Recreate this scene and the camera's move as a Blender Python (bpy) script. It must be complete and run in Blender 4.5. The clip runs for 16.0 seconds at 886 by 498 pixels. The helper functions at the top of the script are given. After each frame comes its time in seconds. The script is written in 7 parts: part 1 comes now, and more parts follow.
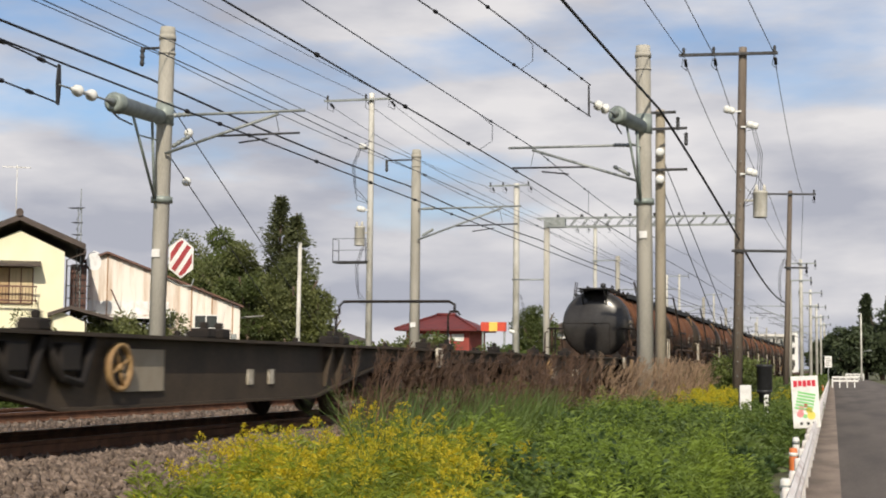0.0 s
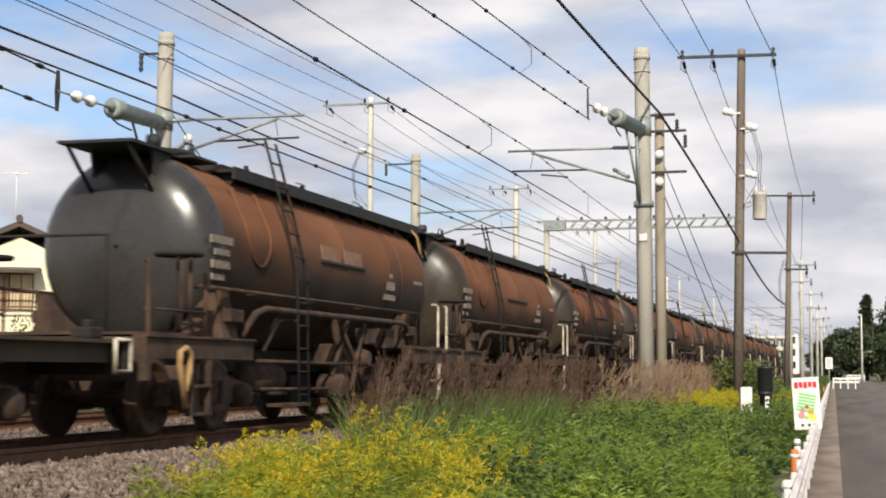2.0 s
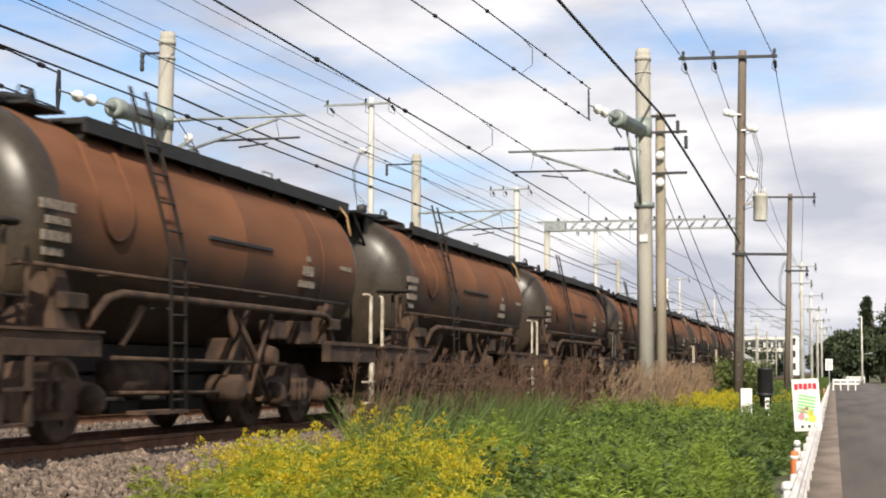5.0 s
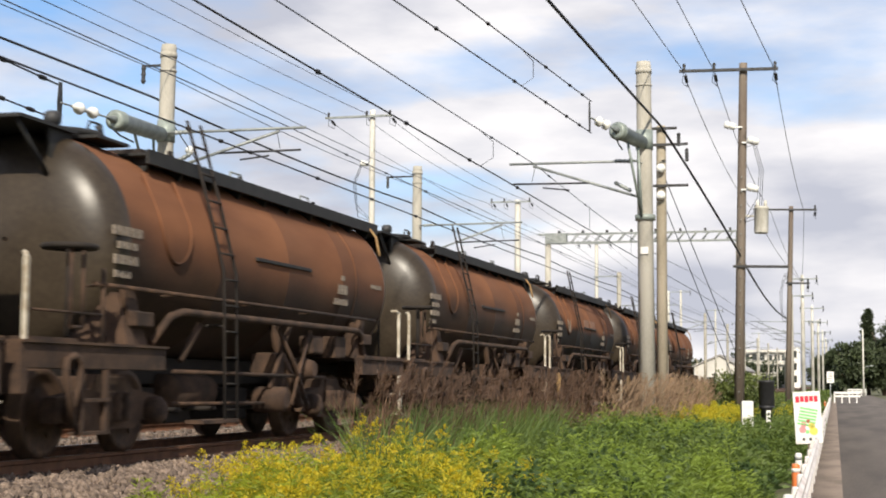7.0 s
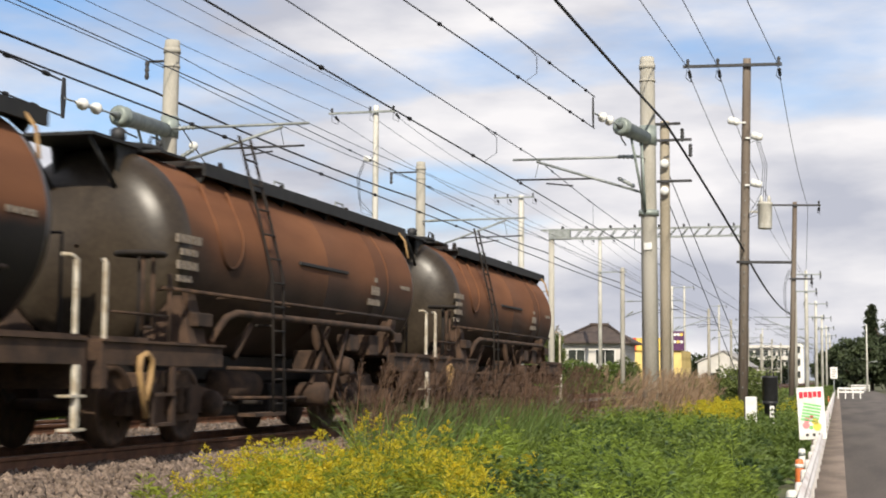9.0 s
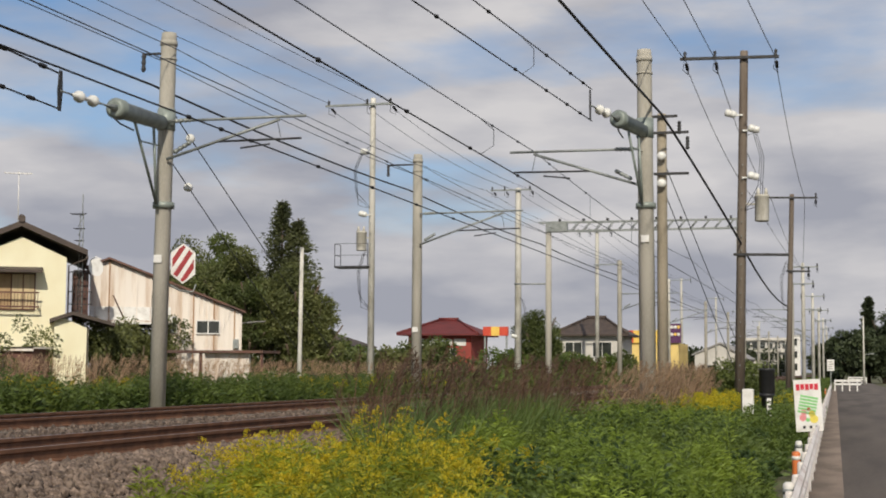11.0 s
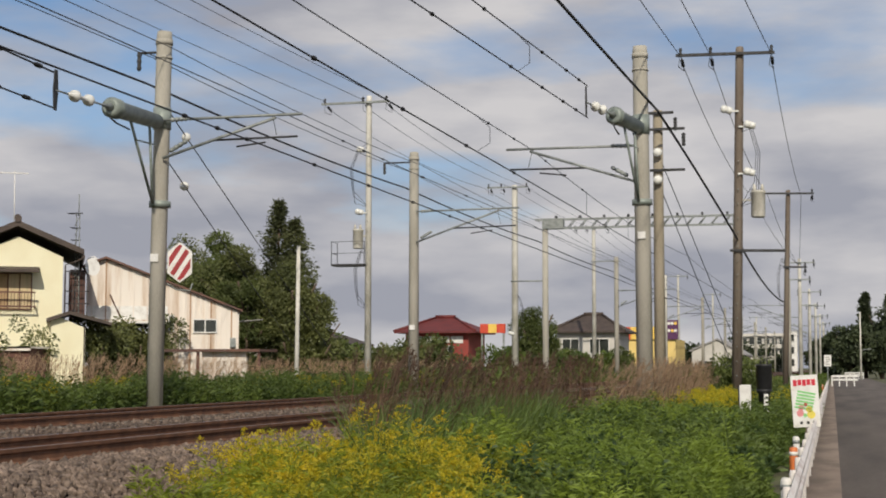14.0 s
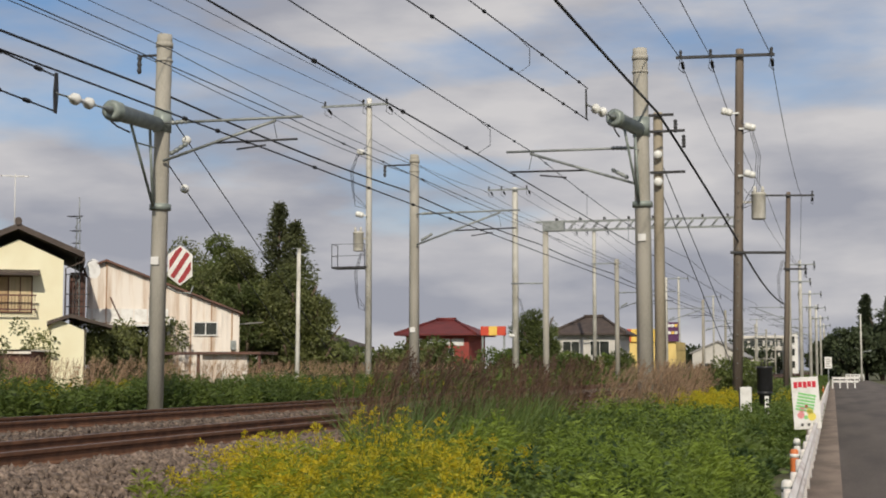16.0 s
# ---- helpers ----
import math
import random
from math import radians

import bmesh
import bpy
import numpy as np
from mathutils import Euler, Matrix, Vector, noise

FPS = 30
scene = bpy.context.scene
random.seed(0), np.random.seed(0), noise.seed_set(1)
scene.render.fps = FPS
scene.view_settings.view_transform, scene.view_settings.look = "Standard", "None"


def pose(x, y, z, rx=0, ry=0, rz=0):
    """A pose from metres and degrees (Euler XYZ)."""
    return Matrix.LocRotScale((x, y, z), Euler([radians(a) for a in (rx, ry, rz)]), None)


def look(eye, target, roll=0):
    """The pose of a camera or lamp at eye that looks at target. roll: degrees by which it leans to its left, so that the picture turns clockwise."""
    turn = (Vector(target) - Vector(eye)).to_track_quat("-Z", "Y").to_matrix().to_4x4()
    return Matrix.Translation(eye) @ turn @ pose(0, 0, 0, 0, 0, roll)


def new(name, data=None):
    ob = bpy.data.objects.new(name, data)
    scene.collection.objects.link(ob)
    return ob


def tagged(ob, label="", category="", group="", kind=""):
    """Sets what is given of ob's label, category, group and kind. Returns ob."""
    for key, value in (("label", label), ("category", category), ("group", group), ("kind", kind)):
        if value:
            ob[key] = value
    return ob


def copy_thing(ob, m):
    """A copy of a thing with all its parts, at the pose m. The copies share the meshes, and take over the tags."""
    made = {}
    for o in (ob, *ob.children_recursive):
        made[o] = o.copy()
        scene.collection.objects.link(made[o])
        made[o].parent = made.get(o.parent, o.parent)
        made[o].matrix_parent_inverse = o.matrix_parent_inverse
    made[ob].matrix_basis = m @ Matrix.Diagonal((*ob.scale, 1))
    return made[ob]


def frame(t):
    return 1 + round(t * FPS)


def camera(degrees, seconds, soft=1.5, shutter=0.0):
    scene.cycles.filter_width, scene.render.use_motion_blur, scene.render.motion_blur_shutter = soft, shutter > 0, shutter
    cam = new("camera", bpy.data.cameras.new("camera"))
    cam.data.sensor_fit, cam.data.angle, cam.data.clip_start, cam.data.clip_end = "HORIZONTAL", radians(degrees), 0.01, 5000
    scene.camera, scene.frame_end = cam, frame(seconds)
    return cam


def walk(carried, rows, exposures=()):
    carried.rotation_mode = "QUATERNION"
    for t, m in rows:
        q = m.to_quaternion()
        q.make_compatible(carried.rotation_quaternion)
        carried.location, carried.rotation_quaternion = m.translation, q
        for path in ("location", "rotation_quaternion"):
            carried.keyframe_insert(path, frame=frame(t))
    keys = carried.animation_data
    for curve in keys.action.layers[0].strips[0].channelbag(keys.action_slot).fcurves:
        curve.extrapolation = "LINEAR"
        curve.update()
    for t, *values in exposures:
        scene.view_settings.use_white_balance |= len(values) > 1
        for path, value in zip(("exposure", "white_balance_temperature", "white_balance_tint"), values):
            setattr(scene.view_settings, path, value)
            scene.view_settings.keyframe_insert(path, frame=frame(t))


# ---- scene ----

# ================= camera =================
EYE = (0.0, 0.0, 1.55)
LENS = 33.32
# seconds, yaw, pitch, roll
TURNS = [
    (0.0, 15.424, 4.489, -0.566), (0.5, 15.384, 4.645, -0.314), (1.0, 15.386, 4.468, -0.192),
    (1.5, 15.502, 4.613, -0.295), (2.0, 15.450, 4.634, -0.206), (2.5, 15.385, 4.634, -0.197),
    (3.0, 15.375, 4.613, -0.287), (3.5, 15.476, 4.560, -0.297), (4.0, 15.451, 4.565, -0.355),
    (5.2, 15.452, 4.660, -0.390),
    (6.5, 15.453, 4.776, -0.411), (7.0, 15.486, 5.125, -0.408), (7.5, 15.576, 5.273, -0.313),
    (8.0, 15.497, 5.111, -0.342), (8.5, 15.593, 5.093, -0.402), (9.0, 15.620, 4.955, -0.416),
    (10.2, 15.550, 4.780, -0.390),
    (11.5, 15.488, 4.637, -0.359), (12.0, 15.567, 4.693, -0.224), (12.5, 15.522, 4.832, -0.214),
    (13.0, 15.463, 4.504, -0.181), (13.5, 15.343, 4.534, -0.196), (14.0, 15.406, 4.575, -0.076),
    (14.5, 15.384, 4.503, -0.074), (15.0, 15.506, 4.647, -0.021), (15.5, 15.457, 4.659, -0.004),
    (16.0, 15.427, 4.670, 0.000),
]
EXPOSURES = [(0.0, -0.13), (1.5, -0.08), (2.0, 0.12), (2.5, 0.25), (4.0, 0.31), (7.0, 0.27), (9.0, 0.16), (9.6, -0.1), (11.3, -0.46), (16.0, -0.5)]
cam = camera(LENS, 16.0, soft=1.9, shutter=0.16)
walk(cam, [(t, pose(*EYE, 90 + p, r, y)) for t, y, p, r in TURNS], EXPOSURES)

# ================= light =================
SUN_FROM = Vector((0.24, -0.78, 0.56)).normalized()
SUN_ELEV = math.asin(SUN_FROM.z)
SUN_ROT = math.atan2(SUN_FROM.x, SUN_FROM.y)
sun_data = bpy.data.lights.new("sun", "SUN")
sun_data.energy, sun_data.angle, sun_data.color = 4.7, radians(0.6), (1.0, 0.91, 0.76)
sun = new("sun", sun_data)
sun.matrix_world = look(SUN_FROM * 100, (0, 0, 0))

world = bpy.data.worlds.new("sky")
scene.world = world
world.use_nodes = True
wn, wl = world.node_tree.nodes, world.node_tree.links
wn.clear()


def wnode(kind, **kw):
    n = wn.new(kind)
    for k, v in kw.items():
        n.inputs[k].default_value = v
    return n


sky = wn.new("ShaderNodeTexSky")
sky.sky_type, sky.sun_disc = "NISHITA", False
sky.sun_elevation, sky.sun_rotation = SUN_ELEV, SUN_ROT
sky.ozone_density, sky.dust_density = 5.0, 0.4
sky_bg = wnode("ShaderNodeBackground", Strength=0.125)
wl.new(sky.outputs[0], sky_bg.inputs[0])
coord = wn.new("ShaderNodeTexCoord")
# flattened clouds: project the sky's direction upon a plane
squash = wn.new("ShaderNodeMapping")
squash.inputs["Scale"].default_value = (2.4, 2.4, 8.0)
squash.inputs["Location"].default_value = (0.35, 0.1, 0.3)
wl.new(coord.outputs["Generated"], squash.inputs[0])
big = wnode("ShaderNodeTexNoise", Scale=1.7, Detail=9.0, Roughness=0.5)
wl.new(squash.outputs[0], big.inputs["Vector"])
cover = wn.new("ShaderNodeValToRGB")
cover.color_ramp.elements[0].position, cover.color_ramp.elements[1].position = 0.33, 0.53
split = wn.new("ShaderNodeSeparateXYZ")
wl.new(coord.outputs["Generated"], split.inputs[0])
low = wn.new("ShaderNodeMapRange")
low.inputs[1].default_value, low.inputs[2].default_value = 0.0, 0.15
low.inputs[3].default_value, low.inputs[4].default_value = 0.22, 0.0
wl.new(split.outputs["Z"], low.inputs[0])
thick = wn.new("ShaderNodeMath")
wl.new(big.outputs[0], thick.inputs[0])
wl.new(low.outputs[0], thick.inputs[1])
wl.new(thick.outputs[0], cover.inputs[0])
soft_n = wnode("ShaderNodeTexNoise", Scale=2.6, Detail=8.0, Roughness=0.5)
wl.new(squash.outputs[0], soft_n.inputs["Vector"])
tone = wn.new("ShaderNodeValToRGB")
tone.color_ramp.elements[0].position, tone.color_ramp.elements[0].color = 0.38, (0.485, 0.50, 0.575, 1)
tone.color_ramp.elements[1].position, tone.color_ramp.elements[1].color = 0.66, (0.87, 0.845, 0.852, 1)
wl.new(soft_n.outputs[0], tone.inputs[0])
cloud_bg = wnode("ShaderNodeBackground", Strength=1.0)
wl.new(tone.outputs[0], cloud_bg.inputs[0])
mixs = wn.new("ShaderNodeMixShader")
wl.new(cover.outputs[0], mixs.inputs[0])
wl.new(sky_bg.outputs[0], mixs.inputs[1])
wl.new(cloud_bg.outputs[0], mixs.inputs[2])
wout = wn.new("ShaderNodeOutputWorld")
wl.new(mixs.outputs[0], wout.inputs[0])


# ================= materials =================
def mat(name, c1, c2=None, rough=0.7, metal=0.0, scale=6.0, fine=60.0, bump=0.15, dist=0.01, spread=(0.35, 0.65), vary=0.0, stretch=(1, 1, 1), trans=0.0):
    """Two colours mixed by a coarse and a fine noise, with fine relief. vary: shade from object to object."""
    m = bpy.data.materials.new(name)
    m.use_nodes = True
    n, l = m.node_tree.nodes, m.node_tree.links
    b = n["Principled BSDF"]
    b.inputs["Roughness"].default_value, b.inputs["Metallic"].default_value = rough, metal
    if c2 is None:
        c2 = tuple(x * 0.75 for x in c1)
    tc = n.new("ShaderNodeTexCoord")
    mp = n.new("ShaderNodeMapping")
    mp.inputs["Scale"].default_value = stretch
    l.new(tc.outputs["Object"], mp.inputs[0])
    a, f = n.new("ShaderNodeTexNoise"), n.new("ShaderNodeTexNoise")
    a.inputs["Scale"].default_value, a.inputs["Detail"].default_value = scale, 5
    f.inputs["Scale"].default_value, f.inputs["Detail"].default_value = fine, 3
    for t in (a, f):
        l.new(mp.outputs[0], t.inputs["Vector"])
    add = n.new("ShaderNodeMath")
    add.operation = "MULTIPLY_ADD"
    l.new(f.outputs[0], add.inputs[0])
    add.inputs[1].default_value = 0.35
    sub = n.new("ShaderNodeMath")
    sub.operation = "SUBTRACT"
    l.new(a.outputs[0], sub.inputs[0])
    sub.inputs[1].default_value = 0.175
    l.new(sub.outputs[0], add.inputs[2])
    r = n.new("ShaderNodeValToRGB")
    r.color_ramp.elements[0].position, r.color_ramp.elements[0].color = spread[0], (*c1, 1)
    r.color_ramp.elements[1].position, r.color_ramp.elements[1].color = spread[1], (*c2, 1)
    l.new(add.outputs[0], r.inputs[0])
    out = r.outputs[0]
    if vary:
        oi = n.new("ShaderNodeObjectInfo")
        geo = n.new("ShaderNodeNewGeometry")
        s = n.new("ShaderNodeMath")
        s.operation = "ADD"
        l.new(oi.outputs["Random"], s.inputs[0])
        l.new(geo.outputs["Random Per Island"], s.inputs[1])
        mr = n.new("ShaderNodeMapRange")
        mr.inputs[1].default_value, mr.inputs[2].default_value = 0.0, 2.0
        mr.inputs[3].default_value, mr.inputs[4].default_value = 1 - vary, 1 + vary
        l.new(s.outputs[0], mr.inputs[0])
        hsv = n.new("ShaderNodeHueSaturation")
        l.new(out, hsv.inputs["Color"])
        l.new(mr.outputs[0], hsv.inputs["Value"])
        out = hsv.outputs[0]
    l.new(out, b.inputs["Base Color"])
    if trans:
        b.inputs["Subsurface Weight"].default_value = 0.0
        tr = n.new("ShaderNodeBsdfTranslucent")
        l.new(out, tr.inputs[0])
        ms = n.new("ShaderNodeMixShader")
        ms.inputs[0].default_value = trans
        l.new(b.outputs[0], ms.inputs[1])
        l.new(tr.outputs[0], ms.inputs[2])
        l.new(ms.outputs[0], n["Material Output"].inputs[0])
    if bump:
        bp = n.new("ShaderNodeBump")
        bp.inputs["Strength"].default_value, bp.inputs["Distance"].default_value = bump, dist
        l.new(add.outputs[0], bp.inputs["Height"])
        l.new(bp.outputs[0], b.inputs["Normal"])
    return m


def glow(name, c, strength):
    m = bpy.data.materials.new(name)
    m.use_nodes = True
    b = m.node_tree.nodes["Principled BSDF"]
    b.inputs["Base Color"].default_value = (*c, 1)
    b.inputs["Emission Color"].default_value = (*c, 1)
    b.inputs["Emission Strength"].default_value = strength
    return m


CONCRETE = mat("pole concrete", (0.54, 0.51, 0.445), (0.36, 0.34, 0.29), 0.85, scale=1.6, fine=45, bump=0.2, stretch=(1, 1, 0.25))
CONCRETE_TAN = mat("tan pole concrete", (0.46, 0.40, 0.31), (0.30, 0.26, 0.19), 0.85, scale=1.6, fine=45, bump=0.2, stretch=(1, 1, 0.25))
WOOD_POLE = mat("weathered wood pole", (0.24, 0.20, 0.16), (0.12, 0.09, 0.07), 0.9, scale=3, fine=50, bump=0.3, stretch=(1, 1, 0.08))
PALE_POLE = mat("pale painted pole", (0.70, 0.68, 0.62), (0.44, 0.42, 0.36), 0.7, scale=2.2, fine=30, bump=0.15, spread=(0.42, 0.66), stretch=(1, 1, 0.4))
GALV = mat("galvanised steel", (0.34, 0.36, 0.35), (0.22, 0.24, 0.23), 0.55, 0.4, scale=5, fine=60, bump=0.1)
GREEN_GREY = mat("grey green paint", (0.30, 0.34, 0.31), (0.19, 0.22, 0.20), 0.5, 0.2, scale=4, fine=50, bump=0.1)
DARK_STEEL = mat("dark steel", (0.055, 0.055, 0.058), (0.03, 0.03, 0.03), 0.6, 0.3, scale=6, fine=60)
WIRE = mat("wire", (0.03, 0.03, 0.035), (0.018, 0.018, 0.02), 0.6, 0.3, scale=8, bump=0)
WIRE_GREY = mat("grey wire", (0.10, 0.11, 0.13), (0.06, 0.07, 0.09), 0.6, 0.3, scale=8, bump=0)
PORCELAIN = mat("white porcelain", (0.82, 0.82, 0.78), (0.66, 0.66, 0.62), 0.25, scale=10, bump=0)
SOIL = mat("grassy soil", (0.10, 0.11, 0.04), (0.07, 0.065, 0.035), 0.95, scale=0.8, fine=12, bump=0.6, dist=0.05)
BALLAST = mat("ballast", (0.160, 0.115, 0.086), (0.056, 0.039, 0.030), 0.95, scale=9, fine=40, bump=1.0, dist=0.05)
STONE = mat("ballast stone", (0.215, 0.162, 0.126), (0.062, 0.043, 0.034), 0.9, scale=20, fine=90, bump=0.3, vary=0.75)
RAIL_RUST = mat("rusty rail", (0.19, 0.088, 0.046), (0.10, 0.047, 0.027), 0.8, 0.1, scale=5, fine=70, bump=0.3)
RAIL_HEAD = mat("dull rail head", (0.26, 0.20, 0.17), (0.17, 0.125, 0.10), 0.42, 0.7, scale=3, fine=40, bump=0.05)
SLEEPER = mat("sleeper", (0.22, 0.19, 0.16), (0.13, 0.11, 0.09), 0.9, scale=6, fine=60, bump=0.4)
ASPHALT = mat("worn asphalt", (0.135, 0.112, 0.094), (0.070, 0.058, 0.050), 0.92, scale=0.9, fine=55, bump=0.25, stretch=(1, 0.12, 1))
PAINT_WHITE = mat("white paint", (0.78, 0.77, 0.74), (0.58, 0.56, 0.52), 0.55, scale=4, fine=40, bump=0.08, spread=(0.45, 0.75))
ORANGE = mat("orange marker", (0.75, 0.22, 0.07), (0.60, 0.17, 0.05), 0.5, scale=6, bump=0.05)
RED_PAINT = mat("red sign paint", (0.36, 0.025, 0.03), (0.28, 0.02, 0.025), 0.45, scale=6, bump=0.05)
BLACK_PAINT = mat("black paint", (0.02, 0.02, 0.022), (0.012, 0.012, 0.013), 0.5, scale=6, bump=0.05)


# ================= mesh helpers =================
def box(bm, x0, x1, y0, y1, z0, z1, bevel=0.0):
    v = [bm.verts.new(p) for p in ((x0, y0, z0), (x1, y0, z0), (x1, y1, z0), (x0, y1, z0), (x0, y0, z1), (x1, y0, z1), (x1, y1, z1), (x0, y1, z1))]
    fs = [bm.faces.new([v[i] for i in q]) for q in ((3, 2, 1, 0), (4, 5, 6, 7), (0, 1, 5, 4), (1, 2, 6, 5), (2, 3, 7, 6), (3, 0, 4, 7))]
    if bevel:
        es = list({e for f in fs for e in f.edges})
        bmesh.ops.bevel(bm, geom=es, offset=bevel, segments=2, affect="EDGES", profile=0.5)


def prism(bm, outline, axis, a, b):
    """An outline of 2D points pushed along an axis ('x', 'y' or 'z') from a to b."""
    def place(p, h):
        return {"x": (h, p[0], p[1]), "y": (p[0], h, p[1]), "z": (p[0], p[1], h)}[axis]
    lo = [bm.verts.new(place(p, a)) for p in outline]
    hi = [bm.verts.new(place(p, b)) for p in outline]
    n = len(outline)
    bm.faces.new(lo)
    bm.faces.new(hi[::-1])
    for i in range(n):
        bm.faces.new((lo[i], hi[i], hi[(i + 1) % n], lo[(i + 1) % n]))


def ring(bm, c, u, v, r, n):
    return [bm.verts.new(c + u * (r * math.cos(2 * math.pi * i / n)) + v * (r * math.sin(2 * math.pi * i / n))) for i in range(n)]


def lathe(bm, p0, p1, stations, n=16, caps=True):
    """A turned body from p0 to p1: stations of (fraction, radius)."""
    p0, p1 = Vector(p0), Vector(p1)
    d = (p1 - p0).normalized()
    u = d.orthogonal().normalized()
    v = d.cross(u)
    rs = [ring(bm, p0.lerp(p1, f), u, v, r, n) for f, r in stations]
    for a, b in zip(rs, rs[1:]):
        for i in range(n):
            f = bm.faces.new((a[i], a[(i + 1) % n], b[(i + 1) % n], b[i]))
            f.smooth = True
    if caps:
        bm.faces.new(rs[0][::-1])
        bm.faces.new(rs[-1])


def cyl(bm, p0, p1, r, r2=None, n=10):
    lathe(bm, p0, p1, [(0, r), (1, r if r2 is None else r2)], n)


def pipe(bm, pts, r, n=6):
    """A tube along a line of points."""
    pts = [Vector(p) for p in pts]
    prev = None
    u = None
    for i, p in enumerate(pts):
        d = (pts[min(i + 1, len(pts) - 1)] - pts[max(i - 1, 0)]).normalized()
        u = d.orthogonal().normalized() if u is None else (u - d * u.dot(d)).normalized()
        v = d.cross(u)
        cur = ring(bm, p, u, v, r, n)
        if prev:
            for k in range(n):
                f = bm.faces.new((prev[k], prev[(k + 1) % n], cur[(k + 1) % n], cur[k]))
                f.smooth = True
        else:
            bm.faces.new(cur[::-1])
        prev = cur
    bm.faces.new(prev)


def part(name, bm, material, parent=None, label="", recalc=True):
    """Links a bmesh as one mesh object under a thing or a part."""
    if recalc:
        bmesh.ops.recalc_face_normals(bm, faces=bm.faces)
    me = bpy.data.meshes.new(name)
    bm.to_mesh(me)
    bm.free()
    for m in material if isinstance(material, (list, tuple)) else [material]:
        me.materials.append(m)
    ob = new(name, me)
    ob.parent = parent
    return tagged(ob, label)


def soup(name, verts, faces, mats, idx=None, smooth=False):
    me = bpy.data.meshes.new(name)
    me.from_pydata(verts, [], faces)
    for m in mats:
        me.materials.append(m)
    if idx is not None:
        me.polygons.foreach_set("material_index", idx)
    if smooth:
        me.polygons.foreach_set("use_smooth", [True] * len(me.polygons))
    me.update()
    return new(name, me)


def thing(name, at, label, category, group="", kind="", turn=0):
    ob = new(name)
    ob.empty_display_size = 0.2
    ob.matrix_basis = pose(*at, 0, 0, turn)
    return tagged(ob, label, category, group, kind)


B = bmesh.new

# ================= ground =================
RAIL_Z = 0.80
NEAR_X, FAR_X = -8.03, -12.35


def road_edge(y):
    return -0.30 - 0.0125 * y


PROFILE = [(-3000, 0.6), (-600, 0.6), (-120, 0.6), (-60, 0.6), (-40, 0.55), (-25, 0.5), (-18, 0.5), (-15.6, 0.5), (-14.6, 0.3), (-13, 0.25), (-9, 0.25), (-6.4, 0.22), (-5.6, 0.18), (-4.5, 0.14), (-3.2, 0.08), (-2.0, 0.0), (-1.2, -0.04), (0, -0.05), (6, -0.05), (14, 0.0), (60, 0.1), (600, 0.1), (3000, 0.1)]
ys = [-400, -60, -20] + list(range(-10, 80, 2)) + list(range(80, 300, 15)) + [300, 500, 900, 1600, 3200]
gv, gf = [], []
for y in ys:
    for x, z in PROFILE:
        gv.append((x, y, z + (0.05 * noise.noise((x * 0.6, y * 0.6, 0)) if -30 < x < -1.5 else 0)))
w = len(PROFILE)
for j in range(len(ys) - 1):
    for i in range(w - 1):
        gf.append((j * w + i, j * w + i + 1, (j + 1) * w + i + 1, (j + 1) * w + i))
ground = soup("ground", gv, gf, [SOIL], smooth=True)
tagged(ground, "uneven grassy soil beside the railway and the road", "ground", kind="structure")

# road: a worn strip with a raised gutter edge
rv, rf = [], []
ROAD_YS = list(range(-30, 60, 3)) + list(range(60, 240, 10)) + [240, 320]
for y in ROAD_YS:
    e = road_edge(y)
    rv += [(e - 0.12, y, -0.03), (e - 0.1, y, 0.0), (e + 2.6, y, 0.035), (e + 5.4, y, 0.0), (e + 5.5, y, -0.06)]
for j in range(len(ROAD_YS) - 1):
    for i in range(4):
        rf.append((j * 5 + i, j * 5 + i + 1, j * 5 + 6 + i, j * 5 + 5 + i))
road = soup("road", rv, rf, [ASPHALT], smooth=True)
GUTTER = mat("dusty concrete gutter", (0.26, 0.20, 0.155), (0.15, 0.112, 0.085), 0.95, scale=1.6, fine=40, bump=0.2, stretch=(1, 0.4, 1))
gv, gf = [], []
for y in ROAD_YS:
    e = road_edge(y)
    gv += [(e - 0.11, y, -0.05), (e - 0.10, y, 0.010), (e + 0.36, y, 0.013), (e + 0.40, y, 0.002)]
for j in range(len(ROAD_YS) - 1):
    for i in range(3):
        gf.append((j * 4 + i, j * 4 + i + 1, j * 4 + 5 + i, j * 4 + 4 + i))
tagged(soup("road_gutter", gv, gf, [GUTTER], smooth=True), "dusty brown concrete gutter along the lane", "gutter", kind="structure")
tagged(road, "worn grey brown asphalt lane beside the railway", "road", kind="structure")

# ballast bed with two tracks
BED = [(-14.9, 0.30), (-14.2, 0.60), (-13.9, 0.63), (-10.6, 0.63), (-10.2, 0.57), (-9.8, 0.63), (-6.75, 0.63), (-6.4, 0.50), (-5.85, 0.18)]
bx = []
for (xa, za), (xb, zb) in zip(BED, BED[1:]):
    k = max(1, int((xb - xa) / 0.12))
    bx += [(xa + (xb - xa) * i / k, za + (zb - za) * i / k) for i in range(k)]
bx.append(BED[-1])
bys = [6 + 0.15 * i for i in range(200)] + [36 + 1.0 * i for i in range(60)] + [96 + 20 * i for i in range(40)]
bys = [-300, -60, -20] + bys
bv, bf = [], []
for y in bys:
    for x, z in bx:
        bv.append((x, y, z + 0.022 * noise.noise((x * 7, y * 7, 3)) + 0.015 * noise.noise((x * 19, y * 19, 5))))
w = len(bx)
for j in range(len(bys) - 1):
    for i in range(w - 1):
        bf.append((j * w + i, j * w + i + 1, (j + 1) * w + i + 1, (j + 1) * w + i))
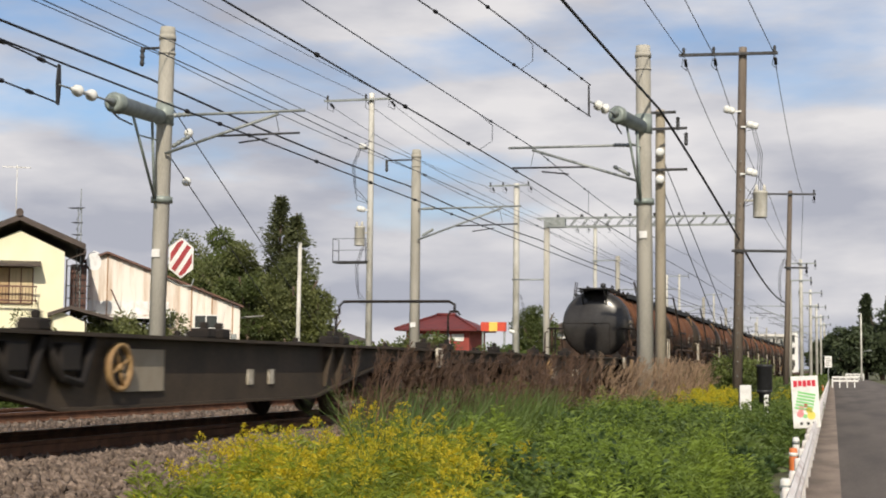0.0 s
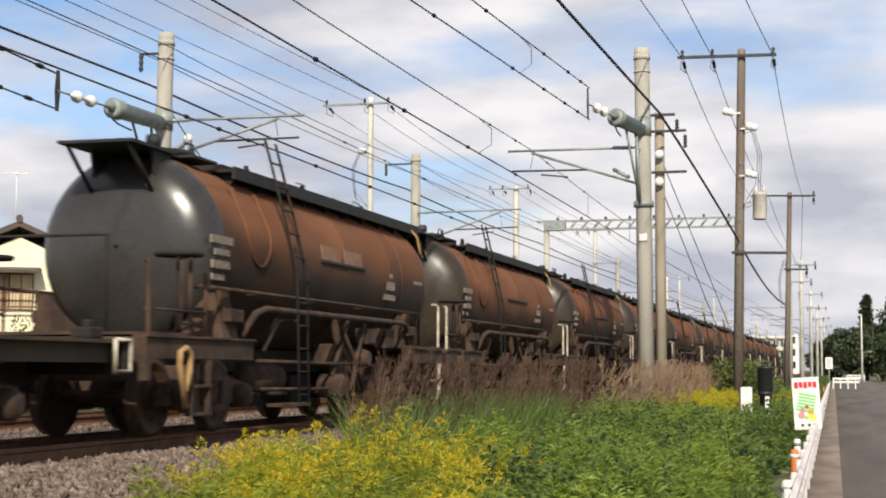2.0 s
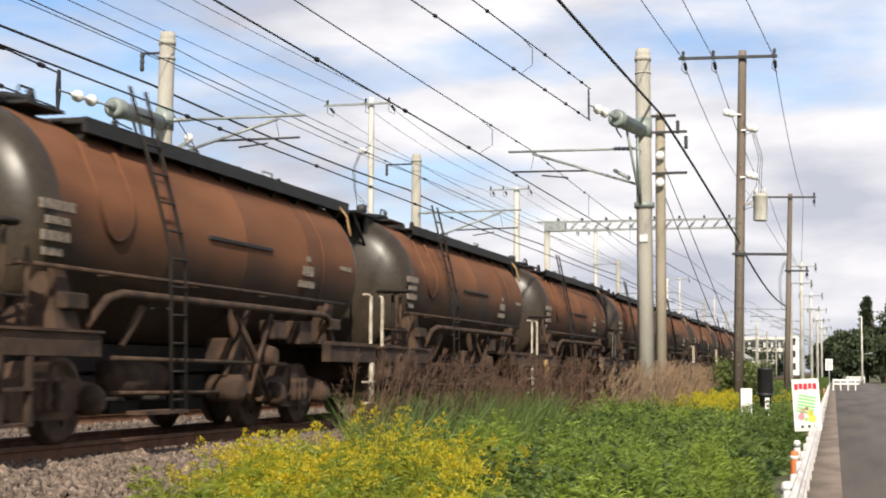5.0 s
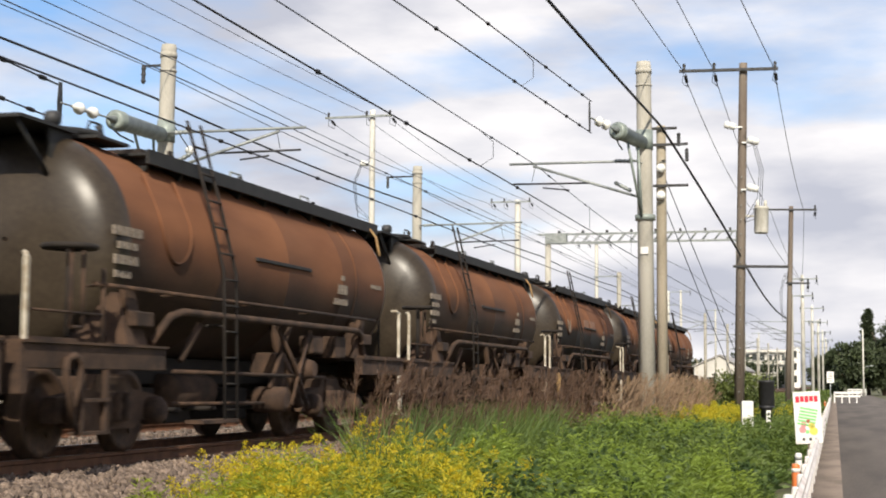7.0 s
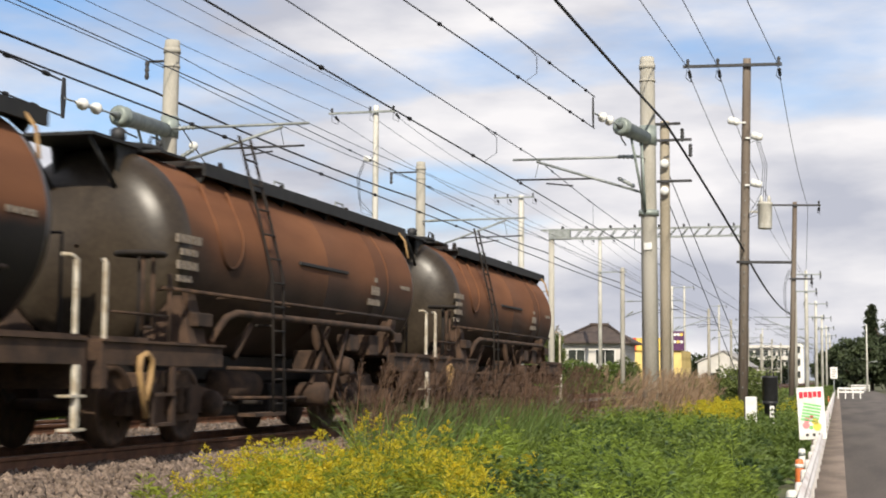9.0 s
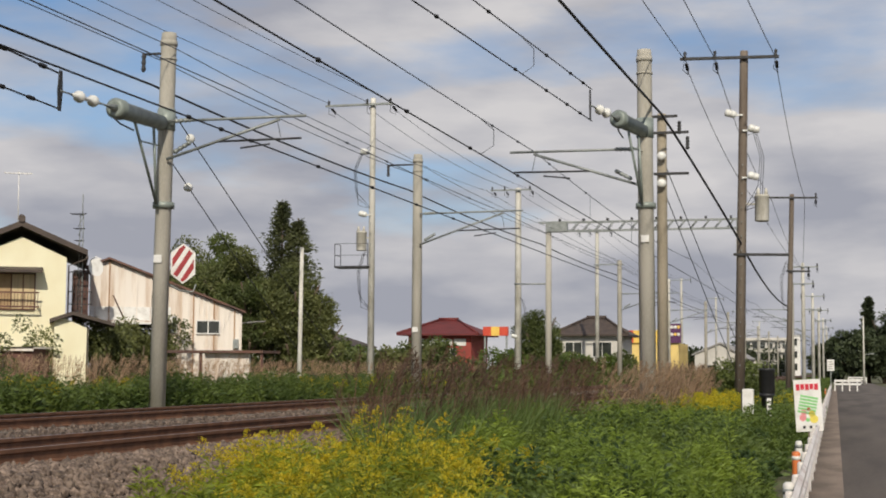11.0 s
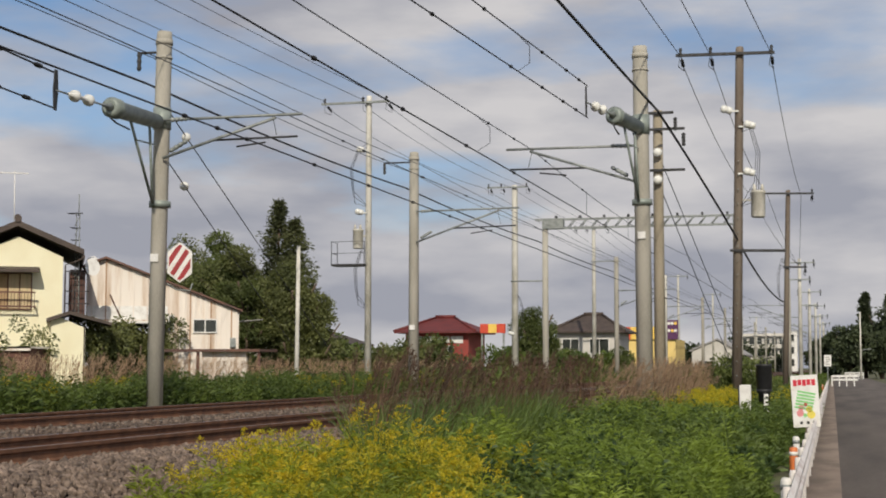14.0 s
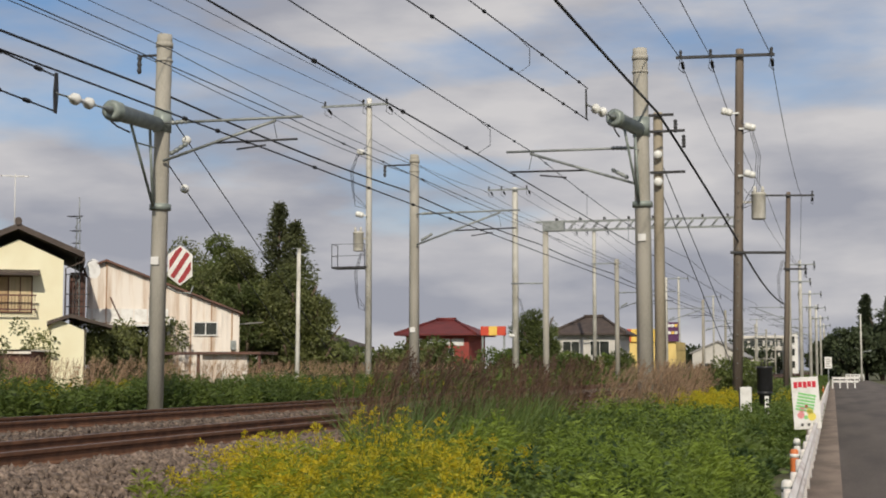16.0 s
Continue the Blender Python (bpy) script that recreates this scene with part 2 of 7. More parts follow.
bed = soup("ballast_bed", bv, bf, [BALLAST])
tagged(bed, "grey brown crushed stone ballast under the two tracks", "ballast", kind="structure")

# loose stones upon it
rng = np.random.default_rng(4)
ICO = B()
bmesh.ops.create_icosphere(ICO, subdivisions=1, radius=1)
ico_v = np.array([v.co[:] for v in ICO.verts])
ico_f = np.array([[v.index for v in f.verts] for f in ICO.faces])
ICO.free()
bed_x = np.array([p[0] for p in BED])
bed_z = np.array([p[1] for p in BED])


def scatter_stones(name, count, xr, yr, size, label):
    vs, fs = [], []
    for i in range(count):
        x, y = rng.uniform(*xr), yr[0] + (yr[1] - yr[0]) * rng.random() ** 1.5
        s = rng.uniform(*size)
        q = ico_v * rng.uniform(0.65, 1.15, (12, 1)) * s * rng.uniform(0.6, 1.2, 3)
        a = rng.uniform(0, 6.28)
        q = q @ np.array([[math.cos(a), math.sin(a), 0], [-math.sin(a), math.cos(a), 0], [0, 0, 1]])
        q += (x, y, np.interp(x, bed_x, bed_z) + s * 0.2)
        fs.append(ico_f + len(vs) * 12)
        vs.append(q)
    ob = soup(name, np.concatenate(vs).tolist(), np.concatenate(fs).tolist(), [STONE])
    return tagged(ob, label, "gravel", kind="stuff")


scatter_stones("ballast_stones", 9000, (-7.3, -5.8), (8.5, 32), (0.022, 0.075), "loose grey brown ballast stones on the shoulder of the near track")
scatter_stones("ballast_stones", 9000, (-14.5, -8.7), (10, 45), (0.026, 0.058), "loose ballast stones between and beyond the rails")


# ================= tracks =================
RAIL_OUT = [(-0.0635, 0), (0.0635, 0), (0.0635, 0.012), (0.012, 0.03), (0.008, 0.105), (0.0325, 0.118), (0.0325, 0.150), (0.025, 0.153), (-0.025, 0.153), (-0.0325, 0.150), (-0.0325, 0.118), (-0.008, 0.105), (-0.012, 0.03), (-0.0635, 0.012)]


def build_track(x, label):
    t = thing("track", (x, 0, RAIL_Z), label, "railway track", kind="structure")
    for side in (-0.565, 0.565):
        bm = B()
        prism(bm, [(side + a, b - 0.153) for a, b in RAIL_OUT], "y", -300, 900)
        r = part("rail", bm, RAIL_RUST, t, "rusty brown steel rail")
        bm = B()
        box(bm, side - 0.024, side + 0.024, -300, 900, -0.001, 0.0015)
        part("running_surface", bm, RAIL_HEAD, r, "dull worn running surface of the rail")
    bm = B()
    box(bm, -1.0, 1.0, -0.11, 0.11, -0.29, -0.150, 0.012)
    first = part("sleeper", bm, SLEEPER, t)
    first.location = (0, 4.0, 0)
    for i in range(1, 110):
        o = new("sleeper", first.data)
        o.parent = t
        o.location = (0, 4.0 + 0.62 * i, rng.uniform(-0.008, 0.004))
    return t


build_track(NEAR_X, "near railway track with rusty rails on ballast")
build_track(FAR_X, "far railway track with rusty rails on ballast")


# ================= poles and overhead line =================
def pole_shaft(bm, h, r0, r1, n=18):
    lathe(bm, (0, 0, -0.4), (0, 0, h), [(0, r0), (0.985, r1), (1, r1 * 0.93)], n)


def band(bm, z, r, h=0.06):
    cyl(bm, (0, 0, z - h / 2), (0, 0, z + h / 2), r, n=18)


def disc_insulator(bm, p0, p1, r=0.13, count=2):
    """A string of porcelain discs from p0 to p1."""
    st = [(0, 0.03)]
    for i in range(count):
        a = (i + 0.15) / count
        st += [(a, 0.04), (a + 0.30 / count, r), (a + 0.42 / count, r * 0.95), (a + 0.50 / count, 0.05)]
    st.append((1, 0.03))
    lathe(bm, p0, p1, st, 14)


def tensioner(t, foot, yoke, head_z, gap):
    """A spring tension balancer on a pole: fat cylinder, porcelain discs and a yoke plate that two wires end at."""
    foot, yoke = Vector(foot), Vector(yoke)
    d = yoke - foot
    a, b, c = foot + d * 0.04, foot + d * 0.52, foot + d * 0.60
    bm = B()
    lathe(bm, a, b, [(0, 0.17), (0.86, 0.19), (0.87, 0.225), (0.93, 0.225), (0.94, 0.20), (0.975, 0.225), (1, 0.15)], 20)
    part("tension_balancer", bm, GREEN_GREY, t, "fat grey green spring cylinder that tightens the wires")
    bm = B()
    lathe(bm, b, foot + d * 0.68, [(0, 0.09), (0.25, 0.05), (0.5, 0.02), (1, 0.02)], 10)
    part("tie_rod", bm, GALV, t)
    bm = B()
    cyl(bm, foot + d * 0.90, yoke, 0.02, n=8)
    part("tie_rod", bm, GALV, t)
    bm = B()
    disc_insulator(bm, foot + d * 0.66, foot + d * 0.90, 0.125, 2)
    part("insulator", bm, PORCELAIN, t, "white porcelain disc insulator")
    bm = B()
    prism(bm, [(-0.05, -gap / 2), (0.05, -gap / 2), (0.09, 0), (0.05, gap / 2), (-0.05, gap / 2), (-0.09, 0)], "x", -0.012, 0.012)
    o = part("yoke_plate", bm, DARK_STEEL, t, "dark steel yoke plate")
    o.location = yoke
    bm = B()
    lo = foot + Vector((0, 0, -1.90))
    for k in (0.12, 0.34):
        pipe(bm, [foot + d * k, lo + d * 0.06], 0.035, 6)
    pipe(bm, [foot + d * 0.24 + Vector((0, 0, -0.55)), foot + d * 0.05 + Vector((0, 0, -0.55))], 0.02, 6)
    part("brace", bm, GREEN_GREY, t)
    bm = B()
    pipe(bm, [b + Vector((0.0, 0, -0.22)), b + Vector((0, 0.3, -0.3)), b + Vector((0, 0.9, -0.34))], 0.02, 6)
    part("guard_rod", bm, DARK_STEEL, t)


def cantilever(t, side, reach, z_top, z_low, off_y=-0.22):
    """A hinged bracket: top tube, diagonal strut, steady arm."""
    s = side
    bm = B()
    pipe(bm, [(s * 0.15, off_y, z_top - 0.02), (s * reach, off_y, z_top + 0.02)], 0.032, 6)
    part("top_tube", bm, GALV, t)
    bm = B()
    pipe(bm, [(s * 0.15, off_y, z_low), (s * reach * 0.82, off_y, z_top - 0.05)], 0.034, 6)
    part("strut", bm, GALV, t)
    bm = B()
    pipe(bm, [(s * reach * 0.38, off_y, z_low + (z_top - z_low) * 0.42), (s * reach * 0.97, off_y, z_low + (z_top - z_low) * 0.46)], 0.025, 6)
    pipe(bm, [(s * reach * 0.80, off_y, z_top), (s * reach * 0.83, off_y, z_low + (z_top - z_low) * 0.5)], 0.008, 4)
    pipe(bm, [(s * reach * 0.55, off_y + 0.05, z_low + (z_top - z_low) * 0.25), (s * reach * 0.75, off_y + 0.05, z_low + (z_top - z_low) * 0.34)], 0.02, 6)
    part("steady_arm", bm, DARK_STEEL, t)
    for z in (z_top - 0.02, z_low + 0.05):
        bm = B()
        q = 0.10 if z < z_top - 0.2 else 0.0
        disc_insulator(bm, (s * 0.32, off_y, z + q), (s * 0.75, off_y, z + 0.02 + q * 3.2), 0.06, 4)
        part("rod_insulator", bm, GALV, t)


def catenary_pole(x, y, h, r0, r1, label, side=1, arm=None, balancer=None, plate_z=None, ground_z=0.5, lean=0.0, material=None, top_arm=None):
    t = thing("catenary_pole", (x, y, ground_z), label, "catenary pole", "poles along the railway")
    if lean:
        t.matrix_basis = pose(x, y, ground_z, 0, lean, 0)
    bm = B()
    pole_shaft(bm, h, r0, r1)
    part("shaft", bm, material or CONCRETE, t)
    for zz, hh in ((h - 0.25, 0.12), (h - 0.62, 0.05)):
        bm = B()
        band(bm, zz, r1 + 0.02, hh)
        part("cap_band", bm, material or CONCRETE, t)
    if top_arm:
        bm = B()
        pipe(bm, [(0, -0.1, h - top_arm[1]), (-top_arm[0], -0.1, h - top_arm[1])], 0.03, 6)
        ta = part("top_arm", bm, DARK_STEEL, t)
        bm = B()
        disc_insulator(bm, (-top_arm[0] + 0.04, -0.1, h - top_arm[1] - 0.42), (-top_arm[0] + 0.04, -0.1, h - top_arm[1] + 0.02), 0.06, 3)
        part("insulator", bm, DARK_STEEL, ta)
    if arm:
        cantilever(t, side, *arm)
    if balancer:
        foot, yoke, gap = balancer
        tensioner(t, foot, yoke, 0, gap)
        for zz, rr, hh in ((foot[2] - 1.90, 0.07, 0.14), (foot[2] + 0.1, 0.03, 0.5)):
            bm = B()
            band(bm, zz, r1 + rr, hh)
            part("clamp_collar", bm, GREEN_GREY, t)
    if plate_z:
        bm = B()
        box(bm, -0.1, 0.1, -r0 - 0.03, -r0 - 0.005, plate_z - 0.09, plate_z + 0.09, 0.005)
        part("number_plate", bm, PAINT_WHITE, t, "small white plate")
    return t


# beyond the far track
pole_a = catenary_pole(-15.43, 31.1, 8.85, 0.19, 0.18, "tall grey concrete pole with spring balancer beyond the far track", 1, (3.55, 6.75, 5.85), ((0, -0.1, 6.70), (0.42, -5.5, 6.46), 0.80), 3.55, lean=0.7, top_arm=(0.62, 0.50))
catenary_pole(-15.4, 51.85, 8.95, 0.20, 0.17, "grey concrete catenary pole standing beyond the far track", 1, (4.0, 6.75, 5.6), None, 2.5, top_arm=(1.15, 0.38))
catenary_pole(-15.4, 100.4, 8.6, 0.17, 0.15, "grey concrete catenary pole standing beyond the far track", 1, (4.0, 6.3, 5.2))
catenary_pole(-15.4, 128, 9.0, 0.16, 0.14, "slender pale catenary pole beyond the far track", 1, (4.0, 6.3, 5.2), material=PALE_POLE)
for y in (161, 190, 220, 250, 282, 315, 350, 390, 430, 480):
    catenary_pole(-15.4, y, 8.6, 0.17, 0.15, "distant catenary pole beyond the far track", 1, (4.0, 6.3, 5.2))
# near side
pole_r = catenary_pole(-5.05, 37.6, 9.30, 0.215, 0.19, "tall grey concrete pole with a spring balancer beside the near track", -1, (3.5, 6.72, 5.78), ((0, -0.1, 7.16), (-0.88, -3.1, 7.36), 0.74), 4.4, lean=-0.4)
for y in (128, 158, 190, 222, 255, 290, 330, 375, 420):
    catenary_pole(-5.05, y, 8.6, 0.17, 0.15, "distant catenary pole beside the near track", -1, (3.4, 6.3, 5.2))


def feeder_pole(x, y, h, label):
    t = thing("feeder_pole", (x, y, 0.4), label, "utility pole", "poles along the railway")
    bm = B()
    pole_shaft(bm, h, 0.16, 0.13)
    part("shaft", bm, CONCRETE_TAN, t)
    for z, x0, x1 in ((h - 0.1, -0.55, 0.45), (h - 0.55, -0.2, 0.75), (h - 1.68, -0.2, 0.75)):
        bm = B()
        box(bm, x0, x1, -0.22, -0.16, z - 0.035, z + 0.035, 0.004)
        part("cross_arm", bm, DARK_STEEL, t)
    for x0, z in ((0.5, h - 0.42), (0.72, h - 0.85)):
        bm = B()
        disc_insulator(bm, (x0, -0.19, z - 0.18), (x0, -0.19, z + 0.18), 0.06, 4)
        part("insulator", bm, DARK_STEEL, t)
    for z in (h - 1.2, h - 1.95):
        bm = B()
        lathe(bm, (0.02, -0.36, z), (0.02, -0.14, z), [(0, 0.03), (0.1, 0.11), (0.5, 0.13), (1, 0.05)], 16)
        part("guy_insulator", bm, PORCELAIN, t, "white porcelain guy insulator")
    return t


feeder_pole(-5.02, 40.4, 8.2, "tan concrete pole with short cross arms close behind the catenary pole")


def gantry(y, xl, xr, z, label):
    t = thing("signal_gantry", (0, y, 0.4), label, "gantry")
    for x in (xl, xr):
        bm = B()
        lathe(bm, (x, 0, -0.3), (x, 0, z - 0.5), [(0, 0.17), (1, 0.15)], 14)
        part("leg", bm, CONCRETE, t)
        bm = B()
        box(bm, x - 0.12, x + 1.0 if x == xl else x + 0.12, -0.2, 0.2, z - 0.5, z + 0.05, 0.01)
        part("end_box", bm, GALV, t)
    for yy in (-0.18, 0.18):
        for zz in (z - 0.45, z):
            bm = B()
            box(bm, xl - 0.5 if zz == z else xl, xr, yy - 0.035, yy + 0.035, zz - 0.035, zz + 0.035)
            part("chord", bm, GALV, t)
        n = 16
        for i in range(n):
            xa = xl + (xr - xl) * i / n
            bm = B()
            pipe(bm, [(xa, yy, z - 0.45), (xa + (xr - xl) / n * 0.6, yy, z)], 0.028, 4)
            part("lattice_bar", bm, GALV, t)
    for i in range(8):
        bm = B()
        x = xl + 0.6 + (xr - xl - 1) * i / 7
        box(bm, x - 0.04, x + 0.04, -0.22, 0.22, z + 0.03, z + 0.18)
        part("post_insulator", bm, DARK_STEEL, t)
    bm = B()
    pipe(bm, [(xl, 0, z - 3.2), (xl - 1.85, 0, z - 3.2)], 0.04, 5)
    part("side_arm", bm, GALV, t)
    return t


gantry(75.8, -15.35, -5.55, 8.86, "steel lattice gantry on concrete legs spanning both tracks")


# wires -------------------------------------------------------
def sagged(p0, p1, sag, n=18):
    p0, p1 = Vector(p0), Vector(p1)
    return [p0.lerp(p1, i / n) - Vector((0, 0, sag * 4 * (i / n) * (1 - i / n))) for i in range(n + 1)]


def wire(spans, r, label, material=None, clips=(), name="overhead_wire"):
    """spans: (p0, p1, sag). clips: (span, fraction, size) for clamps on the wire."""
    bm = B()
    line = []
    for p0, p1, sag in spans:
        line += [p for p in sagged(p0, p1, sag) if not line or (p - line[-1]).length > 0.02]
    pipe(bm, line, r, 5)
    ob = part(name, bm, material or WIRE, None, label)
    tagged(ob, category="wire", group="overhead wires")
    for k, f, s in clips:
        p0, p1, sag = spans[k]
        q = Vector(p0).lerp(Vector(p1), f) - Vector((0, 0, sag * 4 * f * (1 - f)))
        d = (Vector(p1) - Vector(p0)).normalized()
        bm = B()
        lathe(bm, q - d * s, q + d * s, [(0, r * 1.1), (0.3, r * 2.6), (0.7, r * 2.6), (1, r * 1.1)], 6)
        part("clamp", bm, material or WIRE, ob)
    return ob


def dropper(x, y, z0, z1, bow=0.0):
    bm = B()
    pipe(bm, [(x, y, z0), (x + bow * 0.6, y + bow, z0 * 0.75 + z1 * 0.25), (x + bow * 0.6, y + bow, z0 * 0.3 + z1 * 0.7), (x, y, z1)], 0.009, 4)
    tagged(part("dropper_wire", bm, WIRE_GREY, None, "thin looped jumper wire between messenger and contact wire"), category="wire", group="overhead wires")


# near track: contact wire and messenger
NX = NEAR_X + 0.05
near_y = [-30, 37.6, 75.8, 128, 190, 255, 330, 420]
wire([((NX, a, 6.36), (NX, b, 6.36), 0.02) for a, b in zip(near_y, near_y[1:])], 0.016, "black contact wire above the near track", clips=[(0, 0.55 + 0.07 * i, 0.10) for i in range(7)])
wire([((NX, a, 7.24 if i else 7.30), (NX, b, 7.24), 0.28) for i, (a, b) in enumerate(zip(near_y, near_y[1:]))], 0.012, "grey messenger wire above the near track", WIRE_GREY, [(0, 0.93, 0.1), (0, 0.97, 0.1), (1, 0.05, 0.12), (1, 0.12, 0.14), (1, 0.2, 0.14)])
dropper(NX, 31.8, 7.15, 6.36, 0.35)
for y in (46, 55, 64):
    dropper(NX, y, 7.1, 6.36)
# near track: the wires that end at the near pole
wire([((-8.0, 6, 7.55), (-5.94, 34.5, 7.47), 0.0)], 0.014, "black contact wire ending at the near pole's balancer", clips=[(0, f, 0.09) for f in (0.62, 0.78, 0.86, 0.92, 0.96)])
wire([((-8.0, 6, 8.30), (-5.94, 34.5, 8.23), 0.0)], 0.014, "black messenger wire ending at the near pole's balancer", clips=[(0, f, 0.09) for f in (0.72, 0.86, 0.93, 0.97)])
dropper(-6.36, 28.7, 8.24, 7.48, 0.3)
# far track
FX = FAR_X
far_y = [-20, 31.1, 51.85, 75.8, 100.4, 128, 161, 190, 220, 250, 282, 315, 350]
wire([((FX, a, 6.40), (FX, b, 6.40), 0.01) for a, b in zip(far_y, far_y[1:])], 0.018, "black contact wire above the far track", clips=[(0, 0.90 + 0.03 * i, 0.1) for i in range(3)] + [(1, 0.2 * i + 0.1, 0.1) for i in range(5)])
wire([((FX, a, 7.32), (FX, b, 7.32), 0.06) for a, b in zip(far_y, far_y[1:])], 0.012, "grey messenger wire above the far track", WIRE_GREY, [(1, 0.2, 0.12), (1, 0.28, 0.14), (1, 0.36, 0.1), (1, 0.55, 0.22), (1, 0.8, 0.2), (2, 0.3, 0.16), (2, 0.5, 0.16)])
# far track: wires that end at the far pole
wire([((-12.4, 2, 7.15), (-14.98, 25.6, 7.31), 0.0)], 0.02, "black messenger wire ending at the far pole's balancer", clips=[(0, 0.9, 0.16), (0, 0.97, 0.2)])
wire([((-12.4, 2, 6.35), (-14.98, 25.6, 6.61), 0.0)], 0.018, "black contact wire ending at the far pole's balancer", clips=[(0, 0.9, 0.12), (0, 0.95, 0.2)])
# feeder behind the far poles
fy = [-20, 31.1, 51.85, 75.8, 100.4, 128, 161, 190]
wire([((-15.75, a, 8.15), (-15.75, b, 8.15), 0.12) for a, b in zip(fy, fy[1:])], 0.028, "thick black feeder cable along the far poles")
for z, xx in ((8.75, -15.6), (8.95, -15.1)):
    wire([((xx, a, z), (xx, b, z), 0.15) for a, b in zip(fy, fy[1:])], 0.011, "thin grey feeder wire at the tops of the far poles", WIRE_GREY)
# guy wires with porcelain balls of the far pole
for p0, p1, fr in (((-15.2, 31.2, 7.45), (-20.3, 60.0, 0.5), (0.05,)), ((-15.3, 31.2, 6.4), (-18.8, 52.0, 0.5), (0.078,))):
    ob = wire([(p0, p1, 0.0)], 0.014, "guy wire of the far pole with a porcelain ball", name="guy_wire")
    for f in fr:
        bm = B()
        q = Vector(p0).lerp(Vector(p1), f)
        lathe(bm, q - Vector((0, 0.12, 0)), q + Vector((0, 0.12, 0)), [(0, 0.04), (0.3, 0.11), (0.6, 0.11), (1, 0.04)], 12)
        part("guy_insulator", bm, PORCELAIN, ob, "white porcelain ball insulator")
# guys of the near poles
for z, q in ((7.4, (-3.55, 59, 0.4)), (6.6, (-3.75, 55, 0.4))):
    wire([((-5.0, 40.2, z), q, 0.0)], 0.014, "guy wire of the near poles", WIRE_GREY, name="guy_wire")
# thick sagging cable to the wooden pole
wire([((-5.9, 8, 8.85), (-4.84, 38.9, 8.34), 0.05), ((-4.84, 38.9, 8.34), (-3.40, 46.8, 5.6), -0.06), ((-3.40, 46.8, 5.6), (-3.3, 77, 4.9), 0.35)], 0.035, "thick black cable sagging to the wooden pole")


# utility poles with cross arms -------------------------------
def utility_pole(x, y, h, r, material, arms, label, extras=(), z0=0.3, lean=(0, 0)):
    t = thing("utility_pole", (x, y, z0), label, "utility pole", "utility poles")
    t.matrix_basis = pose(x, y, z0, lean[1], lean[0], 0)
    bm = B()
    pole_shaft(bm, h, r, r * 0.8, 14)
    part("shaft", bm, material, t)
    for z, x0, x1, pins in arms:
        bm = B()
        box(bm, x0, x1, -r - 0.09, -r, z - 0.045, z + 0.045, 0.006)
        a = part("cross_arm", bm, DARK_STEEL if material is WOOD_POLE else GALV, t)
        for px in pins:
            bm = B()
            disc_insulator(bm, (px, -r - 0.05, z - 0.02), (px, -r - 0.05, z + 0.24), 0.06, 2)
            part("insulator", bm, DARK_STEEL, a)
            bm = B()
            disc_insulator(bm, (px, r + 0.05, z - 0.05), (px, r + 0.5, z - 0.18), 0.06, 3)
            pipe(bm, [(px, -r - 0.05, z + 0.05), (px - 0.08, 0, z - 0.32), (px + 0.05, r + 0.25, z - 0.38), (px, r + 0.5, z - 0.18)], 0.012, 4)
            part("jumper", bm, WIRE, a)
    for e in extras:
        bm = B()
        kind, z, dx = e
        if kind == "transformer":
            lathe(bm, (dx, -0.05, z - 0.42), (dx, -0.05, z + 0.42), [(0, 0.20), (0.04, 0.22), (0.9, 0.22), (0.92, 0.24), (1, 0.22)], 16)
            for k in (-0.12, 0.12):
                lathe(bm, (dx + k, -0.1, z + 0.4), (dx + k, -0.1, z + 0.62), [(0, 0.05), (0.5, 0.06), (1, 0.03)], 8)
            box(bm, 0, dx, -0.05, 0.05, z + 0.1, z + 0.16)
            part("transformer", bm, PALE_POLE, t, "pale grey pole transformer")
        elif kind == "switch":
            lathe(bm, (dx - 0.18, -0.2, z), (dx + 0.18, -0.2, z - 0.1), [(0, 0.05), (0.1, 0.12), (0.45, 0.13), (0.5, 0.07), (0.55, 0.13), (0.95, 0.1), (1, 0.05)], 10)
            box(bm, min(0, dx), max(0, dx), -0.2, -0.14, z - 0.12, z - 0.07)
            part("cutout_switch", bm, PORCELAIN, t, "white porcelain cutout switch")
        elif kind == "platform":
            box(bm, dx - 0.75, dx + 0.75, -0.4, 0.4, z - 0.04, z + 0.04)
            for k in (-0.74, 0.74):
                for q in (-0.38, 0.38):
                    pipe(bm, [(dx + k, q, z), (dx + k, q, z + 1.0)], 0.018, 4)
            for zz in (0.5, 1.0):
                pipe(bm, [(dx + 0.74, -0.38, z + zz), (dx - 0.74, -0.38, z + zz), (dx - 0.74, 0.38, z + zz)], 0.014, 4)
            part("platform", bm, DARK_STEEL, t, "small steel platform with a rail")
        elif kind == "beam":
            box(bm, dx - 0.85, dx + 0.85, -0.22, -0.12, z - 0.04, z + 0.04, 0.01)
            part("stay_beam", bm, DARK_STEEL, t)
        elif kind == "cables":
            bm.free()
            for k in range(3):
                bm = B()
                pipe(bm, [(0.05, -0.1, z + 1.1 - 0.2 * k), (dx * 0.6 + 0.05 * k, -0.12, z + 0.8), (dx + 0.06 * k, -0.15, z), (dx * 0.9 + 0.06 * k, -0.1, z - 0.9 - 0.3 * k), (0.05, -0.1, z - 1.7)], 0.011, 4)
                part("service_cable", bm, WIRE, t)
        elif kind == "bolts":
            for k in range(16):
                zz = 1.0 + k * 0.45
                pipe(bm, [(0, -r * 1.02, zz), (0.02, -r * 1.02 - 0.09, zz)], 0.018, 5)
            part("step_bolts", bm, GALV, t)
    return t


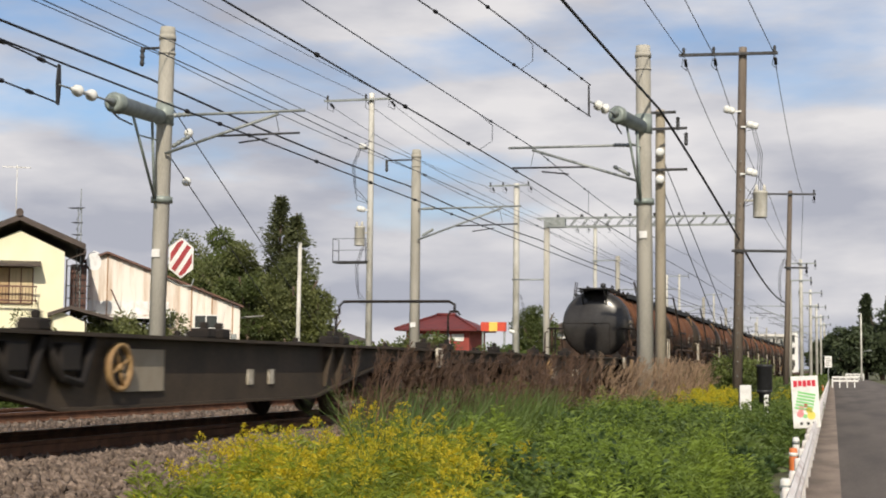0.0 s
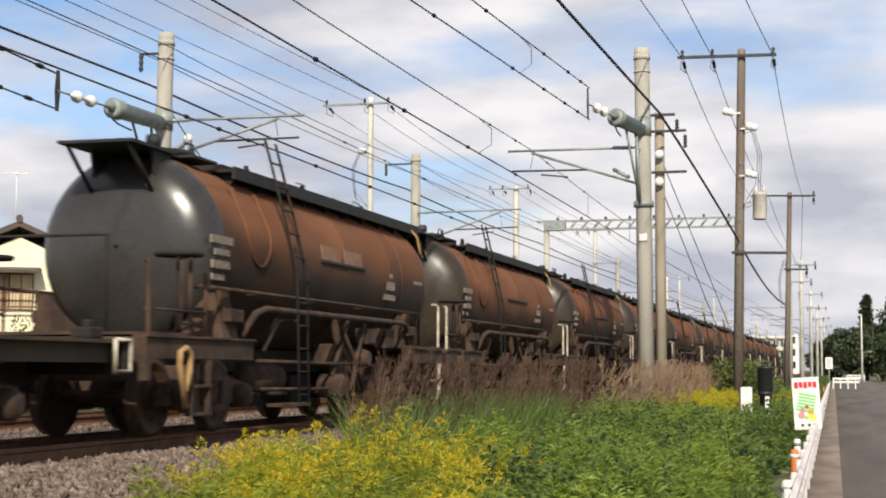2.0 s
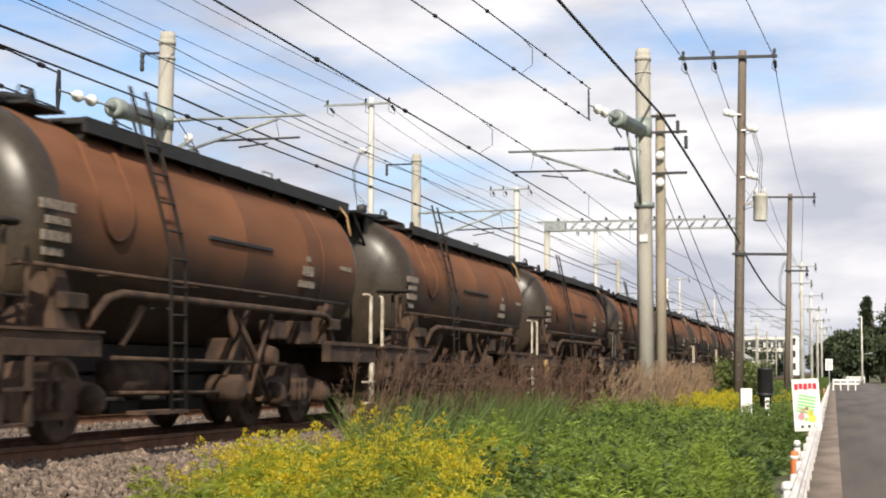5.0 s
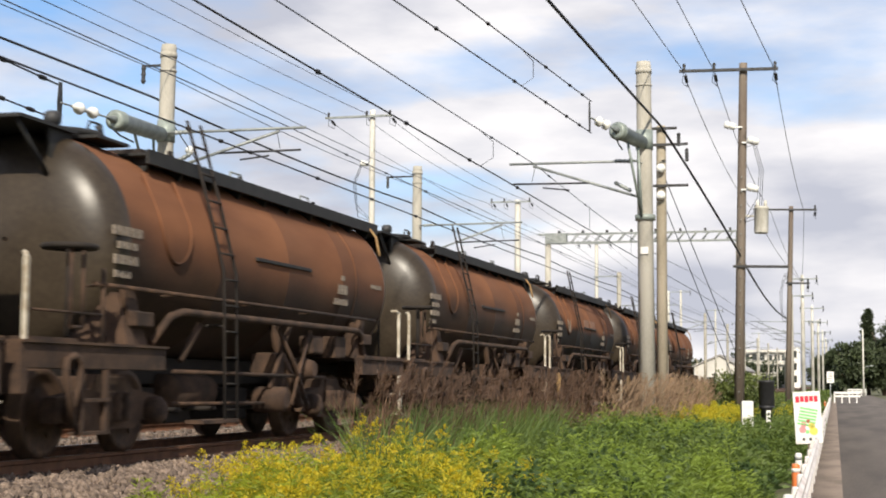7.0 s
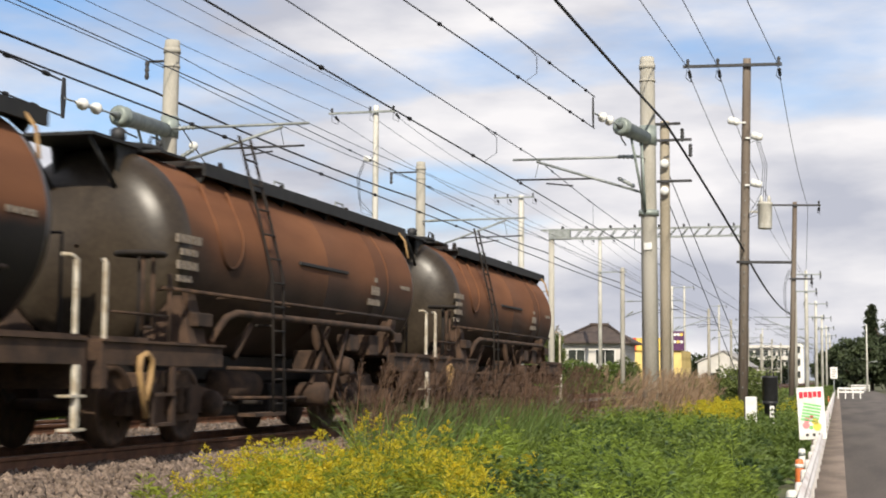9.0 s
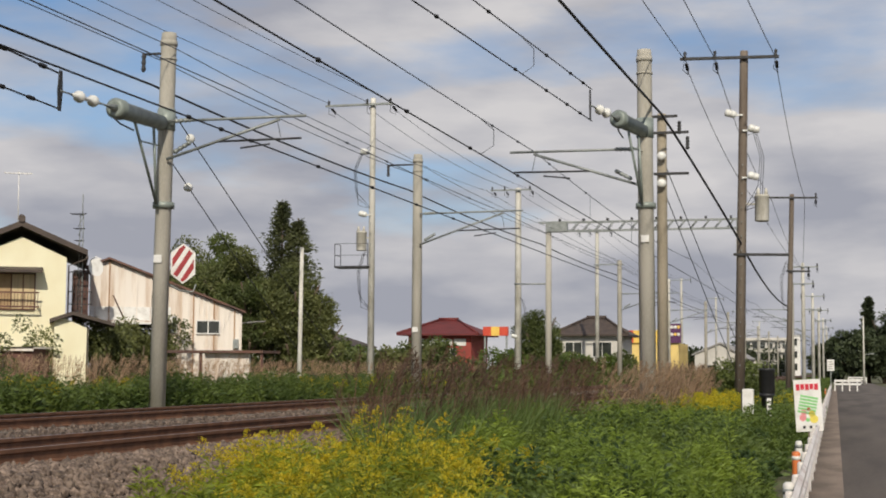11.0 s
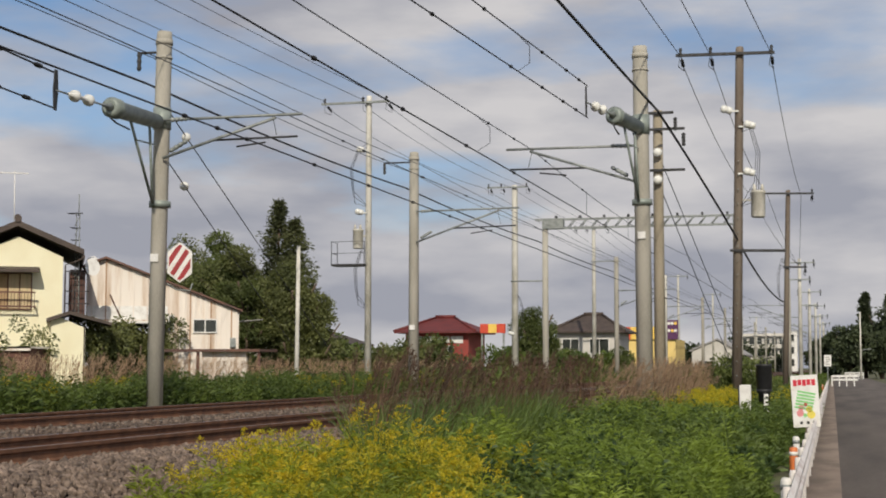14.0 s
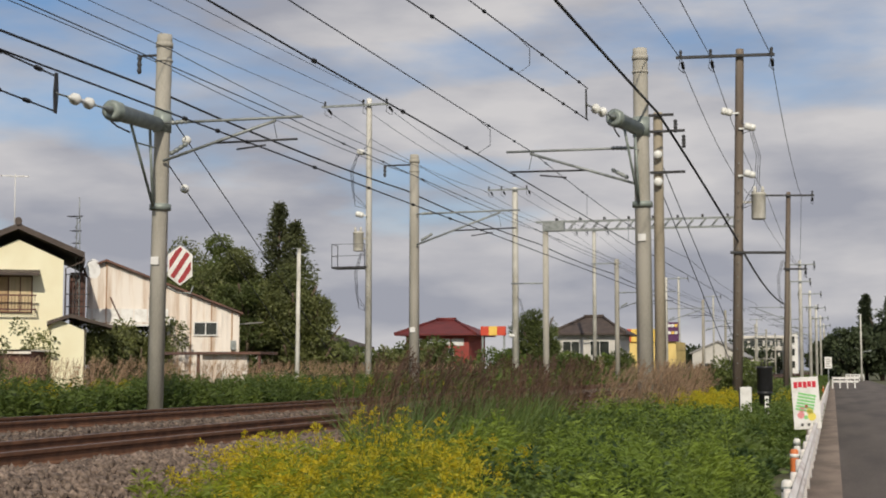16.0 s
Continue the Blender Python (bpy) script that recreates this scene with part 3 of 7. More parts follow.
# white pole with platform and transformer beyond the tracks
utility_pole(-19.92, 60.2, 12.75, 0.15, PALE_POLE, [(12.45, -2.1, 0.95, (-1.95, -0.2, 0.85))], "pale mottled utility pole with transformer and service platform", [("transformer", 6.55, -0.45), ("platform", 5.42, -0.8), ("switch", 7.75, -0.35), ("switch", 10.45, -0.3), ("cables", 9.6, -0.8), ("cables", 5.2, -0.6), ("bolts", 0, 0)], 0.5)
utility_pole(-20.0, 89.3, 12.35, 0.22, PALE_POLE, [(12.2, -1.7, 0.9, (-1.6, -0.8, 0.8))], "pale utility pole with a cross arm beyond the tracks", [("cables", 4.6, 0.45), ("switch", 3.2, -0.2)], 0.5)
utility_pole(-20.0, 118.5, 12.5, 0.18, PALE_POLE, [(12.3, -1.6, 1.2, (-1.5, -0.6, 1.1)), (9.6, -0.2, 2.2, ())], "slender pale utility pole far along the tracks", (), 0.5)
utility_pole(-20.0, 179, 12.2, 0.17, PALE_POLE, [(12.0, -1.5, 1.2, (-1.4, 1.1))], "slender pale utility pole far along the tracks", (), 0.5)
for y in (225, 275, 330):
    utility_pole(-20.0, y, 12.2, 0.17, PALE_POLE, [(12.0, -1.5, 1.2, (-1.4, 1.1))], "slender pale utility pole far along the tracks", (), 0.5)
# wooden pole and its followers beside the road
utility_pole(-3.5, 47.2, 11.45, 0.165, WOOD_POLE, [(11.2, -2.0, 1.1, (-1.85, -0.9, 1.0))], "weathered brown wooden utility pole with transformer beside the road", [("switch", 9.45, -0.38), ("switch", 8.95, 0.35), ("switch", 7.45, 0.35), ("transformer", 6.4, 0.62), ("beam", 4.92, 0.62), ("cables", 8.0, 0.55), ("bolts", 0, 0)], 0.3, (1.2, -1.0))
utility_pole(-3.3, 77.5, 10.4, 0.15, WOOD_POLE, [(10.2, -1.9, 1.3, (-1.8, 1.2)), (6.4, -0.2, 1.0, (0.9,))], "weathered wooden utility pole further along the road", [("cables", 6.0, -0.5)], 0.3, (1.6, -2.0))
for y, h in ((108, 9.0), (140, 8.5), (172, 8.5), (205, 8.5), (240, 8.5)):
    utility_pole(-3.3 - 0.006 * (y - 77), y, h, 0.15, PALE_POLE, [(h - 0.3, -1.1, 1.1, (-1.0, 1.0)), (h - 1.5, -0.8, 0.8, (0.7,))], "pale utility pole far along the road", (), 0.3)
# their wires
for dx, w_r, near_x, near_z in ((-1.85, 0.013, -5.15, 9.9), (-0.9, 0.013, -4.2, 10.6), (1.0, 0.013, -3.2, 9.6)):
    wire([((near_x, 5, near_z), (-3.3 + dx, 48, 11.6), 0.12), ((-3.3 + dx, 48.6, 11.4), (-3.3 + dx * 0.9, 79, 10.6), 0.5), ((-3.3 + dx * 0.9, 79, 10.6), (-3.5, 108, 8.8), 0.4)], w_r, "thin black wire on the roadside poles", WIRE)
for dx in (-1.95, -0.2, 0.85):
    wire([((-20 + dx, -10, 13.0), (-20 + dx, 60, 13.1), 0.5), ((-20 + dx, 60.6, 12.85), (-20 + dx, 89, 12.7), 0.4), ((-20 + dx, 89, 12.7), (-20 + dx, 118, 12.9), 0.3), ((-20 + dx, 118, 12.9), (-20 + dx, 179, 12.6), 0.8)], 0.012, "thin grey wire on the far utility poles", WIRE_GREY)


# ================= train =================
SPEED = 16.17
TANK_LEN, FLAT_LEN = 11.22, 21.05
TANK_START = 45.56


def tank_material(brown=True):
    """Grey black tank, dusted rust brown on its upper half with a ragged, streaked edge; the lower half's shade is
    painted in.
    """
    m = mat("dusty tank", (0.050, 0.029, 0.018) if brown else (0.020, 0.016, 0.013), (0.026, 0.015, 0.009) if brown else (0.011, 0.009, 0.008), 0.75, 0.0, scale=1.6, fine=30, bump=0.08, stretch=(1, 0.5, 1))
    n, l = m.node_tree.nodes, m.node_tree.links
    b = n["Principled BSDF"]
    b.inputs["Specular IOR Level"].default_value = 0.22
    old = b.inputs["Base Color"].links[0].from_socket
    tc = n.new("ShaderNodeTexCoord")
    sp = n.new("ShaderNodeSeparateXYZ")
    l.new(tc.outputs["Object"], sp.inputs[0])
    mp = n.new("ShaderNodeMapping")
    mp.inputs["Scale"].default_value = (0.5, 0.55, 0.5)
    l.new(tc.outputs["Object"], mp.inputs[0])
    ns = n.new("ShaderNodeTexNoise")
    ns.inputs["Scale"].default_value, ns.inputs["Detail"].default_value = 1.3, 6
    l.new(mp.outputs[0], ns.inputs["Vector"])
    ad = n.new("ShaderNodeMath")
    ad.operation = "MULTIPLY_ADD"
    l.new(ns.outputs[0], ad.inputs[0])
    ad.inputs[1].default_value = 0.5
    l.new(sp.outputs["Z"], ad.inputs[2])
    oi = n.new("ShaderNodeObjectInfo")
    sh = n.new("ShaderNodeMath")
    sh.operation = "MULTIPLY_ADD"
    l.new(oi.outputs["Random"], sh.inputs[0])
    sh.inputs[1].default_value = 0.25
    l.new(ad.outputs[0], sh.inputs[2])
    # less dust towards the front end of the barrel
    fr = n.new("ShaderNodeMapRange")
    fr.interpolation_type = "SMOOTHSTEP"
    fr.inputs[1].default_value, fr.inputs[2].default_value = 2.2, 3.3
    fr.inputs[3].default_value, fr.inputs[4].default_value = -0.28, 0.0
    l.new(sp.outputs["Y"], fr.inputs[0])
    fa = n.new("ShaderNodeMath")
    l.new(sh.outputs[0], fa.inputs[0])
    l.new(fr.outputs[0], fa.inputs[1])
    # ramp by height: dust above, the dark base colour below holds the barrel's shade
    rp = n.new("ShaderNodeMapRange")
    rp.interpolation_type = "SMOOTHSTEP"
    rp.inputs[1].default_value, rp.inputs[2].default_value = (2.10, 2.92) if brown else (2.42, 2.66)
    l.new(fa.outputs[0], rp.inputs[0])
    mx = n.new("ShaderNodeMix")
    mx.data_type = "RGBA"
    l.new(rp.outputs[0], mx.inputs[0])
    l.new(old, mx.inputs[6])
    dn = n.new("ShaderNodeTexNoise")
    dn.inputs["Scale"].default_value, dn.inputs["Detail"].default_value = 2.2, 8
    smear = n.new("ShaderNodeMapping")
    smear.inputs["Scale"].default_value = (0.6, 0.22, 0.9)
    l.new(tc.outputs["Object"], smear.inputs[0])
    l.new(smear.outputs[0], dn.inputs["Vector"])
    dc = n.new("ShaderNodeValToRGB")
    dc.color_ramp.elements[0].position, dc.color_ramp.elements[0].color = 0.32, (0.140, 0.058, 0.029, 1)
    dc.color_ramp.elements[1].position, dc.color_ramp.elements[1].color = 0.68, (0.215, 0.093, 0.045, 1)
    l.new(dn.outputs[0], dc.inputs[0])
    l.new(dc.outputs[0], mx.inputs[7])
    l.new(mx.outputs[2], b.inputs["Base Color"])
    rr = n.new("ShaderNodeMapRange")
    rr.inputs[3].default_value, rr.inputs[4].default_value = 0.66, 0.9
    l.new(rp.outputs[0], rr.inputs[0])
    l.new(rr.outputs[0], b.inputs["Roughness"])
    return m


TANK = tank_material()
TANK_BLACK = tank_material(False)
TANK_END = mat("grey tank end", (0.056, 0.043, 0.030), (0.026, 0.019, 0.013), 0.34, 0.0, scale=0.9, fine=18, bump=0.04)
TANK_END.node_tree.nodes["Principled BSDF"].inputs["Specular IOR Level"].default_value = 0.3
TANK_END_DARK = mat("dark tank end", (0.048, 0.044, 0.041), (0.026, 0.024, 0.022), 0.26, 0.1, scale=0.9, fine=18, bump=0.04)
UNDER = mat("brake dust brown", (0.080, 0.045, 0.027), (0.030, 0.017, 0.011), 0.9, 0.05, scale=4, fine=40, bump=0.25, vary=0.15)
UNDER_DARK = mat("dark underframe", (0.022, 0.016, 0.012), (0.011, 0.008, 0.007), 0.9, 0.05, scale=4, fine=40, bump=0.25)
WALK = mat("black walkway", (0.022, 0.021, 0.020), (0.012, 0.012, 0.012), 0.7, 0.1, scale=5, fine=50, bump=0.2)
RAIL_WHITE = mat("dusty white rail", (0.62, 0.57, 0.48), (0.34, 0.28, 0.20), 0.6, scale=9, fine=60, bump=0.05)
YELLOW_OLD = mat("faded yellow", (0.38, 0.24, 0.10), (0.27, 0.16, 0.07), 0.7, scale=8, bump=0.1)
FLAT_GREY = mat("dirty flat wagon", (0.072, 0.050, 0.031), (0.036, 0.025, 0.016), 0.75, 0.1, scale=1.1, fine=25, bump=0.15)
TEXT_WHITE = mat("faded white letters", (0.25, 0.21, 0.165), (0.13, 0.10, 0.075), 0.8, scale=30, bump=0)
PLATE_BROWN = mat("faded plate", (0.27, 0.15, 0.095), (0.19, 0.10, 0.062), 0.85, scale=5, fine=40, bump=0.05)
WHEEL = mat("wheel steel", (0.10, 0.058, 0.035), (0.055, 0.032, 0.02), 0.7, 0.3, scale=8, fine=40, bump=0.1)


def bogie(car, s, base, kind=0):
    """Two wheelsets, side frames with springs and axle boxes. s: its centre, base: its wheelbase."""
    bg = part("bogie", bolster(s, base), UNDER, car, "dusty brown two axle bogie")
    for side in (-1, 1):
        bm = B()
        x0, x1 = sorted((side * 0.78, side * 0.92))
        prism(bm, [(s - base / 2 - 0.28, 0.34), (s - base / 2 - 0.22, 0.58), (s - 0.42, 0.66), (s - 0.30, 0.80), (s + 0.30, 0.80), (s + 0.42, 0.66), (s + base / 2 + 0.22, 0.58), (s + base / 2 + 0.28, 0.34), (s + base / 2 - 0.20, 0.34), (s + 0.50, 0.26), (s - 0.50, 0.26), (s - base / 2 + 0.20, 0.34)], "x", x0, x1)
        for e in (-1, 1):
            y = s + e * base / 2
            lathe(bm, (side * 0.86, y, 0.43), (side * 1.10, y, 0.43), [(0, 0.15), (0.7, 0.15), (0.9, 0.11), (1, 0.06)], 12)
        for e in (-0.18, 0, 0.18):
            lathe(bm, (side * 0.96, s + e, 0.34), (side * 0.96, s + e, 0.62), [(0, 0.07), (0.25, 0.055), (0.5, 0.07), (0.75, 0.055), (1, 0.07)], 10)
        part("side_frame", bm, UNDER, bg)
    for e in (-1, 1):
        y = s + e * base / 2
        bm = B()
        cyl(bm, (-0.9, 0, 0), (0.9, 0, 0), 0.07, n=10)
        for side in (-1, 1):
            lathe(bm, (side * 0.505, 0, 0), (side * 0.64, 0, 0), [(0, 0.30), (0, 0.455), (0.2, 0.455), (0.25, 0.43), (1, 0.425), (1, 0.36), (0.8, 0.34), (0.7, 0.16), (1.05, 0.13)], 28)
            for k in range(4):
                a = k * math.pi / 2
                lathe(bm, (side * 0.61, 0.25 * math.cos(a), 0.25 * math.sin(a)), (side * 0.625, 0.25 * math.cos(a), 0.25 * math.sin(a)), [(0, 0.03), (1, 0.03)], 6)
        ws = part("wheelset", bm, WHEEL, bg)
        ws.location = (0, y, 0.428)
    return bg


def bolster(s, base):
    bm = B()
    box(bm, -0.95, 0.95, s - 0.22, s + 0.22, 0.45, 0.78, 0.02)
    for y in (s - base / 2, s + base / 2):
        box(bm, -0.75, 0.75, y + 0.45 * (1 if y < s else -1) - 0.04, y + 0.45 * (1 if y < s else -1) + 0.04, 0.30, 0.48)
    return bm


def coupler(car, s, d):
    bm = B()
    box(bm, -0.09, 0.09, min(s, s + d * 0.30), max(s, s + d * 0.30), 0.80, 0.96, 0.02)
    box(bm, -0.16, 0.16, min(s + d * 0.0, s - d * 0.16), max(s + d * 0.0, s - d * 0.16), 0.74, 1.0, 0.03)
    pipe(bm, [(0.3, s + d * 0.2, 0.8), (0.3, s - d * 0.05, 0.5), (0.25, s - d * 0.2, 0.55)], 0.025, 6)
    part("coupler", bm, UNDER_DARK, car, "dark automatic coupler with brake hose")


def ladder(bm, x0, x1, s, w, z0, z1, r=0.02, step=0.28):
    for k in (-w / 2, w / 2):
        pipe(bm, [(x0, s + k, z0), (x1, s + k, z1)], r, 6)
    n = int((z1 - z0) / step)
    for i in range(n):
        f = (i + 0.5) / n
        x = x0 + (x1 - x0) * f
        pipe(bm, [(x, s - w / 2, z0 + (z1 - z0) * f), (x, s + w / 2, z0 + (z1 - z0) * f)], r * 0.75, 5)


def tank_car(label, dark=False):
    car = thing("tank_wagon", (NEAR_X, 0, RAIL_Z), label, "tank wagon", "tank wagons of the train")
    CZ, R = 2.12, 1.13
    a, b = 2.36, 10.60
    # barrel with its seams
    st = []
    seams = [0.0, 0.27, 0.52, 0.77, 1.0]
    for i, f in enumerate(seams):
        if 0 < i < len(seams) - 1:
            st += [(f - 0.0035, R), (f - 0.002, R + 0.004), (f + 0.002, R + 0.004), (f + 0.0035, R)]
        else:
            st.append((f, R))
    bm = B()
    lathe(bm, (0, a, CZ), (0, b, CZ), st, 48, caps=False)
    tank = part("tank", bm, TANK, car, "cylindrical tank, rust brown dust above and painted shade below")
    for k, (s, d) in enumerate(((a, -1), (b, 1))):
        bm = B()
        lathe(bm, (0, s, CZ), (0, s + d * 0.46, CZ), [(0, R), (0.22, R * 0.985), (0.42, R * 0.94), (0.60, R * 0.85), (0.75, R * 0.70), (0.87, R * 0.50), (0.96, R * 0.26), (1, R * 0.02)], 48, caps=False)
        part("tank_end", bm, TANK_END_DARK if dark and k == 0 else TANK_END, car, "dished grey tank end with a dull shine")
    for s in (9.3,):
        bm = B()
        lathe(bm, (0, s - 0.04, CZ), (0, s + 0.04, CZ), [(0, R + 0.003), (0.1, R + 0.014), (0.9, R + 0.014), (1, R + 0.003)], 48, caps=False)
        part("strap", bm, TANK, tank)
    # reinforcing patch and dark strip on the side
    for y0, y1, z, hh in ((5.55, 7.40, 2.20, 0.022),):
        bm = B()
        box(bm, R * 0.992, R + 0.03, y0, y1, z - hh, z + hh, 0.006)
        part("rubbing_strip", bm, WALK, tank)
    for sgn in (-1, 1):
        bm = B()
        n = 14
        arc = [(3.42 + 0.36 * math.sin(math.pi * i / n - math.pi / 2), 2.42 - 0.45 * math.cos(math.pi * i / n - math.pi / 2)) for i in range(n + 1)]
        pts = [(sgn * (math.sqrt(max(0.02, R * R - (z - CZ) ** 2)) + 0.008), y, z) for y, z in arc]
        pts = [(pts[0][0] * 0.8, pts[0][1], 2.9)] + pts + [(pts[-1][0] * 0.8, pts[-1][1], 2.9)]
        pipe(bm, pts, 0.02, 5)
        part("weld_seam", bm, TANK, tank)
    # letters as bars
    for y0, z0, rows in ((2.12, 2.25, ((0.62, 0.09), (0.42, 0.07), (0.50, 0.09), (0.35, 0.07))), (8.52, 2.22, ((0.16, 0.07), (0.42, 0.13), (0.60, 0.09))), (10.0, 2.18, ((0.52, 0.06),))):
        z = z0
        for wd, hh in rows:
            bm = B()
            zc = z - hh / 2
            cells = max(2, int(wd / 0.11))
            x = math.sqrt(R * R - (zc - CZ) ** 2)
            for i in range(cells):
                yy = y0 + wd * i / cells - (wd - 0.4) / 2
                box(bm, x - 0.02, x + 0.010, yy, yy + wd / cells * 0.74, z - hh, z)
            part("lettering", bm, TEXT_WHITE, tank, "row of faded unreadable white marks")
            z -= hh + 0.06
    # walkways along both shoulders, manhole and nose platform
    wk = None
    for sgn in (-1, 1):
        bm = B()
        x0, x1 = sorted((sgn * 0.46, sgn * 0.86))
        box(bm, x0, x1, 3.2, 11.0, 3.115, 3.145, 0.005)
        x0, x1 = sorted((sgn * 0.84, sgn * 0.88))
        box(bm, x0, x1, 3.2, 11.0, 3.03, 3.18)
        wk = part("walkway", bm, WALK, car, "long black walkway on the shoulder of the tank")
        for i in range(10):
            y = 3.35 + i * 0.83
            bm = B()
            prism(bm, [(sgn * 0.84, 3.115), (sgn * 0.52, 3.115), (sgn * 0.74, 2.94)], "y", y - 0.02, y + 0.02)
            part("bracket", bm, WALK, wk)
    for y, z, hw in ((4.35, 3.36, 0.20), (5.3, 3.31, 0.12), (6.4, 3.34, 0.25), (7.7, 3.31, 0.14), (9.1, 3.33, 0.2)):
        bm = B()
        box(bm, -0.22, 0.30, y - hw, y + hw, 3.16, z, 0.03)
        lathe(bm, (0.36, y + 0.4, 3.12), (0.36, y + 0.4, z + 0.05), [(0, 0.05), (0.7, 0.05), (1, 0.03)], 8)
        part("valve_box", bm, UNDER_DARK, car, "dark valve box on top of the tank")
    for y in (5.9, 8.3):
        bm = B()
        pipe(bm, [(0.62, y, 3.14), (0.62, y, 3.32), (0.62, y + 0.32, 3.32), (0.62, y + 0.32, 3.14)], 0.014, 5)
        part("hand_hold", bm, GALV, wk)
    for sgn in (-1, 1):
        bm = B()
        pipe(bm, [(sgn * 0.86, 10.62, 3.1), (sgn * 0.98, 10.62, 2.95), (sgn * 1.06, 10.56, 2.66)], 0.02, 6)
        part("end_stay", bm, YELLOW_OLD, car, "pale curved stay below the walkway's end")
    bm = B()
    box(bm, -0.66, 0.66, 2.50, 3.18, 3.20, 3.235, 0.005)
    lathe(bm, (0, 2.86, 3.12), (0, 2.86, 3.33), [(0, 0.42), (0.7, 0.42), (0.75, 0.50), (1, 0.47)], 22)
    manhole = part("manhole", bm, WALK, car, "black round manhole cover on its platform")
    for i in range(5):
        an = i * math.pi * 0.4 - 1.2
        bm = B()
        lathe(bm, (0.45 * math.cos(an), 2.86 + 0.45 * math.sin(an), 3.30), (0.45 * math.cos(an), 2.86 + 0.45 * math.sin(an), 3.39), [(0, 0.03), (0.6, 0.03), (1, 0.045)], 6)
        part("lid_bolt", bm, DARK_STEEL, manhole)
    bm = B()
    pipe(bm, [(0.42, 2.7, 3.33), (0.42, 2.75, 3.42), (0.42, 2.98, 3.42), (0.42, 3.02, 3.33)], 0.014, 5)
    part("lid_handle", bm, DARK_STEEL, manhole)
    bm = B()
    lathe(bm, (0.2, 2.38, 3.2), (0.2, 2.38, 3.47), [(0, 0.05), (0.5, 0.05), (0.52, 0.09), (0.9, 0.09), (1, 0.05)], 10)
    part("safety_valve", bm, DARK_STEEL, car, "dark upright safety valve")
    bm = B()
    prism(bm, [(1.35, 3.23), (1.35, 3.265), (2.45, 3.265), (2.45, 3.23)], "x", -0.46, 0.46)
    npz = part("nose_platform", bm, WALK, car, "black platform jutting over the tank end")
    for x in (-0.38, 0.38):
        bm = B()
        prism(bm, [(1.98, 3.235), (2.46, 3.235), (2.22, 2.72), (2.08, 2.86)], "x", x - 0.02, x + 0.02)
        pipe(bm, [(x, 1.42, 3.24), (x, 2.06, 2.72)], 0.026, 6)
        part("bracket", bm, WALK, npz)
    # ladders that lean in along both sides
    for sgn in (-1, 1):
        bm = B()
        for k in (-0.17, 0.17):
            pipe(bm, [(sgn * 1.30, 4.52 + k, 0.26), (sgn * 1.26, 4.50 + k, 1.95), (sgn * 1.16, 4.36 + k, 2.55), (sgn * 0.98, 4.06 + k, 3.60)], 0.019, 6)
        for i in range(11):
            z = 0.42 + 0.29 * i
            f = max(0.0, (z - 1.95) / 1.65)
            yc, xc = 4.51 - 0.45 * f, sgn * (1.285 - 0.29 * f)
            pipe(bm, [(xc, yc - 0.17, z), (xc, yc + 0.17, z)], 0.014, 5)
        pipe(bm, [(sgn * 1.27, 4.33, 1.35), (sgn * 1.05, 4.33, 1.35)], 0.02, 5)
        part("ladder", bm, UNDER_DARK, car, "dark side ladder up to the walkway")
    # frame: end sills, centre sill, saddles
    bm = B()
    box(bm, -0.28, 0.28, 0.2, 11.0, 0.70, 1.0, 0.01)
    part("centre_sill", bm, UNDER_DARK, car)
    for y0, y1 in ((0.12, 2.85), (9.1, 11.06)):
        for sgn in (-1, 1):
            bm = B()
            x0, x1 = sorted((sgn * 1.18, sgn * 1.30))
            box(bm, x0, x1, y0, y1, 0.84, 1.06, 0.008)
            box(bm, min(x0, x1) - 0.03, max(x0, x1) + 0.03, y0, y1, 1.06, 1.085)
            part("side_sill", bm, UNDER, car)
        bm = B()
        box(bm, -1.3, 1.3, y0 + 0.1, y0 + 0.95 if y0 < 1 else y1 - 0.1, 1.085, 1.115)
        part("end_deck", bm, UNDER, car)
    for y in (0.12, 10.94):
        bm = B()
        box(bm, -1.3, 1.3, y, y + 0.12, 0.62, 1.06, 0.01)
        part("end_sill", bm, UNDER, car)
    for y in (2.25, 9.45):
        for sgn in (-1, 1):
            bm = B()
            prism(bm, [(sgn * 1.22, 1.08), (sgn * 0.45, 1.08), (sgn * 0.75, 1.32), (sgn * 1.02, 1.60), (sgn * 1.10, 1.60)], "y", y - 0.08, y + 0.08)
            lean = 0.24 if y < 5 else -0.24
            prism(bm, [(y - 0.15 + lean, 1.08), (y + 0.19 + lean, 1.08), (y + 0.10, 1.64), (y - 0.10, 1.64)], "x", *sorted((sgn * 1.12, sgn * 1.18)))
            box(bm, *sorted((sgn * 1.08, sgn * 1.27)), y + lean * 0.5 - 0.12, y + lean * 0.5 + 0.26, 1.27, 1.42, 0.015)
            part("saddle", bm, UNDER, car)
    # long side rails and pipes
    for sgn in (-1, 1):
        bm = B()
        pipe(bm, [(sgn * 1.24, 1.45, 1.64), (sgn * 1.24, 9.8, 1.64)], 0.024, 5)
        for y in (1.6, 3.2, 5.2, 7.2, 9.6):
            pipe(bm, [(sgn * 1.24, y, 1.63), (sgn * 1.05, y, 1.62)], 0.015, 4)
        part("hand_rail", bm, UNDER, car)
        bm = B()
        pipe(bm, [(sgn * 1.18, 2.75, 1.12), (sgn * 1.24, 3.05, 1.40), (sgn * 1.24, 3.35, 1.46), (sgn * 1.24, 9.0, 1.46), (sgn * 1.24, 9.2, 1.40), (sgn * 1.2, 9.35, 1.1)], 0.042, 8)
        part("side_pipe", bm, UNDER, car)
        bm = B()
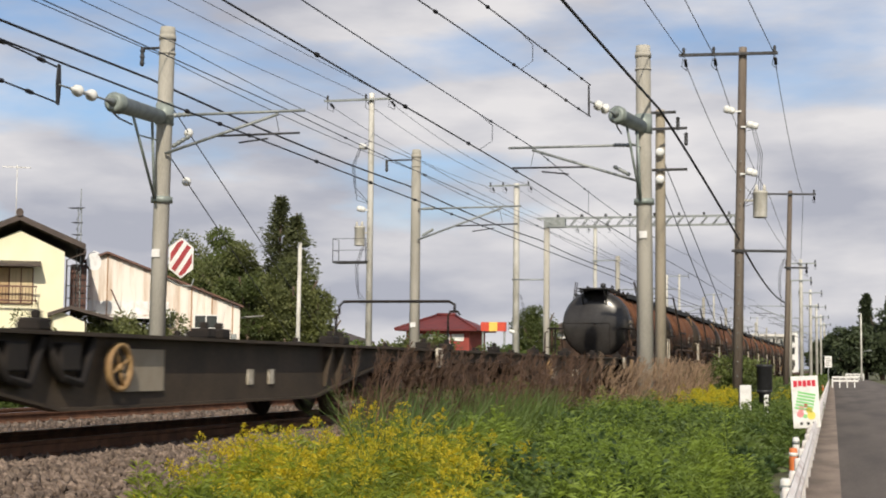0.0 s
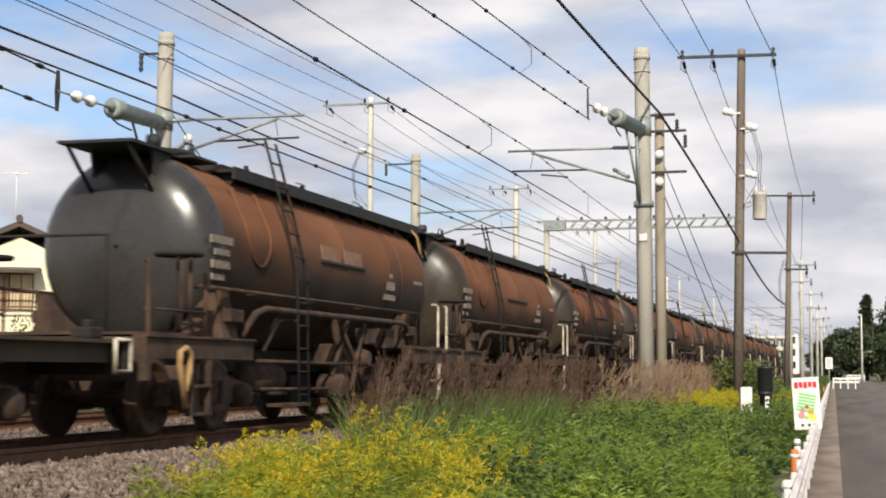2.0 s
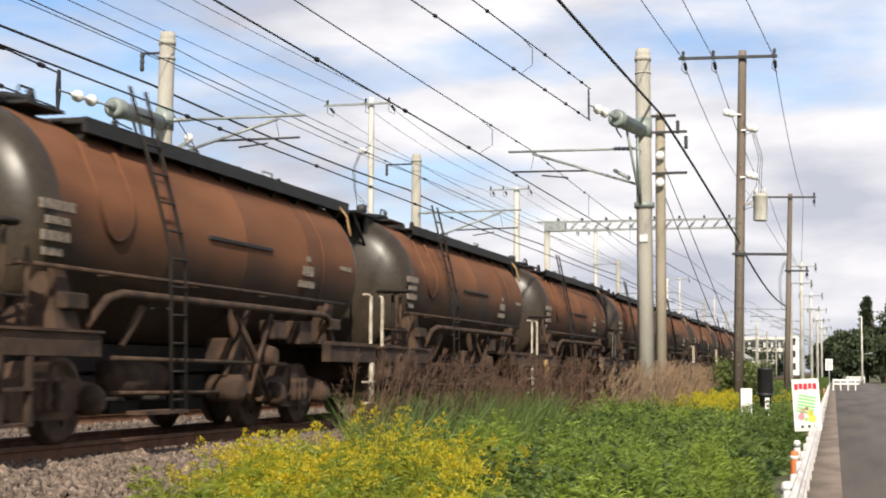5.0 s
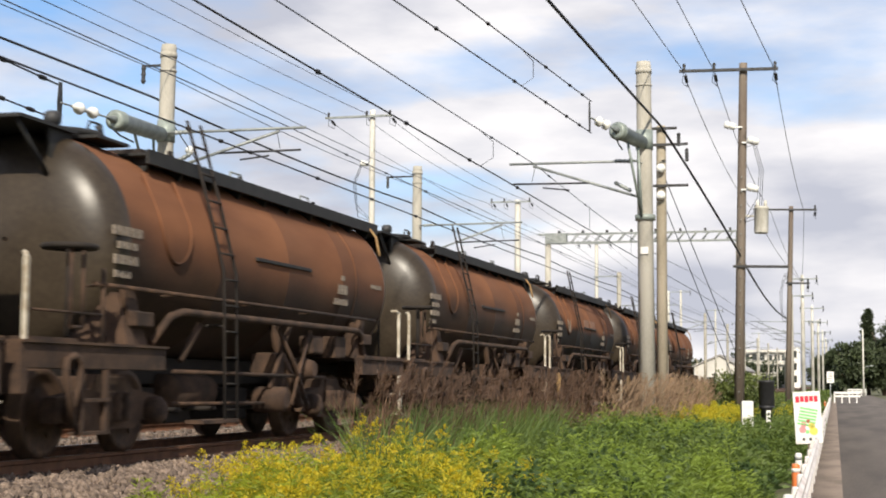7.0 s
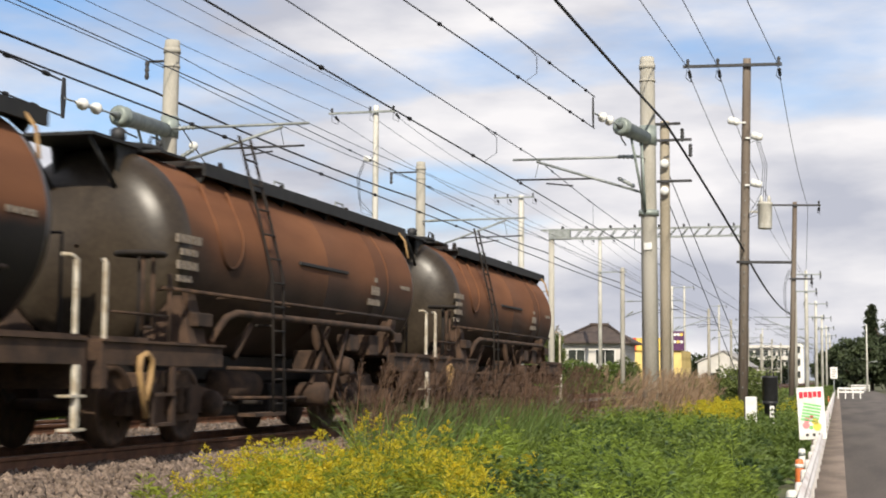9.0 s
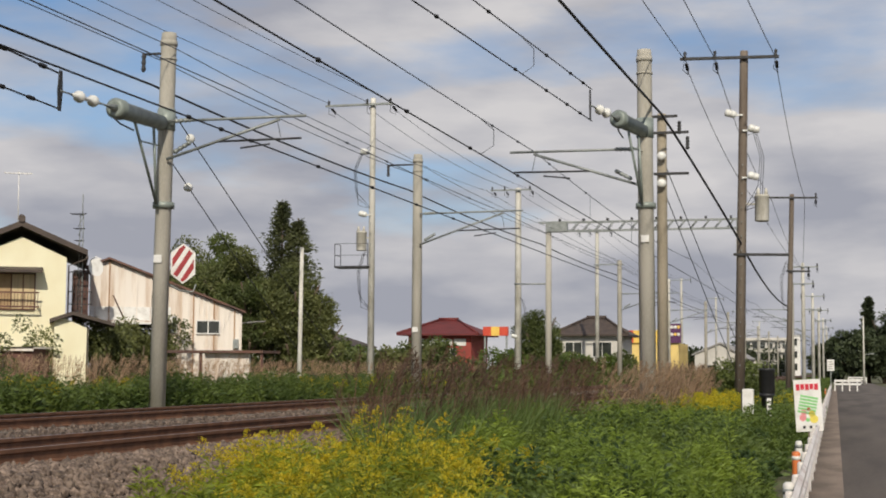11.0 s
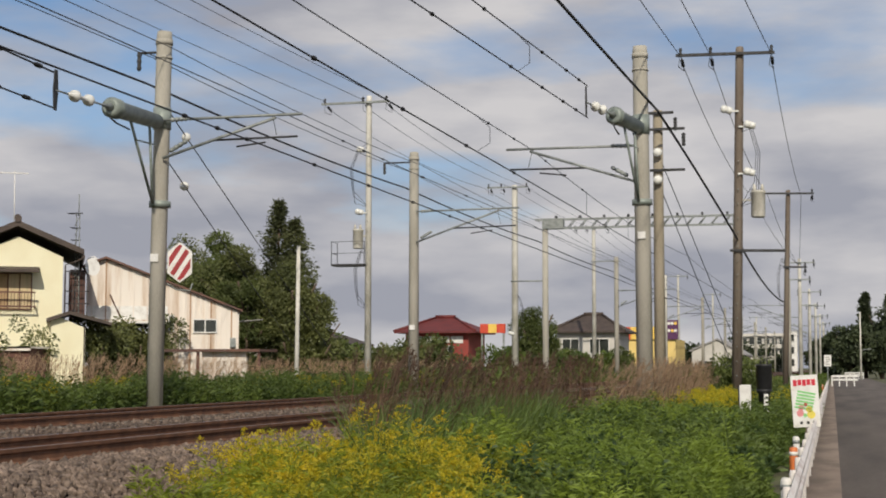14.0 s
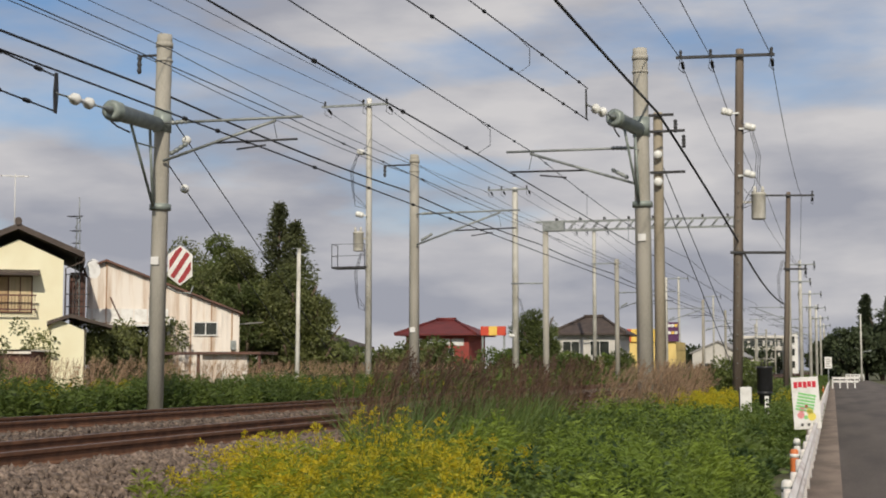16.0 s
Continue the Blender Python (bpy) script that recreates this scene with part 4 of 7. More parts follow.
        for y in (1.02, 1.24):
            pipe(bm, [(sgn * 1.24, y, 1.22), (sgn * 1.24, y, 1.93)], 0.022, 5)
        pipe(bm, [(sgn * 1.24, 1.02, 1.22), (sgn * 1.24, 1.24, 1.22)], 0.02, 5)
        pipe(bm, [(sgn * 1.24, 1.62, 1.08), (sgn * 1.24, 1.62, 1.79)], 0.022, 5)
        pipe(bm, [(sgn * 1.24, 0.20, 1.35), (sgn * 1.24, 1.62, 1.35)], 0.014, 5)
        part("front_rail", bm, UNDER, car)
        bm = B()
        lathe(bm, (sgn * 1.14, 1.16, 1.93), (sgn * 1.14, 1.16, 1.98), [(0, 0.16), (0, 0.25), (0.5, 0.27), (1, 0.25), (1, 0.16)], 20, caps=False)
        for k in range(4):
            an = k * math.pi / 2 + 0.5
            pipe(bm, [(sgn * 1.14, 1.16, 1.95), (sgn * 1.14 + 0.2 * math.cos(an), 1.16 + 0.2 * math.sin(an), 1.95)], 0.018, 5)
        cyl(bm, (sgn * 1.14, 1.16, 1.08), (sgn * 1.14, 1.16, 2.0), 0.028, n=8)
        part("brake_wheel", bm, UNDER_DARK, car, "dark flat brake wheel on an upright shaft")
        for y, hook, upper in ((10.88, -0.13, RAIL_WHITE), (0.20, 0.08, UNDER if dark else RAIL_WHITE)):
            bm = B()
            box(bm, sgn * 1.28 - 0.019, sgn * 1.28 + 0.019, y - 0.022, y + 0.022, 1.06, 1.80, 0.006)
            pipe(bm, [(sgn * 1.28, y, 1.79), (sgn * 1.25, y + hook * 0.4, 1.825), (sgn * 1.20, y + hook, 1.825)], 0.02, 6)
            part("end_post", bm, upper, car, "painted grab post at the wagon end")
        bm = B()
        box(bm, sgn * 1.30 - 0.025, sgn * 1.30 + 0.025, 10.85, 10.91, 0.24, 0.84)
        for z in (0.26, 0.56):
            box(bm, sgn * 1.30 - 0.10, sgn * 1.30 + 0.03, 10.74, 11.02, z - 0.012, z + 0.012)
        part("corner_step", bm, RAIL_WHITE, car, "painted corner step")
        bm = B()
        for y in (1.15, 1.60):
            box(bm, sgn * 1.30 - 0.025, sgn * 1.30 + 0.025, y - 0.03, y + 0.03, 0.26, 0.84)
        for z in (0.26, 0.56):
            box(bm, sgn * 1.30 - 0.10, sgn * 1.30 + 0.04, 1.12, 1.63, z - 0.015, z + 0.015)
        part("corner_step", bm, UNDER, car, "dusty brown corner step")
        bm = B()
        pipe(bm, [(sgn * 1.33, 0.98, 0.34), (sgn * 1.34, 0.80, 0.80), (sgn * 1.34, 0.82, 0.92), (sgn * 1.34, 0.95, 0.96), (sgn * 1.34, 1.06, 0.90), (sgn * 1.34, 1.04, 0.70), (sgn * 1.34, 0.94, 0.50)], 0.035, 6)
        part("brake_lever", bm, YELLOW_OLD, car, "faded yellow looped brake lever")
    bm = B()
    for x in (-0.75, 0.75):
        pipe(bm, [(x, 0.30, 1.1), (x, 0.30, 2.1), (-x * 0.2, 0.30, 2.1)], 0.02, 5)
    part("end_rail", bm, UNDER_DARK, car)
    # brake gear and tanks beneath
    bm = B()
    lathe(bm, (0.35, 4.6, 0.62), (0.35, 5.9, 0.62), [(0, 0.05), (0.06, 0.20), (0.94, 0.20), (1, 0.05)], 14)
    lathe(bm, (-0.5, 5.0, 0.6), (-0.5, 6.3, 0.6), [(0, 0.05), (0.06, 0.24), (0.94, 0.24), (1, 0.05)], 14)
    part("air_reservoir", bm, UNDER, car)
    # low dark blocks and rods, added to fill in the shadow under the tank
    bm = B()
    box(bm, -0.14, 0.14, 1.2, 10.0, 0.62, 1.04, 0.02)
    for y in (3.95, 4.9, 6.6):
        box(bm, -0.62, 0.30, y, y + 0.72, 0.24, 0.66, 0.03)
        pipe(bm, [(-0.75, y + 0.4, 0.4), (0.75, y + 0.4, 0.42)], 0.03, 5)
    part("centre_sill", bm, UNDER_DARK, car, "dark sill with added blocks and rods standing in for the shadow beneath")
    bm = B()
    box(bm, 0.7, 1.05, 6.45, 6.75, 0.80, 1.10, 0.02)
    pipe(bm, [(1.16, 6.2, 1.42), (1.18, 6.75, 0.95), (1.2, 7.2, 0.40)], 0.03, 5)
    pipe(bm, [(1.16, 7.35, 1.40), (1.18, 6.95, 0.92), (1.2, 6.6, 0.44)], 0.026, 5)
    box(bm, 1.02, 1.22, 7.30, 7.72, 1.10, 1.34, 0.03)
    pipe(bm, [(0.9, 6.55, 1.9), (0.95, 6.7, 1.2), (1.05, 7.0, 0.75), (1.1, 7.15, 0.42)], 0.06, 6)
    lathe(bm, (0.9, 7.3, 0.9), (1.25, 7.3, 0.9), [(0, 0.12), (0.5, 0.16), (1, 0.10)], 10)
    pipe(bm, [(1.1, 6.1, 0.65), (1.1, 6.7, 1.35), (1.1, 6.85, 1.5)], 0.035, 5)
    lathe(bm, (0.9, 6.2, 0.52), (1.3, 6.2, 0.52), [(0, 0.16), (0.9, 0.16), (1, 0.10)], 12)
    part("discharge_valve", bm, UNDER, car, "dusty discharge valve and pipework")
    bm = B()
    box(bm, 0.98, 1.18, 8.28, 8.72, 1.06, 1.36, 0.02)
    part("control_box", bm, UNDER, car, "dusty brown control box")
    bm = B()
    for sgn in (-1, 1):
        pipe(bm, [(sgn * 1.12, 3.4, 0.84), (sgn * 1.12, 8.0, 0.80)], 0.025, 5)
        pipe(bm, [(sgn * 1.05, 3.5, 0.50), (sgn * 1.05, 7.6, 0.46)], 0.022, 5)
        pipe(bm, [(sgn * 1.1, 3.6, 0.95), (sgn * 1.15, 3.95, 1.35)], 0.04, 5)
        box(bm, min(sgn * 1.1, sgn * 1.32), max(sgn * 1.1, sgn * 1.32), 3.75, 4.7, 0.28, 0.32)
    part("brake_rod", bm, UNDER, car)
    for s in (2.45, 8.80):
        bogie(car, s, 1.65)
    coupler(car, 0.14, -1)
    coupler(car, 11.04, 1)
    return car


def flat_car(label):
    car = thing("container_flat_wagon", (NEAR_X, 0, RAIL_Z), label, "flat wagon", "flat wagons of the train")
    L0, L1 = 0.25, 20.80
    for sgn in (-1, 1):
        bm = B()
        x0, x1 = sorted((sgn * 1.10, sgn * 1.13))
        prism(bm, [(L0, 1.02), (L0, 0.80), (5.4, 0.80), (8.4, 0.32), (14.95, 0.32), (18.0, 0.80), (L1, 0.80), (L1, 1.02)], "x", x0, x1)
        for z0, z1 in ((0.985, 1.02),):
            box(bm, *sorted((sgn * 1.02, sgn * 1.28)), L0, L1, z0, z1)
        a, b = sorted((sgn * 1.05, sgn * 1.19))
        box(bm, a, b, 8.4, 14.95, 0.30, 0.33)
        prism(bm, [(5.4, 0.78), (8.4, 0.30), (8.4, 0.33), (5.4, 0.81)], "x", a, b)
        prism(bm, [(18.0, 0.78), (14.95, 0.30), (14.95, 0.33), (18.0, 0.81)], "x", a, b)
        part("side_girder", bm, FLAT_GREY, car, "dirty grey brown fish bellied side girder")
    bm = B()
    box(bm, -1.05, 1.05, L0, L1, 0.965, 1.0)
    box(bm, -0.25, 0.25, L0, L1, 0.55, 0.965)
    for i in range(10):
        y = 1.2 + i * 1.96
        box(bm, -1.1, 1.1, y - 0.05, y + 0.05, 0.78, 0.965)
    part("deck_frame", bm, UNDER_DARK, car)
    for y in (L0, L1 - 0.14):
        bm = B()
        box(bm, -1.28, 1.28, y, y + 0.14, 0.68, 1.03, 0.01)
        part("end_sill", bm, UNDER_DARK, car)
    for sgn in (-1, 1):
        for y in (7.2, 15.4, 15.9, 16.6):
            bm = B()
            prism(bm, [(sgn * 1.13, 0.98), (sgn * 1.13, 0.45), (sgn * 1.17, 0.45), (sgn * 1.26, 0.98)], "y", y - 0.03, y + 0.03)
            part("rib", bm, FLAT_GREY, car)
        for y in (0.6, 4.2, 8.0, 11.5, 11.9, 15.6, 16.0, 20.2):
            bm = B()
            box(bm, *sorted((sgn * 1.02, sgn * 1.24)), y - 0.12, y + 0.12, 1.02, 1.13, 0.02)
            box(bm, *sorted((sgn * 1.10, sgn * 1.18)), y - 0.05, y + 0.05, 1.12, 1.20, 0.02)
            part("container_lock", bm, UNDER_DARK, car, "dark container lock on the deck edge")
        bm = B()
        lathe(bm, (sgn * 1.20, 9.4, 0.70), (sgn * 1.26, 9.4, 0.70), [(0, 0.195), (0, 0.235), (1, 0.235), (1, 0.195), (0, 0.195)], 24, caps=False)
        for k in range(4):
            aa = k * math.pi / 2 + 0.4
            pipe(bm, [(sgn * 1.23, 9.4, 0.70), (sgn * 1.23, 9.4 + 0.20 * math.cos(aa), 0.70 + 0.20 * math.sin(aa))], 0.016, 5)
        cyl(bm, (sgn * 1.12, 9.4, 0.70), (sgn * 1.26, 9.4, 0.70), 0.035, n=8)
        part("hand_wheel", bm, YELLOW_OLD, car, "faded yellow brake hand wheel rim")
        bm = B()
        box(bm, *sorted((sgn * 1.13, sgn * 1.16)), 9.62, 10.5, 0.46, 0.88)
        part("side_plate", bm, mat("pale dusty plate", (0.34, 0.29, 0.22), (0.26, 0.21, 0.15), 0.8, scale=3), car, "pale dusty plate beside the hand wheel")
        for y in (12.85, 13.5):
            bm = B()
            box(bm, *sorted((sgn * 1.13, sgn * 1.15)), y - 0.10, y + 0.06, 0.50, 0.68)
            part("white_panel", bm, RAIL_WHITE, car, "small white panel with unreadable marks")
        for y in (7.2, 8.1):
            bm = B()
            pipe(bm, [(sgn * 1.18, y, 0.96), (sgn * 1.20, y + 0.25, 0.60), (sgn * 1.20, y + 0.6, 0.55), (sgn * 1.18, y + 0.85, 0.96)], 0.05, 5)
            box(bm, *sorted((sgn * 1.13, sgn * 1.24)), y + 0.2, y + 0.55, 0.66, 0.92, 0.02)
            part("brake_gear", bm, UNDER_DARK, car)
        bm = B()
        pipe(bm, [(sgn * 1.30, 20.45, 1.02), (sgn * 1.30, 20.45, 0.72), (sgn * 1.30, 20.75, 0.72), (sgn * 1.30, 20.75, 1.02), (sgn * 1.30, 20.45, 1.02)], 0.022, 5)
        part("corner_step", bm, RAIL_WHITE, car, "white corner step")
    bm = B()
    pipe(bm, [(-0.98, 0.75, 1.0), (-0.98, 0.75, 1.62), (-0.92, 0.75, 1.66), (-0.92, 0.75, 1.80), (-0.84, 0.75, 1.88), (1.14, 0.75, 1.88), (1.24, 0.75, 1.82), (1.24, 0.75, 1.70)], 0.026, 6)
    pipe(bm, [(1.12, 0.75, 1.0), (1.12, 0.75, 1.62), (1.16, 0.75, 1.70), (1.30, 0.75, 1.70), (1.34, 0.75, 1.64)], 0.022, 6)
    part("end_railing", bm, UNDER_DARK, car, "dark bent railing at the wagon end")
    for s in (3.0, 18.2):
        bogie(car, s, 1.9)
    coupler(car, 0.25, -1)
    coupler(car, 20.80, 1)
    return car


flat_wagons = [flat_car("empty dirty grey brown container flat wagon on the near track")]
flat_wagons.append(copy_thing(flat_wagons[0], pose(NEAR_X, 0, RAIL_Z)))
first_tank = tank_car("dark tank wagon with a dark dished end and rust brown dust", dark=True)
second_tank = tank_car("rust brown dusty tank wagon with a dull grey dished end")
tank_wagons = [first_tank, second_tank] + [copy_thing(second_tank, pose(NEAR_X, 0, RAIL_Z)) for i in range(10)]
# on most wagons the brake lever is dusty brown
for i in (1, 2, 4, 5, 7, 8):
    for o in tank_wagons[i].children:
        if o.name.startswith("brake_lever"):
            o.material_slots[0].link = "OBJECT"
            o.material_slots[0].material = UNDER
            o["label"] = "dusty brown looped brake lever"
# one wagon is black below, and some carry pale plates and a white shield mark
for i in (0, 3, 9):
    for o in tank_wagons[i].children:
        if o.name.startswith("tank") and not o.name.startswith("tank_end"):
            if i == 9:
                o.material_slots[0].link = "OBJECT"
                o.material_slots[0].material = TANK_BLACK
                o["label"] = "cylindrical tank, dull brown above and black below"
            for y0 in (5.62, 6.55):
                bm = B()
                prism(bm, [(1.118, 2.22), (1.130, 2.22), (1.112, 2.42), (1.095, 2.42)], "y", y0, y0 + 0.75)
                part("plate", bm, PLATE_BROWN, o, "faded brown label plate")
            if i:
                bm = B()
                pts = [(1.145 - 0.03 * abs(k) / 4, 3.42 + 0.045 * k, 2.02 + 0.018 * k * k) for k in range(-4, 5)]
                pipe(bm, pts, 0.02, 5)
                part("shield_mark", bm, TEXT_WHITE, o, "worn white shield outline")


# ================= houses and far buildings =================
CREAM = mat("cream stucco", (0.86, 0.82, 0.60), (0.80, 0.74, 0.52), 0.9, scale=0.8, fine=60, bump=0.1)
ROOF_BROWN = mat("dark brown roof", (0.085, 0.062, 0.050), (0.055, 0.040, 0.034), 0.7, scale=2, fine=20, bump=0.3)
SHUTTER = mat("tan shutter", (0.46, 0.32, 0.17), (0.36, 0.24, 0.12), 0.7, scale=3, fine=25, bump=0.1)
CURTAIN = mat("cream curtain", (0.62, 0.50, 0.30), (0.50, 0.40, 0.24), 0.9, scale=1.2, fine=12, bump=0.1, stretch=(6, 1, 0.3))
WALL_WHITE = mat("stained white sheet", (0.80, 0.74, 0.67), (0.50, 0.36, 0.25), 0.7, scale=1.3, fine=14, bump=0.1, spread=(0.46, 0.76), stretch=(2.5, 1, 0.12))
RUST_STREAK = mat("rust streaked sheet", (0.50, 0.34, 0.22), (0.36, 0.21, 0.12), 0.8, scale=2, fine=14, bump=0.1, stretch=(2, 1, 0.15))
RUST_ROOF = mat("rusty roof sheet", (0.17, 0.085, 0.06), (0.10, 0.06, 0.05), 0.8, scale=1.5, fine=20, bump=0.2)
GLASS = mat("dark window glass", (0.06, 0.065, 0.06), (0.03, 0.034, 0.03), 0.08, scale=1, bump=0)
BROWN_BOARD = mat("brown boards", (0.16, 0.075, 0.055), (0.10, 0.05, 0.04), 0.8, scale=3, fine=30, bump=0.2)
RED_ROOF = mat("red tile roof", (0.15, 0.022, 0.020), (0.10, 0.016, 0.015), 0.6, scale=1.5, fine=12, bump=0.3)
RED_WALL = mat("red wall", (0.33, 0.06, 0.045), (0.26, 0.05, 0.04), 0.8, scale=1, bump=0.1)
YELLOW_WALL = mat("yellow shop wall", (0.80, 0.60, 0.22), (0.74, 0.54, 0.18), 0.7, scale=0.6, bump=0.05)
SIGN_RED = mat("shop sign red", (0.62, 0.08, 0.04), (0.55, 0.06, 0.03), 0.6, scale=2, bump=0)
SIGN_YELLOW = mat("shop sign yellow", (0.85, 0.58, 0.12), (0.80, 0.52, 0.10), 0.6, scale=2, bump=0)
SIGN_PURPLE = mat("shop sign purple", (0.10, 0.03, 0.10), (0.08, 0.02, 0.08), 0.6, scale=2, bump=0)
PLASTER = mat("pale plaster", (0.60, 0.57, 0.52), (0.48, 0.46, 0.42), 0.85, scale=0.5, fine=12, bump=0.1)
GREY_ROOF = mat("grey sheet roof", (0.36, 0.34, 0.32), (0.27, 0.26, 0.25), 0.6, scale=0.6, fine=8, bump=0.1)


def gable_roof(bm, xa, xb, y0, y1, xr, zr, za, zb, thick=0.16):
    """Two slopes from a ridge at (xr, zr) to eaves (xa, za) and (xb, zb), along y."""
    prism(bm, [(xa, za), (xr, zr), (xb, zb), (xb, zb - thick), (xr, zr - thick), (xa, za - thick)], "y", y0, y1)


def window(parent, x0, x1, z0, z1, y, frame_m, glass_m, bars=1, face=-1):
    w_ = part("window", (lambda bm: (box(bm, x0, x1, y - 0.02, y + 0.02, z0, z1), bm)[1])(B()), glass_m, parent)
    bm = B()
    for a, b, c, d_ in ((x0 - 0.05, x1 + 0.05, z1, z1 + 0.05), (x0 - 0.05, x1 + 0.05, z0 - 0.05, z0), (x0 - 0.05, x0, z0, z1), (x1, x1 + 0.05, z0, z1)):
        box(bm, a, b, y - 0.06, y + 0.02, c, d_)
    for i in range(bars):
        xm = x0 + (x1 - x0) * (i + 1) / (bars + 1)
        box(bm, xm - 0.025, xm + 0.025, y - 0.05, y + 0.02, z0, z1)
    part("window_frame", bm, frame_m, w_)
    return w_


def cream_house():
    t = thing("house", (-31.85, 52.0, 0.5), "two storey cream stucco house with dark brown gable roof", "house")
    t.matrix_basis = pose(-31.85, 52.0, 0.5, 0, 0, 30) @ Matrix.Diagonal((0.87, 1, 1, 1))
    bm = B()
    prism(bm, [(-2.9, -0.3), (2.02, -0.3), (2.02, 5.42), (0, 6.22), (-2.9, 5.05)], "y", 0, 8)
    part("wall", bm, CREAM, t)
    bm = B()
    gable_roof(bm, -3.4, 2.95, -0.55, 8.5, 0, 6.82, 5.55, 5.72, 0.22)
    part("roof", bm, ROOF_BROWN, t, "dark brown tiled gable roof")
    bm = B()
    box(bm, -0.12, 0.12, -0.6, 8.5, 6.78, 6.95, 0.03)
    cyl(bm, (0.0, -0.62, 6.9), (0.0, -0.5, 6.9), 0.16, n=12)
    part("ridge_tile", bm, ROOF_BROWN, t)
    bm = B()
    box(bm, 2.86, 2.98, -0.55, 8.5, 5.36, 5.48)
    pipe(bm, [(2.9, -0.4, 5.36), (2.12, -0.06, 5.1), (2.12, -0.06, 0)], 0.035, 6)
    part("gutter", bm, ROOF_BROWN, t, "dark gutter and downpipe")
    bm = B()
    prism(bm, [(-0.9, 4.75), (0.0, 4.95), (0.0, 5.02), (-0.9, 4.85)], "x", -2.6, 0.98)
    part("awning", bm, ROOF_BROWN, t)
    window(t, -2.0, -0.42, 3.35, 4.72, -0.03, BROWN_BOARD, SHUTTER, 0)
    window(t, -0.36, 0.62, 3.35, 4.72, -0.03, BROWN_BOARD, CURTAIN, 1)
    bm = B()
    for z in (3.42, 3.98):
        box(bm, -2.3, 0.85, -0.50, -0.45, z - 0.03, z + 0.03)
    for i in range(22):
        x = -2.25 + i * 0.145
        box(bm, x - 0.012, x + 0.012, -0.49, -0.46, 3.42, 3.98)
    for x in (-2.28, 0.82):
        box(bm, x - 0.03, x + 0.03, -0.5, 0, 3.40, 3.46)
    part("balcony_rail", bm, BROWN_BOARD, t, "brown balcony railing")
    # lean-to porch
    bm = B()
    prism(bm, [(1.55, -0.3), (3.05, -0.3), (3.05, 2.55), (2.0, 2.95), (1.55, 2.9)], "y", -1.6, 0.0)
    part("porch", bm, CREAM, t)
    bm = B()
    prism(bm, [(1.35, 2.92), (2.35, 3.22), (4.2, 2.78), (4.2, 2.66), (2.35, 3.08), (1.35, 2.78)], "y", -1.9, 0.8)
    part("porch_roof", bm, ROOF_BROWN, t)
    bm = B()
    pipe(bm, [(3.0, -1.66, 2.6), (3.0, -1.66, 0)], 0.03, 6)
    part("downpipe", bm, ROOF_BROWN, t)
    # television mast
    bm = B()
    pipe(bm, [(-0.25, 2.0, 6.7), (-0.27, 2.0, 9.1)], 0.025, 6)
    box(bm, -0.95, 0.35, 1.98, 2.02, 8.98, 9.02)
    for i in range(7):
        box(bm, -0.9 + i * 0.2, -0.88 + i * 0.2, 1.75, 2.25, 8.99, 9.01)
    part("antenna", bm, PAINT_WHITE, t, "white television antenna mast")
    # balcony at the side with brown panel
    bm = B()
    box(bm, 2.35, 3.05, 1.0, 4.0, 2.95, 5.0, 0.01)
    part("balcony_panel", bm, BROWN_BOARD, t)
    bm = B()
    for i in range(7):
        x = 2.15 + i * 0.16
        box(bm, x - 0.015, x + 0.015, 0.6, 0.63, 3.1, 4.9)
    for z in (3.1, 3.6, 4.1, 4.9):
        box(bm, 2.1, 3.2, 0.6, 0.63, z - 0.02, z + 0.02)
    part("balcony_rail", bm, DARK_STEEL, t)
    bm = B()
    lathe(bm, (3.3, 0.5, 5.05), (3.35, 0.35, 5.08), [(0, 0.1), (0.5, 0.30), (1, 0.36)], 20)
    part("dish_antenna", bm, PAINT_WHITE, t, "white dish antenna")
    return t


cream_house()

mast = thing("antenna_mast", (-30.3, 54.0, 0.5), "slim lattice antenna mast with dark aerials", "antenna")
bm = B()
for x, y in ((-0.13, -0.1), (0.13, -0.1), (0, 0.14)):
    pipe(bm, [(x, y, -0.3), (x * 0.5, y * 0.5, 7.3)], 0.02, 5)
for i in range(18):
    z = 0.4 * i
    pipe(bm, [(-0.12, -0.1, z), (0.12, -0.1, z + 0.4), (-0.1, -0.1, z + 0.4)], 0.012, 4)
pipe(bm, [(0, 0, 7.2), (0, 0, 8.1)], 0.02, 5)
part("lattice", bm, GALV, mast)
for z, n_, ln in ((7.3, 6, 0.55), (6.7, 4, 0.35), (6.2, 4, 0.3)):
    bm = B()
    box(bm, -ln * 0.85, ln * 0.3, -0.02, 0.02, z - 0.02, z + 0.02)
    for i in range(n_):
        x = -ln * 0.8 + i * ln * 0.9 / n_
        box(bm, x - 0.012, x + 0.012, -0.2, 0.2, z - 0.012, z + 0.012)
    part("aerial", bm, DARK_STEEL, mast)


